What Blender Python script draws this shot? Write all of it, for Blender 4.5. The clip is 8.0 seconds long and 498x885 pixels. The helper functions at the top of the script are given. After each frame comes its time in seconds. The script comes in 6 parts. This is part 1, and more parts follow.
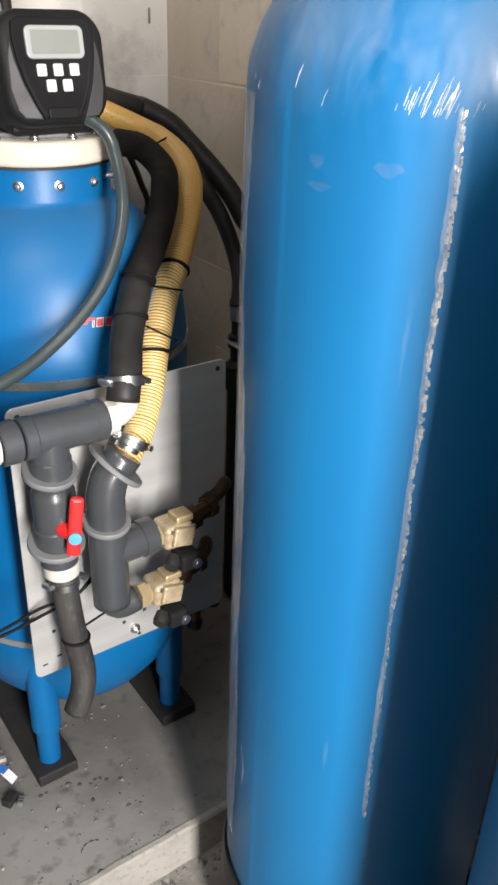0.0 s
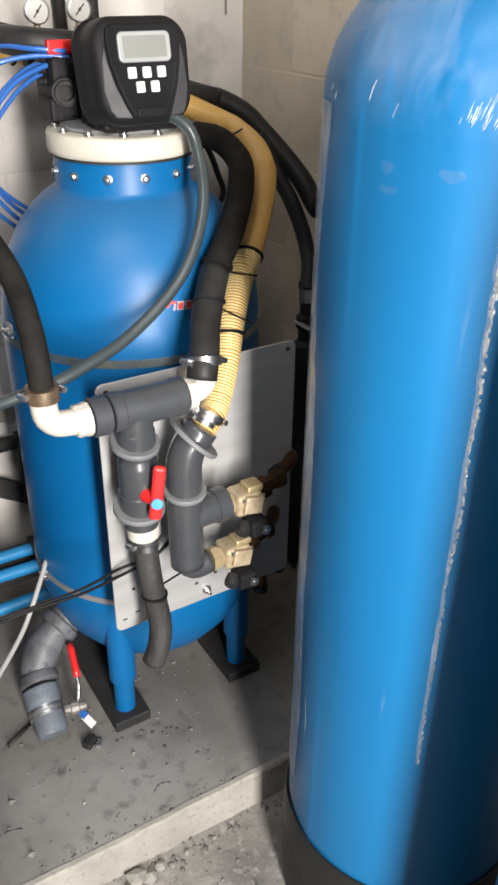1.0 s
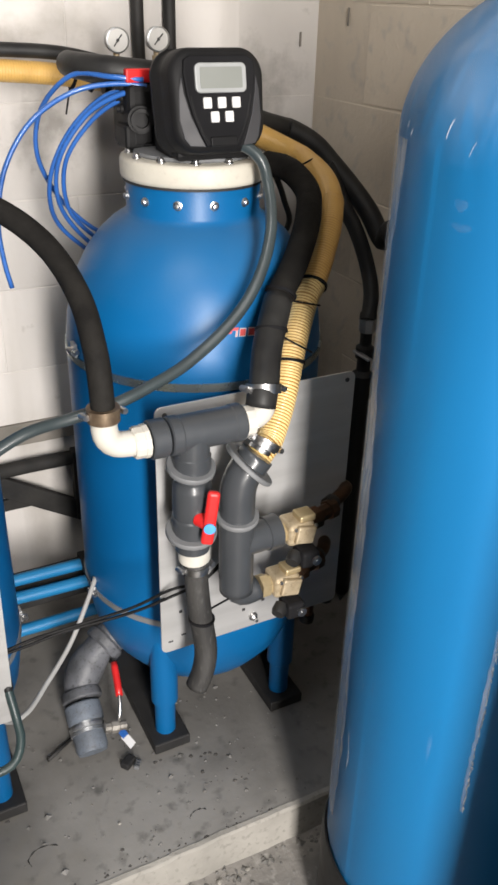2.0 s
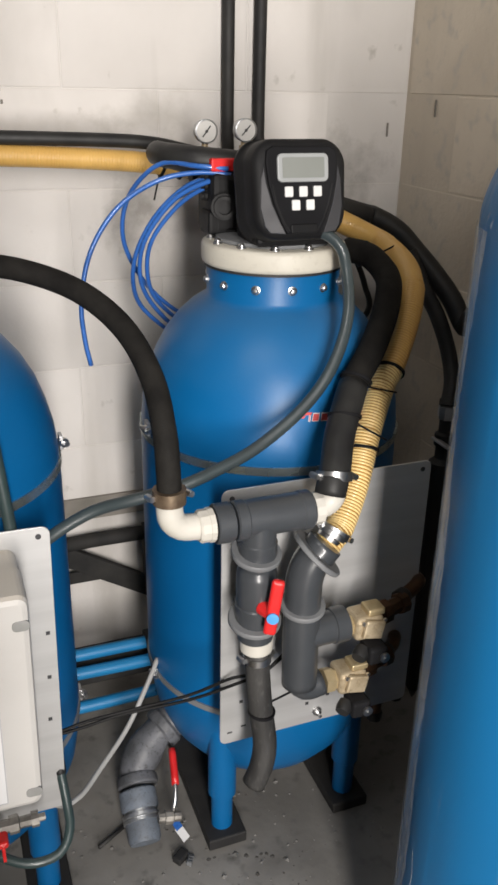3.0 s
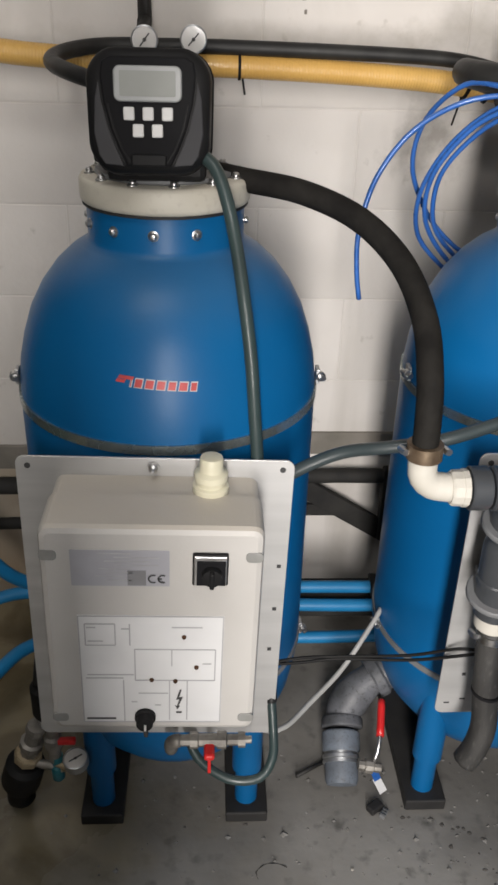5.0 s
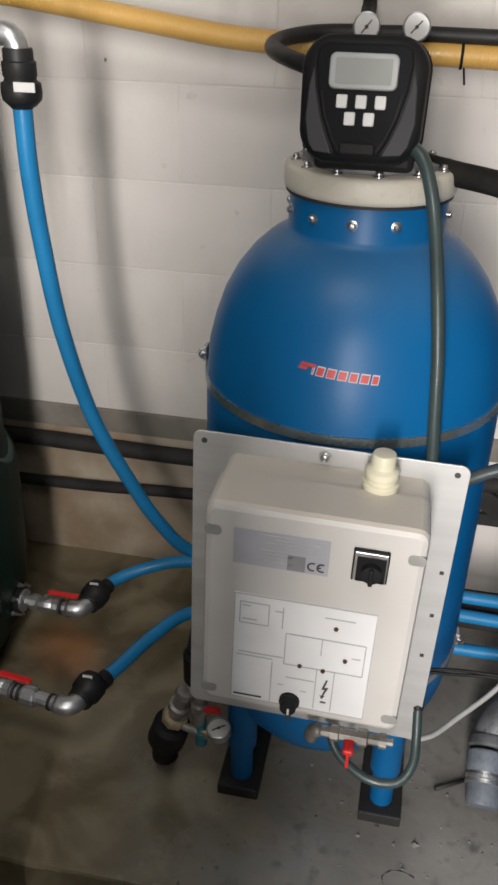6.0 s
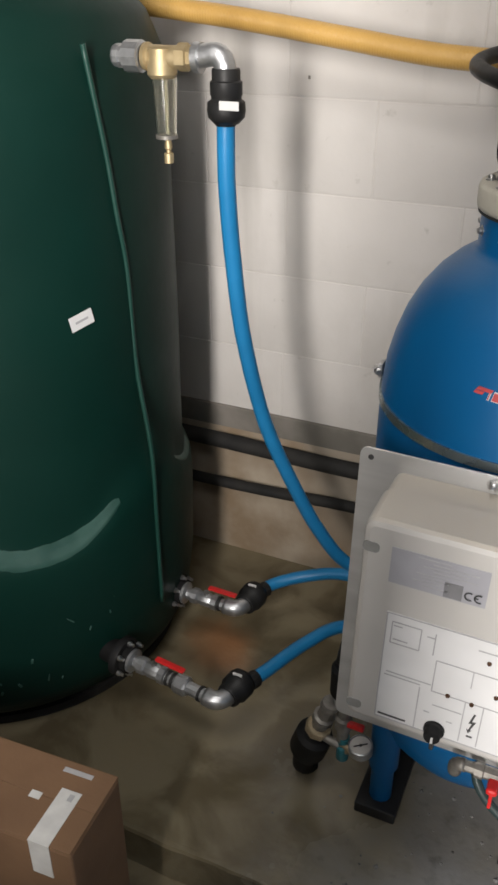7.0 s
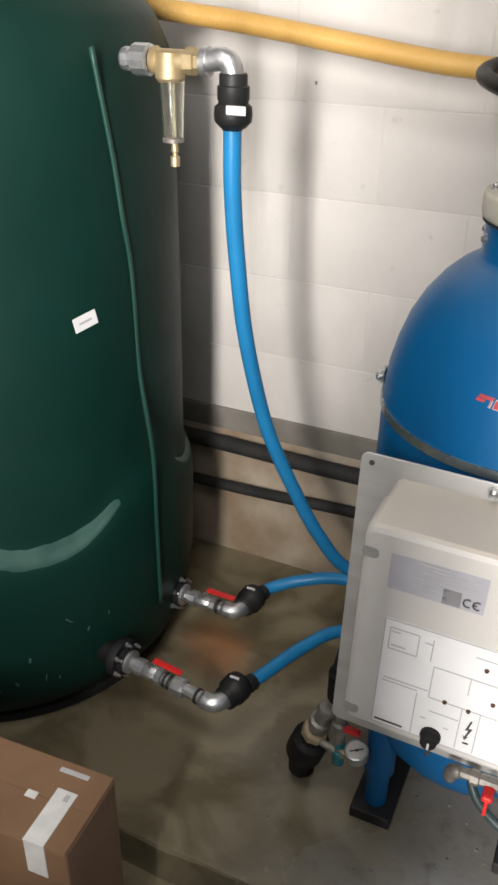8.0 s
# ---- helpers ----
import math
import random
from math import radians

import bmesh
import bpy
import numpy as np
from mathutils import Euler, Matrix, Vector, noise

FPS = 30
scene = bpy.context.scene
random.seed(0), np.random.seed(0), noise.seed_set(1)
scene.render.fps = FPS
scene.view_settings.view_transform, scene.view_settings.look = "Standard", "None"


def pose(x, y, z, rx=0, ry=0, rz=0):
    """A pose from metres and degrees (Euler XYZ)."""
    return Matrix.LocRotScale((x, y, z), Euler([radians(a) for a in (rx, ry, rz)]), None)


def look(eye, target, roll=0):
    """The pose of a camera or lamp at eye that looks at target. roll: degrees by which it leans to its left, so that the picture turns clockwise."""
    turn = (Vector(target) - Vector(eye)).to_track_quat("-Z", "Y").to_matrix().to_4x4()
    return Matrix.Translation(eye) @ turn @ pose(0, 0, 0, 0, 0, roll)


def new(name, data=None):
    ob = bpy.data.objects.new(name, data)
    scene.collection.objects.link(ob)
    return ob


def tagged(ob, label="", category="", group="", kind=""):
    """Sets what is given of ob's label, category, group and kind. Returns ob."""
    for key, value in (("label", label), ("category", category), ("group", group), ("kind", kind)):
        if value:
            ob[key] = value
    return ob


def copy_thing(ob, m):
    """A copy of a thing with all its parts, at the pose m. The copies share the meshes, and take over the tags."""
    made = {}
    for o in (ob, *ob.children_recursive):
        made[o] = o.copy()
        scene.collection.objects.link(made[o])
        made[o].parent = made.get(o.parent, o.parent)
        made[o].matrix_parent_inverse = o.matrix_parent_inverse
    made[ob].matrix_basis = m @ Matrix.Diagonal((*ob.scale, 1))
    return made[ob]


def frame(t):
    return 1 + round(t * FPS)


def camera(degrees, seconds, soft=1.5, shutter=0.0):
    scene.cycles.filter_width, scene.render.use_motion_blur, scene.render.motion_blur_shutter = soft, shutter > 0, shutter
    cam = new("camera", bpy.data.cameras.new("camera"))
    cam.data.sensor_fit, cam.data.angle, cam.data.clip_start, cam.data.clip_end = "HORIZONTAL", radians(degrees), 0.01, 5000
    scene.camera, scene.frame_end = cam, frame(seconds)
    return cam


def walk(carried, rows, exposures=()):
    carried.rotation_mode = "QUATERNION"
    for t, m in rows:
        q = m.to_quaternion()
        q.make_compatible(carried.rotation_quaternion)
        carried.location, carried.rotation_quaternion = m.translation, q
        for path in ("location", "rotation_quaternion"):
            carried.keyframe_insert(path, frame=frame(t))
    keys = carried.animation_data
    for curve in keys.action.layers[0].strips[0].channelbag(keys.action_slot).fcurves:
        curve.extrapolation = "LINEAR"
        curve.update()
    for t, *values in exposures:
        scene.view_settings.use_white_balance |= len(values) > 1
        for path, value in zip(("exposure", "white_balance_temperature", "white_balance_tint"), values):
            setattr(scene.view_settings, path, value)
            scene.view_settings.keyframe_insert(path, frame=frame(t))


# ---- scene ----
cam = camera(33.51, 8.0, 2.8)
PATH = [
    (0, (0.5088, 0.2664, 1.3458), (1.5523, 1.6884, 0.4029), 1.96),
    (0.2, (0.4952, 0.2477, 1.3515), (1.5208, 1.668, 0.3867), 1.62),
    (0.5, (0.4757, 0.2244, 1.3641), (1.4989, 1.639, 0.3885), 1.47),
    (0.7, (0.464, 0.2145, 1.3768), (1.4597, 1.6407, 0.3896), 1.35),
    (1, (0.45, 0.2065, 1.3919), (1.3573, 1.6823, 0.3925), 0.65),
    (1.2, (0.4439, 0.2037, 1.395), (1.3617, 1.6723, 0.3945), 1.83),
    (1.5, (0.4403, 0.2021, 1.396), (1.2858, 1.7304, 0.4216), 1.19),
    (1.7, (0.4405, 0.2055, 1.397), (1.2708, 1.7488, 0.4331), 1.12),
    (2, (0.4433, 0.2167, 1.3981), (1.2595, 1.7737, 0.4445), 1.62),
    (2.2, (0.4479, 0.2228, 1.3976), (1.1979, 1.8442, 0.4984), 1.38),
    (3.3, (0.4745, 0.2491, 1.4036), (1.0955, 1.9777, 0.6122), 1.47),
    (3.5, (0.463, 0.2601, 1.3963), (1.0185, 2.0095, 0.6018), 1.74),
    (3.7, (0.4631, 0.2678, 1.3925), (0.9525, 2.0334, 0.5905), 1.7),
    (4, (0.4647, 0.2775, 1.391), (0.833, 2.0293, 0.4992), 1.42),
    (4.2, (0.4671, 0.2865, 1.3896), (0.7836, 2.0214, 0.4461), 1.69),
    (5.3, (0.4639, 0.3059, 1.3885), (0.4379, 2.0611, 0.4299), 1.8),
    (5.5, (0.4648, 0.3058, 1.3876), (0.3506, 2.0558, 0.4261), 1.92),
    (5.7, (0.466, 0.3066, 1.3878), (0.2808, 2.0477, 0.4213), 1.47),
    (6, (0.4678, 0.3082, 1.389), (0.1409, 2.016, 0.4009), 1.48),
    (6.2, (0.469, 0.3072, 1.3902), (0.0278, 1.9867, 0.3979), 1.22),
    (6.5, (0.4717, 0.3038, 1.3937), (-0.073, 1.9503, 0.3975), 0.87),
    (6.7, (0.4743, 0.302, 1.3973), (-0.1321, 1.924, 0.3966), 0.68),
    (7, (0.4779, 0.3008, 1.4006), (-0.2473, 1.891, 0.4283), -0.03),
    (7.2, (0.4791, 0.3008, 1.4005), (-0.2581, 1.8827, 0.4237), 0.38),
    (7.5, (0.4795, 0.3007, 1.4003), (-0.2417, 1.8863, 0.4175), 0.51),
    (7.7, (0.479, 0.3001, 1.4009), (-0.2366, 1.8888, 0.4191), 0.67),
    (8, (0.4773, 0.298, 1.4032), (-0.2498, 1.8909, 0.4367), 0.9),
]
walk(cam, [(t, look(eye, target, roll)) for t, eye, target, roll in PATH],
     [(0, -0.42), (0.7, -0.36), (1.5, -0.4), (2.2, -0.76), (3.5, -1.07), (4.2, -1.1), (5.5, -1.0), (6.2, -0.92), (7, -0.7), (8, -0.3)])

# ---- world, light and exposure ----
world = bpy.data.worlds.new("world")
scene.world = world
world.use_nodes = True
wn = world.node_tree
sky = wn.nodes.new("ShaderNodeTexSky")
sky.sky_type, sky.sun_disc = "NISHITA", False
sky.sun_elevation, sky.sun_rotation = radians(35), radians(160)
wn.links.new(sky.outputs["Color"], wn.nodes["Background"].inputs["Color"])
wn.nodes["Background"].inputs["Strength"].default_value = 0.05
# daylight that enters by the narrow door behind the walkway
LAMP = bpy.data.lights.new("door_daylight", "AREA")
LAMP.shape, LAMP.size, LAMP.size_y, LAMP.energy, LAMP.color = "RECTANGLE", 0.31, 2.0, 285, (1.0, 0.945, 0.9)
lamp = new("door_daylight", LAMP)
lamp.matrix_world = look((0.38, -1.3, 1.44), (0.38, 2.0, 1.44))
# added overhead fill lamp that brightens upward faces; its source is assumed
FILL = bpy.data.lights.new("overhead_fill", "AREA")
FILL.shape, FILL.size, FILL.size_y, FILL.energy, FILL.color = "RECTANGLE", 0.86, 0.46, 24, (1.0, 0.96, 0.92)
fill_lamp = new("overhead_fill", FILL)
fill_lamp.matrix_world = pose(0.15, 0.4, 2.76)


# ---- materials ----
def socket(nt, node, name, value):
    if isinstance(value, bpy.types.NodeSocket):
        nt.links.new(value, node.inputs[name])
    else:
        node.inputs[name].default_value = value


def rgba(c):
    return (c[0], c[1], c[2], 1.0)


def surface(name, a, b=None, scale=8.0, rough=0.5, metal=0.0, bump=0.0, bump_scale=60.0, coat=0.0, fine=None, spread=(0.35, 0.65), rough_var=0.1, trans=0.0, ior=1.45, vary=0.0, stretch=None):
    """A procedural surface: two colours mixed by broad noise, finer grain over it, and fine relief."""
    m = bpy.data.materials.new(name)
    m.use_nodes = True
    nt = m.node_tree
    p = nt.nodes["Principled BSDF"]
    tc = nt.nodes.new("ShaderNodeTexCoord").outputs["Object"]
    if stretch:
        mp = nt.nodes.new("ShaderNodeMapping")
        mp.inputs["Scale"].default_value = stretch
        nt.links.new(tc, mp.inputs["Vector"])
        tc = mp.outputs["Vector"]
    b = b or tuple(x * 0.8 for x in a)

    def noise_at(s, detail=4.0):
        n = nt.nodes.new("ShaderNodeTexNoise")
        n.inputs["Scale"].default_value, n.inputs["Detail"].default_value = s, detail
        nt.links.new(tc, n.inputs["Vector"])
        return n.outputs["Fac"]

    def ramp(fac, lo, hi):
        r = nt.nodes.new("ShaderNodeMapRange")
        r.inputs["From Min"].default_value, r.inputs["From Max"].default_value = lo, hi
        nt.links.new(fac, r.inputs["Value"])
        return r.outputs["Result"]

    def mix(fac, x, y):
        n = nt.nodes.new("ShaderNodeMix")
        n.data_type = "RGBA"
        socket(nt, n, 0, fac)
        socket(nt, n, 6, x)
        socket(nt, n, 7, y)
        return n.outputs[2]

    broad = ramp(noise_at(scale), *spread)
    col = mix(broad, rgba(a), rgba(b))
    if fine:
        col = mix(ramp(noise_at(scale * 9, 6.0), 0.55, 0.75), col, rgba(fine))
    if vary:
        oi = nt.nodes.new("ShaderNodeObjectInfo").outputs["Random"]
        hs = nt.nodes.new("ShaderNodeHueSaturation")
        nt.links.new(ramp(oi, 0.0, 1.0), hs.inputs["Value"])
        mr = nt.nodes.new("ShaderNodeMapRange")
        mr.inputs["To Min"].default_value, mr.inputs["To Max"].default_value = 1 - vary, 1 + vary
        nt.links.new(oi, mr.inputs["Value"])
        nt.links.new(mr.outputs["Result"], hs.inputs["Value"])
        nt.links.new(col, hs.inputs["Color"])
        col = hs.outputs["Color"]
    nt.links.new(col, p.inputs["Base Color"])
    rr = nt.nodes.new("ShaderNodeMapRange")
    rr.inputs["To Min"].default_value, rr.inputs["To Max"].default_value = max(0.02, rough - rough_var), min(1.0, rough + rough_var)
    nt.links.new(noise_at(scale * 3), rr.inputs["Value"])
    nt.links.new(rr.outputs["Result"], p.inputs["Roughness"])
    p.inputs["Metallic"].default_value = metal
    p.inputs["IOR"].default_value = ior
    if coat:
        p.inputs["Coat Weight"].default_value, p.inputs["Coat Roughness"].default_value = coat, 0.12
    if trans:
        p.inputs["Transmission Weight"].default_value = trans
    if bump:
        bn = nt.nodes.new("ShaderNodeBump")
        bn.inputs["Strength"].default_value, bn.inputs["Distance"].default_value = bump, 0.004
        nt.links.new(noise_at(bump_scale, 8.0), bn.inputs["Height"])
        nt.links.new(bn.outputs["Normal"], p.inputs["Normal"])
    return m


M = dict(
    wall=surface("white_wall_paint", (0.65, 0.622, 0.592), (0.56, 0.535, 0.507), 2.5, 0.75, bump=0.2, bump_scale=60, vary=0.015),
    wall_east=surface("bare_block", (0.63, 0.56, 0.46), (0.54, 0.475, 0.385), 3.0, 0.85, bump=0.5, bump_scale=80, fine=(0.48, 0.445, 0.39), vary=0.04),
    band=surface("grey_render_band", (0.23, 0.21, 0.185), (0.15, 0.14, 0.12), 9, 0.9, bump=0.5),
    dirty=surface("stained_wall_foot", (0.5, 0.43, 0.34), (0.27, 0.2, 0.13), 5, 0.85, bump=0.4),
    # both kept very dark so unseen surfaces bounce little light
    ceiling=surface("dark_unseen_ceiling", (0.1, 0.098, 0.094), (0.08, 0.078, 0.075), 3, 0.85, bump=0.2),
    unseen_dark=surface("dark_unseen_wall", (0.05, 0.05, 0.048), (0.035, 0.035, 0.034), 2, 0.85),
    slab=surface("worn_concrete_slab", (0.25, 0.242, 0.226), (0.14, 0.134, 0.123), 3.2, 0.6, bump=0.25, bump_scale=40, fine=(0.1, 0.097, 0.09), rough_var=0.2),
    curb=surface("rough_concrete_edge", (0.33, 0.316, 0.285), (0.24, 0.23, 0.207), 9, 0.85, bump=0.45, fine=(0.2, 0.19, 0.17)),
    ground=surface("dusty_concrete_ground", (0.27, 0.255, 0.235), (0.15, 0.143, 0.133), 6, 0.9, bump=0.9, bump_scale=55, fine=(0.32, 0.31, 0.29)),
    strap=surface("grey_green_steel_strap", (0.42, 0.47, 0.46), (0.26, 0.3, 0.29), 9, 0.26, metal=0.8),
    zinc=surface("dull_zinc", (0.27, 0.255, 0.23), (0.13, 0.122, 0.11), 40, 0.5, metal=0.5, bump=0.15),
    blue=surface("blue_enamel", (0.002, 0.106, 0.286), (0.002, 0.094, 0.256), 3, 0.4, bump=0.05, bump_scale=200, coat=0.05, rough_var=0.05, ior=1.36),
    wrap=surface("blue_resin_under_film", (0.002, 0.13, 0.318), (0.002, 0.107, 0.27), 3, 0.55, bump=0.06, bump_scale=14, coat=0.12, rough_var=0.06, stretch=(1, 1, 0.35)),
    film=surface("crumpled_film", (0.9, 0.9, 0.88), (0.6, 0.66, 0.72), 90, 0.16, metal=0.4, bump=1.0, bump_scale=160, coat=0.9),
    boot=surface("black_moulded_base", (0.009, 0.009, 0.0095), (0.017, 0.017, 0.017), 9, 0.5, bump=0.1, ior=1.38),
    rubber=surface("black_rubber", (0.012, 0.012, 0.0125), (0.022, 0.021, 0.02), 12, 0.65, bump=0.15),
    hose_black=surface("black_hose_rubber", (0.012, 0.012, 0.0125), (0.022, 0.022, 0.021), 20, 0.5, bump=0.1, ior=1.38),
    hose_dull=surface("dull_insulated_hose", (0.01, 0.0095, 0.009), (0.017, 0.016, 0.0145), 25, 0.7, bump=0.25, bump_scale=150, ior=1.15),
    hose_worn=surface("scuffed_drain_hose", (0.02, 0.0195, 0.019), (0.042, 0.041, 0.039), 22, 0.62, bump=0.3, bump_scale=140, fine=(0.06, 0.058, 0.055), stretch=(1, 1, 0.3)),
    yellow=surface("yellow_ribbed_hose", (0.8, 0.61, 0.28), (0.72, 0.53, 0.23), 12, 0.36, coat=0.3),
    rib=surface("amber_hose_wall", (0.42, 0.225, 0.055), (0.35, 0.185, 0.045), 12, 0.45),
    ochre=surface("ochre_hose", (0.62, 0.38, 0.11), (0.54, 0.32, 0.085), 6, 0.42, coat=0.2),
    ochre_deep=surface("deep_ochre_hose_wall", (0.5, 0.28, 0.07), (0.44, 0.24, 0.058), 6, 0.42, coat=0.2),
    tube_green=surface("grey_green_tube", (0.034, 0.046, 0.049), (0.028, 0.038, 0.041), 20, 0.36, coat=0.25),
    tube_dark=surface("dark_green_tube", (0.03, 0.05, 0.05), (0.025, 0.04, 0.04), 20, 0.42, coat=0.1),
    pipe_blue=surface("blue_polyethylene", (0.015, 0.2, 0.44), (0.013, 0.175, 0.39), 15, 0.4, bump=0.05),
    tube_blue=surface("blue_nylon_tube", (0.03, 0.12, 0.4), (0.025, 0.1, 0.34), 15, 0.3, coat=0.3),
    pvc=surface("grey_pvc", (0.05, 0.054, 0.059), (0.041, 0.045, 0.05), 14, 0.34, bump=0.05, coat=0.25),
    pvc_light=surface("light_grey_clip", (0.17, 0.175, 0.18), (0.14, 0.145, 0.15), 14, 0.5),
    pvc_old=surface("scuffed_grey_pvc", (0.12, 0.125, 0.138), (0.06, 0.063, 0.068), 18, 0.5, bump=0.35, fine=(0.035, 0.035, 0.036)),
    pvc_cap=surface("blue_grey_plug", (0.13, 0.155, 0.19), (0.08, 0.09, 0.105), 26, 0.6, bump=0.3, fine=(0.06, 0.06, 0.06)),
    white_pp=surface("white_plastic_fitting", (0.54, 0.52, 0.47), (0.46, 0.44, 0.385), 15, 0.4),
    cream=surface("cream_collar", (0.52, 0.495, 0.425), (0.465, 0.44, 0.375), 12, 0.5, bump=0.1, fine=(0.44, 0.41, 0.35)),
    ivory=surface("ivory_gland", (0.68, 0.65, 0.5), (0.6, 0.57, 0.43), 15, 0.4),
    steel=surface("stainless_sheet", (0.56, 0.56, 0.555), (0.47, 0.47, 0.465), 5, 0.4, metal=0.5, bump=0.04, bump_scale=300, stretch=(0.3, 1, 6)),
    chrome=surface("zinc_bright", (0.6, 0.6, 0.6), (0.45, 0.45, 0.45), 30, 0.34, metal=1.0),
    brown_steel=surface("rust_brown_steel", (0.2, 0.15, 0.1), (0.11, 0.075, 0.05), 40, 0.45, metal=0.6, bump=0.2),
    galv=surface("galvanised_fitting", (0.55, 0.56, 0.57), (0.4, 0.41, 0.42), 35, 0.4, metal=0.9, bump=0.2, bump_scale=120),
    brass=surface("brass", (0.52, 0.42, 0.25), (0.4, 0.31, 0.17), 30, 0.5, metal=0.7, bump=0.12, bump_scale=100),
    brass_dull=surface("dull_cast_brass", (0.5, 0.415, 0.285), (0.36, 0.285, 0.18), 35, 0.52, metal=0.5, bump=0.3, bump_scale=120, fine=(0.24, 0.18, 0.11)),
    # copper darkened because the pipes behind the valves lie in shade
    copper=surface("dark_copper", (0.1, 0.05, 0.028), (0.06, 0.034, 0.02), 30, 0.5, metal=0.8),
    head=surface("black_abs", (0.009, 0.009, 0.0095), (0.014, 0.014, 0.0145), 10, 0.52, bump=0.06, bump_scale=300, ior=1.22),
    head_gloss=surface("satin_black_face", (0.009, 0.009, 0.01), (0.013, 0.013, 0.014), 10, 0.6, ior=1.14),
    head_grey=surface("dark_grey_wing", (0.05, 0.05, 0.053), (0.04, 0.04, 0.043), 10, 0.5, ior=1.3),
    bezel=surface("silver_bezel", (0.3, 0.31, 0.31), (0.26, 0.27, 0.27), 12, 0.4),
    lcd=surface("blank_lcd", (0.195, 0.205, 0.19), (0.18, 0.19, 0.175), 15, 0.4),
    key=surface("pale_key", (0.6, 0.6, 0.59), (0.54, 0.54, 0.53), 15, 0.5),
    box=surface("light_grey_enclosure", (0.48, 0.466, 0.443), (0.435, 0.42, 0.398), 6, 0.5, bump=0.08, bump_scale=250),
    screw=surface("grey_plastic_screw", (0.26, 0.26, 0.25), (0.2, 0.2, 0.19), 20, 0.5),
    paper=surface("white_print", (0.66, 0.66, 0.66), (0.6, 0.6, 0.6), 10, 0.5),
    silver_label=surface("silver_label", (0.37, 0.37, 0.4), (0.32, 0.32, 0.345), 12, 0.4),
    ink=surface("dark_ink", (0.03, 0.03, 0.032), (0.05, 0.05, 0.05), 30, 0.6),
    ink_soft=surface("pale_ink", (0.4, 0.4, 0.41), (0.33, 0.33, 0.34), 30, 0.6),
    smudge=surface("grey_print_block", (0.2, 0.2, 0.21), (0.17, 0.17, 0.175), 30, 0.6),
    red=surface("red_plastic", (0.62, 0.02, 0.02), (0.52, 0.016, 0.016), 20, 0.35, coat=0.2),
    red_print=surface("red_print", (0.55, 0.07, 0.07), (0.45, 0.06, 0.06), 25, 0.45),
    hub_blue=surface("blue_hub", (0.08, 0.32, 0.68), (0.07, 0.28, 0.6), 30, 0.4),
    dial=surface("gauge_dial", (0.6, 0.59, 0.565), (0.54, 0.53, 0.505), 20, 0.3, coat=0.5),
    green=surface("dark_green_polyethylene", (0.0025, 0.023, 0.017), (0.002, 0.0185, 0.0135), 3, 0.52, bump=0.15, bump_scale=22, ior=1.27),
    # lighter green: paints the light on the tank's ledge, also colours its specks
    green_pale=surface("pale_green", (0.034, 0.085, 0.07), (0.012, 0.05, 0.039), 12, 0.5, bump=0.2),
    green_edge=surface("lighter_green_rib", (0.011, 0.05, 0.038), (0.009, 0.042, 0.032), 9, 0.4),
    card=surface("brown_cardboard", (0.18, 0.103, 0.055), (0.14, 0.079, 0.042), 7, 0.8, bump=0.15, bump_scale=120),
    tape=surface("printed_white_label", (0.6, 0.6, 0.58), (0.5, 0.5, 0.49), 30, 0.4),
    clear=surface("clear_filter_bowl", (0.95, 0.94, 0.86), (0.92, 0.9, 0.8), 10, 0.1, trans=0.97, rough_var=0.05),
    ink_black=surface("matt_black_cap", (0.006, 0.006, 0.0065), (0.011, 0.011, 0.011), 14, 0.6, ior=1.3),
    dirt=surface("dark_dirt", (0.085, 0.08, 0.073), (0.05, 0.047, 0.043), 40, 0.9, bump=0.5),
    grit=surface("grit", (0.2, 0.195, 0.185), (0.1, 0.097, 0.09), 40, 0.9, bump=0.5),
    dark_gap=surface("dull_black", (0.012, 0.012, 0.012), (0.025, 0.024, 0.022), 14, 0.8, bump=0.3),
    teal=surface("teal_fitting", (0.02, 0.16, 0.19), (0.02, 0.12, 0.15), 20, 0.4),
    wire_grey=surface("grey_cable", (0.36, 0.36, 0.35), (0.3, 0.3, 0.29), 20, 0.5),
)


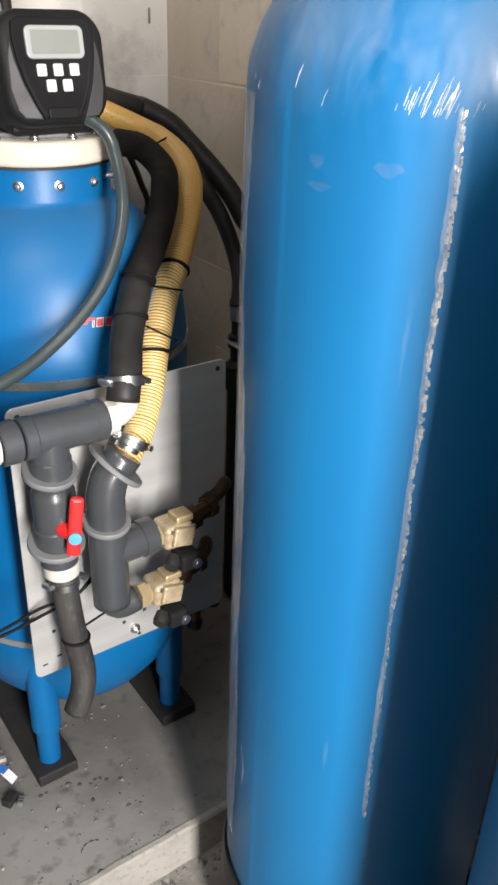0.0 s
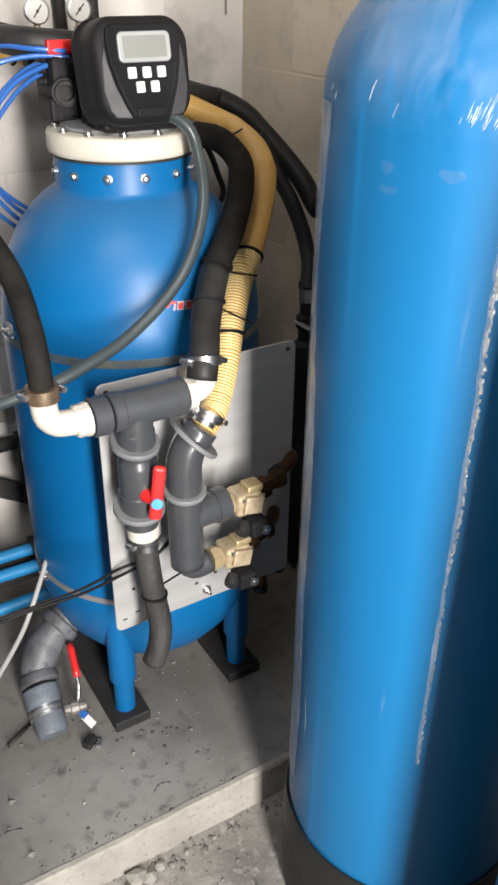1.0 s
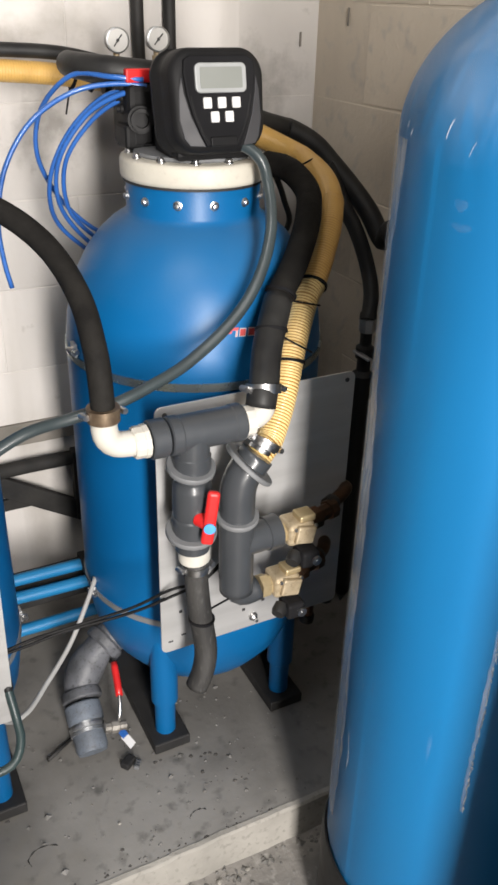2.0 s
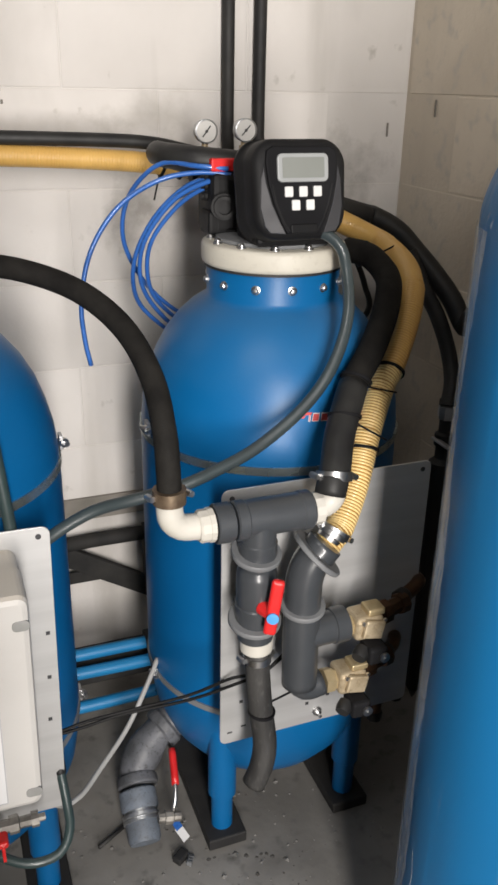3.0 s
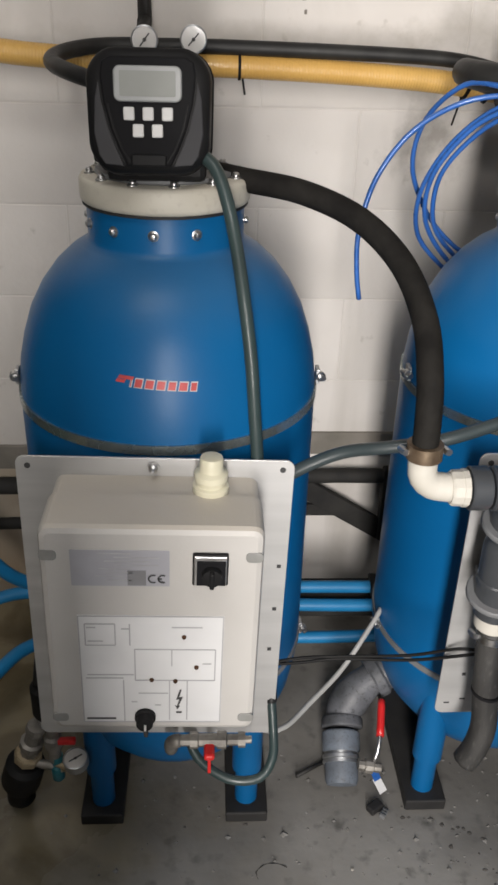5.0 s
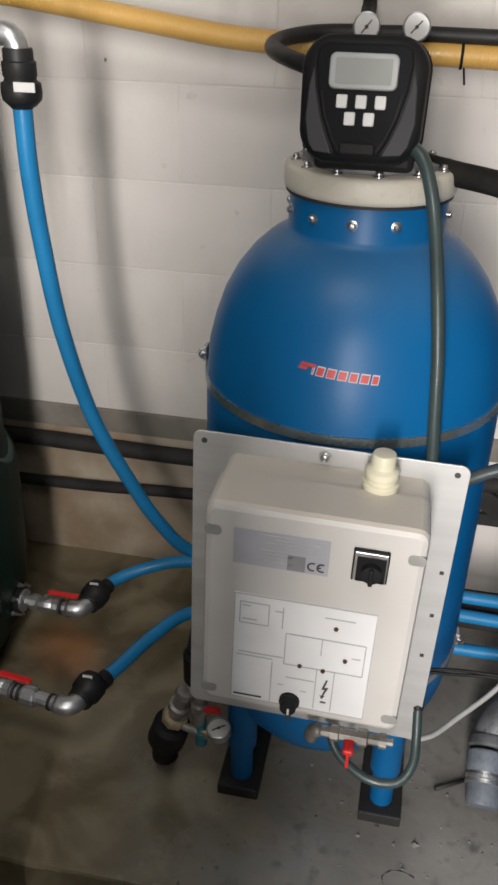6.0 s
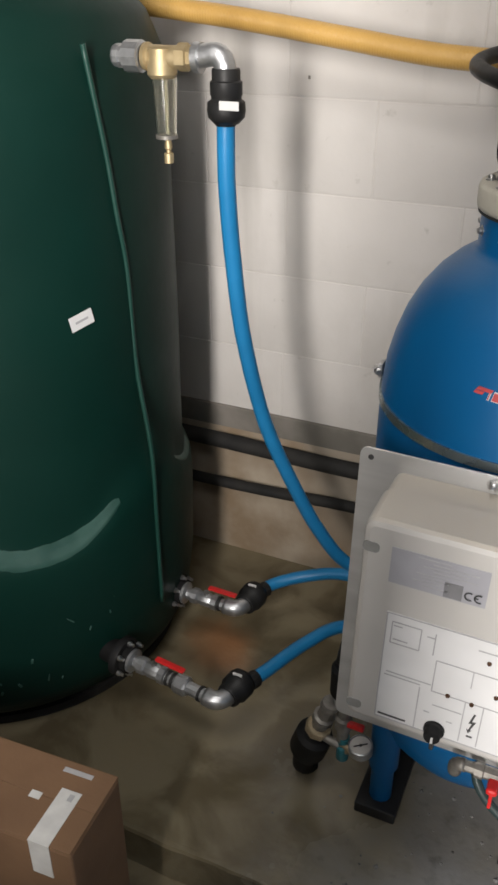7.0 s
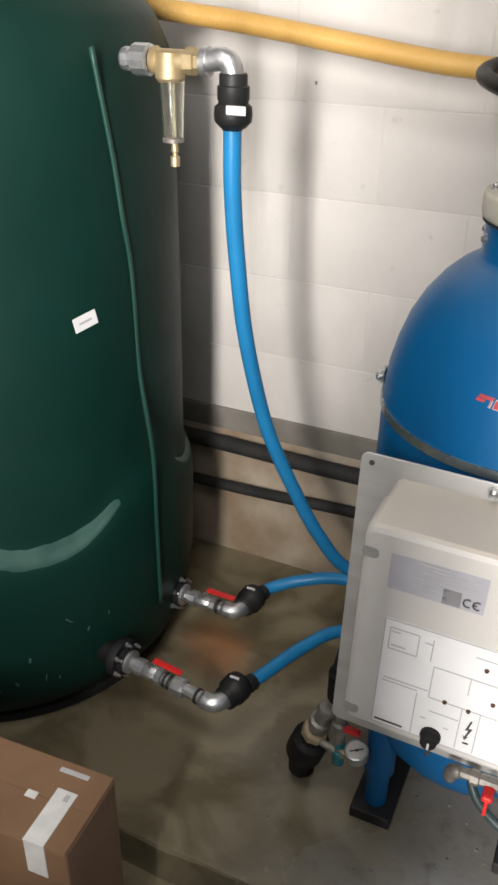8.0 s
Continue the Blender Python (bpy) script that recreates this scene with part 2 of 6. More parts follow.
def damp(m):
    """Brown-olive damp and rust spreading over the slab towards the green tank, with a dry patch."""
    nt = m.node_tree
    p = nt.nodes["Principled BSDF"]
    old = p.inputs["Base Color"].links[0].from_socket
    tc = nt.nodes.new("ShaderNodeTexCoord").outputs["Object"]
    xyz = nt.nodes.new("ShaderNodeSeparateXYZ")
    nt.links.new(tc, xyz.inputs[0])
    n = nt.nodes.new("ShaderNodeTexNoise")
    n.inputs["Scale"].default_value, n.inputs["Detail"].default_value = 4.0, 5.0
    nt.links.new(tc, n.inputs["Vector"])
    add = nt.nodes.new("ShaderNodeMath")
    add.operation = "MULTIPLY_ADD"
    add.inputs[1].default_value = -0.9
    nt.links.new(xyz.outputs[0], add.inputs[0])
    nt.links.new(n.outputs["Fac"], add.inputs[2])
    r = nt.nodes.new("ShaderNodeMapRange")
    r.interpolation_type = "SMOOTHSTEP"
    r.inputs["From Min"].default_value, r.inputs["From Max"].default_value = 0.0, 0.48
    nt.links.new(add.outputs[0], r.inputs["Value"])
    mix = nt.nodes.new("ShaderNodeMix")
    mix.data_type = "RGBA"
    nt.links.new(r.outputs["Result"], mix.inputs[0])
    nt.links.new(old, mix.inputs[6])
    # wet olive film with darker blotches, smoother than the dry slab
    n2 = nt.nodes.new("ShaderNodeTexNoise")
    n2.inputs["Scale"].default_value, n2.inputs["Detail"].default_value, n2.inputs["Distortion"].default_value = 5.5, 7.0, 0.6
    nt.links.new(tc, n2.inputs["Vector"])
    r2 = nt.nodes.new("ShaderNodeMapRange")
    r2.interpolation_type = "SMOOTHSTEP"
    r2.inputs["From Min"].default_value, r2.inputs["From Max"].default_value = 0.42, 0.62
    nt.links.new(n2.outputs["Fac"], r2.inputs["Value"])
    wet = nt.nodes.new("ShaderNodeMix")
    wet.data_type = "RGBA"
    nt.links.new(r2.outputs["Result"], wet.inputs[0])
    wet.inputs[6].default_value, wet.inputs[7].default_value = (0.22, 0.186, 0.12, 1), (0.125, 0.102, 0.061, 1)
    nt.links.new(wet.outputs[2], mix.inputs[7])
    old_rough = p.inputs["Roughness"].links[0].from_socket
    shine = nt.nodes.new("ShaderNodeMix")
    nt.links.new(r.outputs["Result"], shine.inputs[0])
    nt.links.new(old_rough, shine.inputs[2])
    shine.inputs[3].default_value = 0.17
    nt.links.new(shine.outputs[0], p.inputs["Roughness"])
    # one rusty patch between the outlet valves
    gap = nt.nodes.new("ShaderNodeVectorMath")
    gap.operation = "DISTANCE"
    gap.inputs[1].default_value = (-0.19, 1.65, 0.0)
    nt.links.new(tc, gap.inputs[0])
    wob = nt.nodes.new("ShaderNodeMath")
    wob.operation = "MULTIPLY_ADD"
    wob.inputs[1].default_value = 0.22
    nt.links.new(n.outputs["Fac"], wob.inputs[0])
    nt.links.new(gap.outputs["Value"], wob.inputs[2])
    spot = nt.nodes.new("ShaderNodeMapRange")
    spot.interpolation_type = "SMOOTHSTEP"
    spot.inputs["From Min"].default_value, spot.inputs["From Max"].default_value = 0.24, 0.14
    spot.inputs["To Max"].default_value = 0.8
    nt.links.new(wob.outputs[0], spot.inputs["Value"])
    mix2 = nt.nodes.new("ShaderNodeMix")
    mix2.data_type = "RGBA"
    nt.links.new(spot.outputs["Result"], mix2.inputs[0])
    nt.links.new(mix.outputs[2], mix2.inputs[6])
    mix2.inputs[7].default_value = (0.34, 0.16, 0.07, 1)
    nt.links.new(mix2.outputs[2], p.inputs["Base Color"])


damp(M["slab"])
damp(M["curb"])
damp(M["ground"])


def cling_film(name, lo, hi, most, scale, stretch, rough, start=None):
    """Clear film: see-through where it lies flat, milky along its wrinkles."""
    m = bpy.data.materials.new(name)
    m.use_nodes = True
    nt = m.node_tree
    p = nt.nodes["Principled BSDF"]
    p.inputs["Base Color"].default_value = (0.75, 0.8, 0.85, 1)
    p.inputs["Roughness"].default_value = rough
    tc = nt.nodes.new("ShaderNodeTexCoord").outputs["Object"]
    mp = nt.nodes.new("ShaderNodeMapping")
    mp.inputs["Scale"].default_value = stretch
    nt.links.new(tc, mp.inputs["Vector"])
    n = nt.nodes.new("ShaderNodeTexNoise")
    n.inputs["Scale"].default_value, n.inputs["Detail"].default_value, n.inputs["Distortion"].default_value = scale, 6.0, 0.8
    nt.links.new(mp.outputs["Vector"], n.inputs["Vector"])
    broad = nt.nodes.new("ShaderNodeTexNoise")
    broad.inputs["Scale"].default_value, broad.inputs["Detail"].default_value = 5.0, 3.0
    nt.links.new(tc, broad.inputs["Vector"])
    mul = nt.nodes.new("ShaderNodeMath")
    mul.operation = "MULTIPLY_ADD"
    mul.inputs[1].default_value = 0.6
    nt.links.new(broad.outputs["Fac"], mul.inputs[0])
    nt.links.new(n.outputs["Fac"], mul.inputs[2])
    r = nt.nodes.new("ShaderNodeMapRange")
    r.inputs["From Min"].default_value, r.inputs["From Max"].default_value, r.inputs["To Max"].default_value = lo, hi, most
    nt.links.new(mul.outputs[0], r.inputs["Value"])
    cover = r.outputs["Result"]
    if start:
        xyz = nt.nodes.new("ShaderNodeSeparateXYZ")
        nt.links.new(tc, xyz.inputs[0])
        grow = nt.nodes.new("ShaderNodeMapRange")
        grow.inputs["From Min"].default_value, grow.inputs["From Max"].default_value = start
        nt.links.new(xyz.outputs[2], grow.inputs["Value"])
        both = nt.nodes.new("ShaderNodeMath")
        both.operation = "MULTIPLY"
        nt.links.new(cover, both.inputs[0])
        nt.links.new(grow.outputs["Result"], both.inputs[1])
        cover = both.outputs[0]
    bn = nt.nodes.new("ShaderNodeBump")
    bn.inputs["Strength"].default_value, bn.inputs["Distance"].default_value = 0.6, 0.003
    nt.links.new(n.outputs["Fac"], bn.inputs["Height"])
    nt.links.new(bn.outputs["Normal"], p.inputs["Normal"])
    clear = nt.nodes.new("ShaderNodeBsdfTransparent")
    mix = nt.nodes.new("ShaderNodeMixShader")
    nt.links.new(cover, mix.inputs[0])
    nt.links.new(clear.outputs[0], mix.inputs[1])
    nt.links.new(p.outputs[0], mix.inputs[2])
    nt.links.new(mix.outputs[0], nt.nodes["Material Output"].inputs["Surface"])
    return m


M["film_sleeve"] = cling_film("clear_film_sleeve", 1.04, 1.35, 0.2, 30, (1, 1, 0.08), 0.25)
M["film_dome"] = cling_film("crumpled_film_dome", 0.7, 1.2, 0.23, 16, (1, 1, 0.45), 0.22, (1.34, 1.4))
M["film_smear"] = cling_film("tan_film_smear", 0.5, 1.1, 0.07, 120, (1, 1, 1), 0.5)
M["film_smear"].node_tree.nodes["Principled BSDF"].inputs["Base Color"].default_value = (0.5, 0.4, 0.33, 1)
M["film_haze"] = cling_film("hazy_film_overlap", 0.4, 1.1, 0.32, 60, (1, 1, 0.3), 0.25)
M["film_edge"] = cling_film("milky_film", 0.2, 0.95, 0.5, 50, (1, 1, 0.25), 0.2)
M["wrap"].node_tree.nodes["Principled BSDF"].inputs["Coat Roughness"].default_value = 0.22
M["blue"].node_tree.nodes["Principled BSDF"].inputs["Coat Roughness"].default_value = 0.3


def dusty_toplight(m, tint, most):
    """Lightens the faces that look up, in uneven patches: dusty film plus light from above."""
    nt = m.node_tree
    p = nt.nodes["Principled BSDF"]
    old = p.inputs["Base Color"].links[0].from_socket
    geo = nt.nodes.new("ShaderNodeNewGeometry")
    xyz = nt.nodes.new("ShaderNodeSeparateXYZ")
    nt.links.new(geo.outputs["Normal"], xyz.inputs[0])
    n = nt.nodes.new("ShaderNodeTexNoise")
    n.inputs["Scale"].default_value, n.inputs["Detail"].default_value = 7.0, 6.0
    nt.links.new(geo.outputs["Position"], n.inputs["Vector"])
    add = nt.nodes.new("ShaderNodeMath")
    add.operation = "MULTIPLY_ADD"
    add.inputs[1].default_value = 1.2
    nt.links.new(n.outputs["Fac"], add.inputs[0])
    nt.links.new(xyz.outputs[2], add.inputs[2])
    r = nt.nodes.new("ShaderNodeMapRange")
    r.interpolation_type = "SMOOTHSTEP"
    r.inputs["From Min"].default_value, r.inputs["From Max"].default_value, r.inputs["To Max"].default_value = 0.95, 1.6, most
    nt.links.new(add.outputs[0], r.inputs["Value"])
    mix = nt.nodes.new("ShaderNodeMix")
    mix.data_type = "RGBA"
    nt.links.new(r.outputs["Result"], mix.inputs[0])
    nt.links.new(old, mix.inputs[6])
    mix.inputs[7].default_value = rgba(tint)
    nt.links.new(mix.outputs[2], p.inputs["Base Color"])


# part of this tint is overhead light put into the base colour
dusty_toplight(M["blue"], (0.11, 0.17, 0.21), 0.16)
dusty_toplight(M["box"], (0.56, 0.5, 0.41), 0.5)


def smudges(m, spots=(), strength=1.0):
    """Faint soot smudges and run marks on the painted blocks, and tinted spots where given."""
    nt = m.node_tree
    p = nt.nodes["Principled BSDF"]
    old = p.inputs["Base Color"].links[0].from_socket
    geo = nt.nodes.new("ShaderNodeNewGeometry").outputs["Position"]
    for scale, lo, hi, amount, stretch in ((2.4, 0.54, 0.78, 0.6, (1, 1, 0.55)), (7.0, 0.57, 0.8, 0.5, (1.0, 1.0, 0.12)), (26.0, 0.68, 0.8, 0.5, (1, 1, 1))):
        mp = nt.nodes.new("ShaderNodeMapping")
        mp.inputs["Scale"].default_value = stretch
        nt.links.new(geo, mp.inputs["Vector"])
        n = nt.nodes.new("ShaderNodeTexNoise")
        n.inputs["Scale"].default_value, n.inputs["Detail"].default_value = scale, 6.0
        nt.links.new(mp.outputs["Vector"], n.inputs["Vector"])
        r = nt.nodes.new("ShaderNodeMapRange")
        r.inputs["From Min"].default_value, r.inputs["From Max"].default_value, r.inputs["To Max"].default_value = lo, hi, amount * strength
        nt.links.new(n.outputs["Fac"], r.inputs["Value"])
        mix = nt.nodes.new("ShaderNodeMix")
        mix.data_type = "RGBA"
        nt.links.new(r.outputs["Result"], mix.inputs[0])
        nt.links.new(old, mix.inputs[6])
        mix.inputs[7].default_value = (0.27, 0.25, 0.215, 1)
        old = mix.outputs[2]
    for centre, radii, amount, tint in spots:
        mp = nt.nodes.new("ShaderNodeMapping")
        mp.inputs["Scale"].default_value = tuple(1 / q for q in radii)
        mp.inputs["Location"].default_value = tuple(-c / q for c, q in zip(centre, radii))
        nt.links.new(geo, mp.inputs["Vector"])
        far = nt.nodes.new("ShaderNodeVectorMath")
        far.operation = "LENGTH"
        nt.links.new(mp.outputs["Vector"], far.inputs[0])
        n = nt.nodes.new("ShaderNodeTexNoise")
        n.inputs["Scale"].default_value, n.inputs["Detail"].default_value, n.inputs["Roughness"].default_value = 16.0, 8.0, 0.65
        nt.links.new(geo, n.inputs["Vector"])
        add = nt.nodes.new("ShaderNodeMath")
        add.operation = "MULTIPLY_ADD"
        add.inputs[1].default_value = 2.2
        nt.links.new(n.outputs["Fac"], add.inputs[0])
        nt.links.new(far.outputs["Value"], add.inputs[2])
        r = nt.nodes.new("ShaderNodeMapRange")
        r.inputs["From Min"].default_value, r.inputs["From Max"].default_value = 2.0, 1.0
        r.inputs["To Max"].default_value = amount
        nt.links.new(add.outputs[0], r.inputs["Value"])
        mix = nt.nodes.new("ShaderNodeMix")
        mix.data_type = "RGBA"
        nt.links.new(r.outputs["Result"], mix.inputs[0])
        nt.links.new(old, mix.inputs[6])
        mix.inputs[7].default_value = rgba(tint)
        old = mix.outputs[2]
    nt.links.new(old, p.inputs["Base Color"])


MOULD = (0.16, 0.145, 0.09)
# the last two spots only darken the wall behind tubes and hoses
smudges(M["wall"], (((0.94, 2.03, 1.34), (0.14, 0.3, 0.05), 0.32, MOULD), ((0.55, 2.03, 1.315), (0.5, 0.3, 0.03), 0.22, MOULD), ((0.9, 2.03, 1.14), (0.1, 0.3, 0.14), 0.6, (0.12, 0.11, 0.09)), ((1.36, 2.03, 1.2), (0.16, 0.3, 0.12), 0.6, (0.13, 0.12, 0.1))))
smudges(M["wall_east"], strength=0.35)
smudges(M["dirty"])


# ---- mesh helpers ----
def smooth_path(pts, step=0.012):
    """A Catmull-Rom curve through pts, sampled about every step metres."""
    p = [Vector(q) for q in pts]
    p = [p[0] * 2 - p[1]] + p + [p[-1] * 2 - p[-2]]
    out = []
    for i in range(1, len(p) - 2):
        a, b, c, d = p[i - 1:i + 3]
        n = max(2, int((c - b).length / step))
        for k in range(n):
            t = k / n
            out.append(0.5 * ((2 * b) + (c - a) * t + (2 * a - 5 * b + 4 * c - d) * t * t + (3 * b - a - 3 * c + d) * t ** 3))
    out.append(p[-2].copy())
    return out


def frames_along(path):
    """Turning-free side and up vectors along a path."""
    tangents = [(path[min(i + 1, len(path) - 1)] - path[max(i - 1, 0)]).normalized() for i in range(len(path))]
    side = tangents[0].orthogonal().normalized()
    rows = []
    for t in tangents:
        side = (side - t * side.dot(t)).normalized()
        rows.append((side, t.cross(side)))
    return rows


def tube(pts, r, seg=14, step=0.012, curve=True, inner=0.0, bm=None):
    """A round tube along pts; r is a radius or a function of (index, metres). inner: an open bore at both ends."""
    bm = bm or bmesh.new()
    path = smooth_path(pts, step) if curve else [Vector(q) for q in pts]
    fr = frames_along(path)
    s, rings = 0.0, []
    for i, (q, (u, v)) in enumerate(zip(path, fr)):
        s += (q - path[i - 1]).length if i else 0.0
        rad = r(i, s) if callable(r) else r
        rings.append([bm.verts.new(q + (u * math.cos(a) + v * math.sin(a)) * rad) for a in (2 * math.pi * k / seg for k in range(seg))])
    for a, b in zip(rings, rings[1:]):
        for k in range(seg):
            bm.faces.new((a[k], a[(k + 1) % seg], b[(k + 1) % seg], b[k])).smooth = True
    for ring, q, sign in ((rings[0], path[0], 1), (rings[-1], path[-1], -1)):
        if inner:
            t = (path[1] - path[0]).normalized() if sign > 0 else (path[-2] - path[-1]).normalized()
            lip = [bm.verts.new(q + (w.co - q) * inner) for w in ring]
            deep = [bm.verts.new(w.co + t * 0.03) for w in lip]
            for k in range(seg):
                n = (k + 1) % seg
                bm.faces.new((ring[k], lip[k], lip[n], ring[n]))
                bm.faces.new((lip[k], deep[k], deep[n], lip[n]))
            bm.faces.new(deep)
        else:
            bm.faces.new(ring)
    bmesh.ops.recalc_face_normals(bm, faces=bm.faces)
    return bm


def lathe(profile, seg=48, centre=(0, 0, 0), axis="Z", bm=None, sharp=0.6):
    """A turned body from (radius, height) pairs, closed at both ends."""
    bm = bm or bmesh.new()
    turn = {"Z": Matrix.Identity(3), "X": Matrix.Rotation(math.pi / 2, 3, "Y"), "Y": Matrix.Rotation(-math.pi / 2, 3, "X")}[axis] if isinstance(axis, str) else Vector((0, 0, 1)).rotation_difference(Vector(axis)).to_matrix()
    c = Vector(centre)
    rings = []
    for r, z in profile:
        if r < 1e-6:
            rings.append([bm.verts.new(c + turn @ Vector((0, 0, z)))])
        else:
            rings.append([bm.verts.new(c + turn @ Vector((r * math.cos(2 * math.pi * k / seg), r * math.sin(2 * math.pi * k / seg), z))) for k in range(seg)])
    made = []
    for a, b in zip(rings, rings[1:]):
        for k in range(seg):
            n = (k + 1) % seg
            q = [a[0], b[n], b[k]] if len(a) == 1 else [a[k], a[n], b[0]] if len(b) == 1 else [a[k], a[n], b[n], b[k]]
            if len(a) == 1 and len(b) == 1:
                continue
            made.append(bm.faces.new(q))
    for ring in (rings[0], rings[-1]):
        if len(ring) > 1:
            made.append(bm.faces.new(ring))
    for f in made:
        f.smooth = True
    bmesh.ops.recalc_face_normals(bm, faces=made)
    for e in {e for f in made for e in f.edges}:
        if len(e.link_faces) == 2 and e.calc_face_angle(0) > sharp:
            e.smooth = False
    return bm


def block(size, centre=(0, 0, 0), bevel=0.004, seg=2, bm=None, turn=None):
    """A box with rounded edges."""
    own = bmesh.new()
    bmesh.ops.create_cube(own, size=1.0)
    bmesh.ops.scale(own, vec=size, verts=own.verts)
    if bevel:
        bmesh.ops.bevel(own, geom=list(own.edges), offset=min(bevel, min(size) * 0.45), segments=seg, profile=0.5, affect="EDGES")
    m = Matrix.Translation(centre) @ (turn.to_4x4() if turn else Matrix.Identity(4))
    bmesh.ops.transform(own, matrix=m, verts=own.verts)
    if bm is None:
        return own
    data = bpy.data.meshes.new("join")
    own.to_mesh(data)
    bm.from_mesh(data)
    bpy.data.meshes.remove(data)
    own.free()
    return bm


def outline_slab(points, depth, y=0.0, bevel=0.0):
    """A flat plate in the x-z plane, its front at y, depth metres thick, from an outline."""
    bm = bmesh.new()
    front = [bm.verts.new((x, y, z)) for x, z in points]
    back = [bm.verts.new((x, y + depth, z)) for x, z in points]
    bm.faces.new(front)
    bm.faces.new(list(reversed(back)))
    for k in range(len(points)):
        n = (k + 1) % len(points)
        bm.faces.new((front[k], back[k], back[n], front[n]))
    bmesh.ops.recalc_face_normals(bm, faces=bm.faces)
    if bevel:
        edges = [e for e in bm.edges if all(abs(v.co.y - y) < 1e-6 for v in e.verts)]
        bmesh.ops.bevel(bm, geom=edges, offset=bevel, segments=2, profile=0.5, affect="EDGES")
    return bm


def rounded(x0, z0, x1, z1, r, n=5):
    pts = []
    for cx, cz, a0 in ((x1 - r, z1 - r, 0), (x0 + r, z1 - r, 90), (x0 + r, z0 + r, 180), (x1 - r, z0 + r, 270)):
        for k in range(n + 1):
            a = radians(a0 + 90 * k / n)
            pts.append((cx + r * math.cos(a), cz + r * math.sin(a)))
    return pts


def thing(name, label, category, at=(0, 0, 0), group="", kind=""):
    e = new(name)
    e.empty_display_size = 0.05
    e.location = at
    return tagged(e, label, category, group, kind)


def part(name, bm, material, parent=None, label="", at=None):
    """Links a bmesh as one mesh object under its thing or part."""
    data = bpy.data.meshes.new(name)
    bm.to_mesh(data)
    bm.free()
    data.materials.append(material)
    ob = new(name, data)
    if parent:
        ob.parent = parent
    if at:
        ob.location = at
    if label:
        tagged(ob, label)
    return ob


def shared(name, data, parent, at, turn=None):
    ob = new(name, data)
    ob.parent = parent
    ob.location = at
    if turn:
        ob.rotation_euler = turn
    return ob


def solo(name, bm, material, label, category, group="", kind=""):
    """A thing that is one mesh."""
    ob = part(name, bm, material)
    return tagged(ob, label, category, group, kind)


def mesh_of(name, bm, material):
    data = bpy.data.meshes.new(name)
    bm.to_mesh(data)
    bm.free()
    data.materials.append(material)
    return data


def clamp_band(parent, centre, axis, r, w=0.012, name="hose_clamp", mat="chrome", label="bright steel hose clamp"):
    """A worm-drive clamp: a steel band with its screw housing and two lugs."""
    c, ax = Vector(centre), Vector(axis).normalized()
    band = lathe([(r, -w / 2), (r + 0.0018, -w / 2), (r + 0.0018, w / 2), (r, w / 2)], 28, c, ax)
    side = ax.cross(Vector((0, -1, 0.2))).normalized()
    ob = part(name, band, M[mat], parent, label)
    for sgn in (1, -1):
        q = c + side * (r + 0.006) * sgn
        part("clamp_screw", lathe([(0.0, -0.008), (0.0045, -0.008), (0.0055, 0.0), (0.0045, 0.008), (0.0, 0.008)], 10, q, Vector((0.3, -1, 0.1))), M["chrome"], ob)
    return ob


def cable_tie(parent, centre, axis, r, tail=(0.0, 0.0, 0.0)):
    c, ax = Vector(centre), Vector(axis).normalized()
    bm = lathe([(r, -0.0025), (r + 0.0015, -0.0025), (r + 0.0015, 0.0025), (r, 0.0025)], 24, c, ax)
    if any(tail):
        side = ax.orthogonal().normalized()
        q = c + side * r
        tube([q, q + Vector(tail) * 0.5, q + Vector(tail)], 0.0018, 6, 0.02, bm=bm)
    return part("cable_tie", bm, M["head_gloss"], parent)


# ---- the setting ----
NORTH, EAST, EDGE, LOW = 2.03, 1.541, 1.135, -0.085
COURSE, TOP = 0.193, 2.65

tagged(part("ground", block((7.0, 9.0, 0.3), (0.2, -1.5, LOW - 0.15), 0), M["ground"]), "dusty grey concrete ground with grit", "ground", kind="structure")
tagged(part("floor", block((3.3, NORTH - EDGE + 0.2, 0.2), (-0.06, (NORTH + EDGE) / 2 + 0.1, -0.1), 0.006), M["slab"]), "raised worn grey concrete slab under the tanks", "floor", kind="structure")
edge_bm = bmesh.new()
cols = 140
strip = []
for i in range(cols + 1):
    x = -1.7 + 3.24 * i / cols
    wob = 0.004 * noise.noise((x * 6, 0, 0)) + 0.003 * noise.noise((x * 23, 1, 0))
    strip.append([edge_bm.verts.new((x, EDGE - 0.004 + wob * 0.5, 0.0012 + min(0, wob))), edge_bm.verts.new((x, EDGE - 0.0075 + wob, -0.004 + wob * 0.6)), edge_bm.verts.new((x, EDGE - 0.012 + wob * 1.3, LOW - 0.01)), edge_bm.verts.new((x, EDGE + 0.01, LOW - 0.01)), edge_bm.verts.new((x, EDGE + 0.005 + wob, 0.0014))])
for a, b in zip(strip, strip[1:]):
    for k in range(5):
        edge_bm.faces.new((a[k], a[(k + 1) % 5], b[(k + 1) % 5], b[k]))
bmesh.ops.recalc_face_normals(edge_bm, faces=edge_bm.faces)
tagged(part("kerb", edge_bm, M["curb"]), "rough pale concrete front edge of the slab", "kerb", kind="structure")


def wall_box(name, x0, x1, y0, y1, z0, z1, mat, label):
    return tagged(part(name, block((x1 - x0, y1 - y0, z1 - z0), ((x0 + x1) / 2, (y0 + y1) / 2, (z0 + z1) / 2), 0), mat), label, "wall", kind="structure")


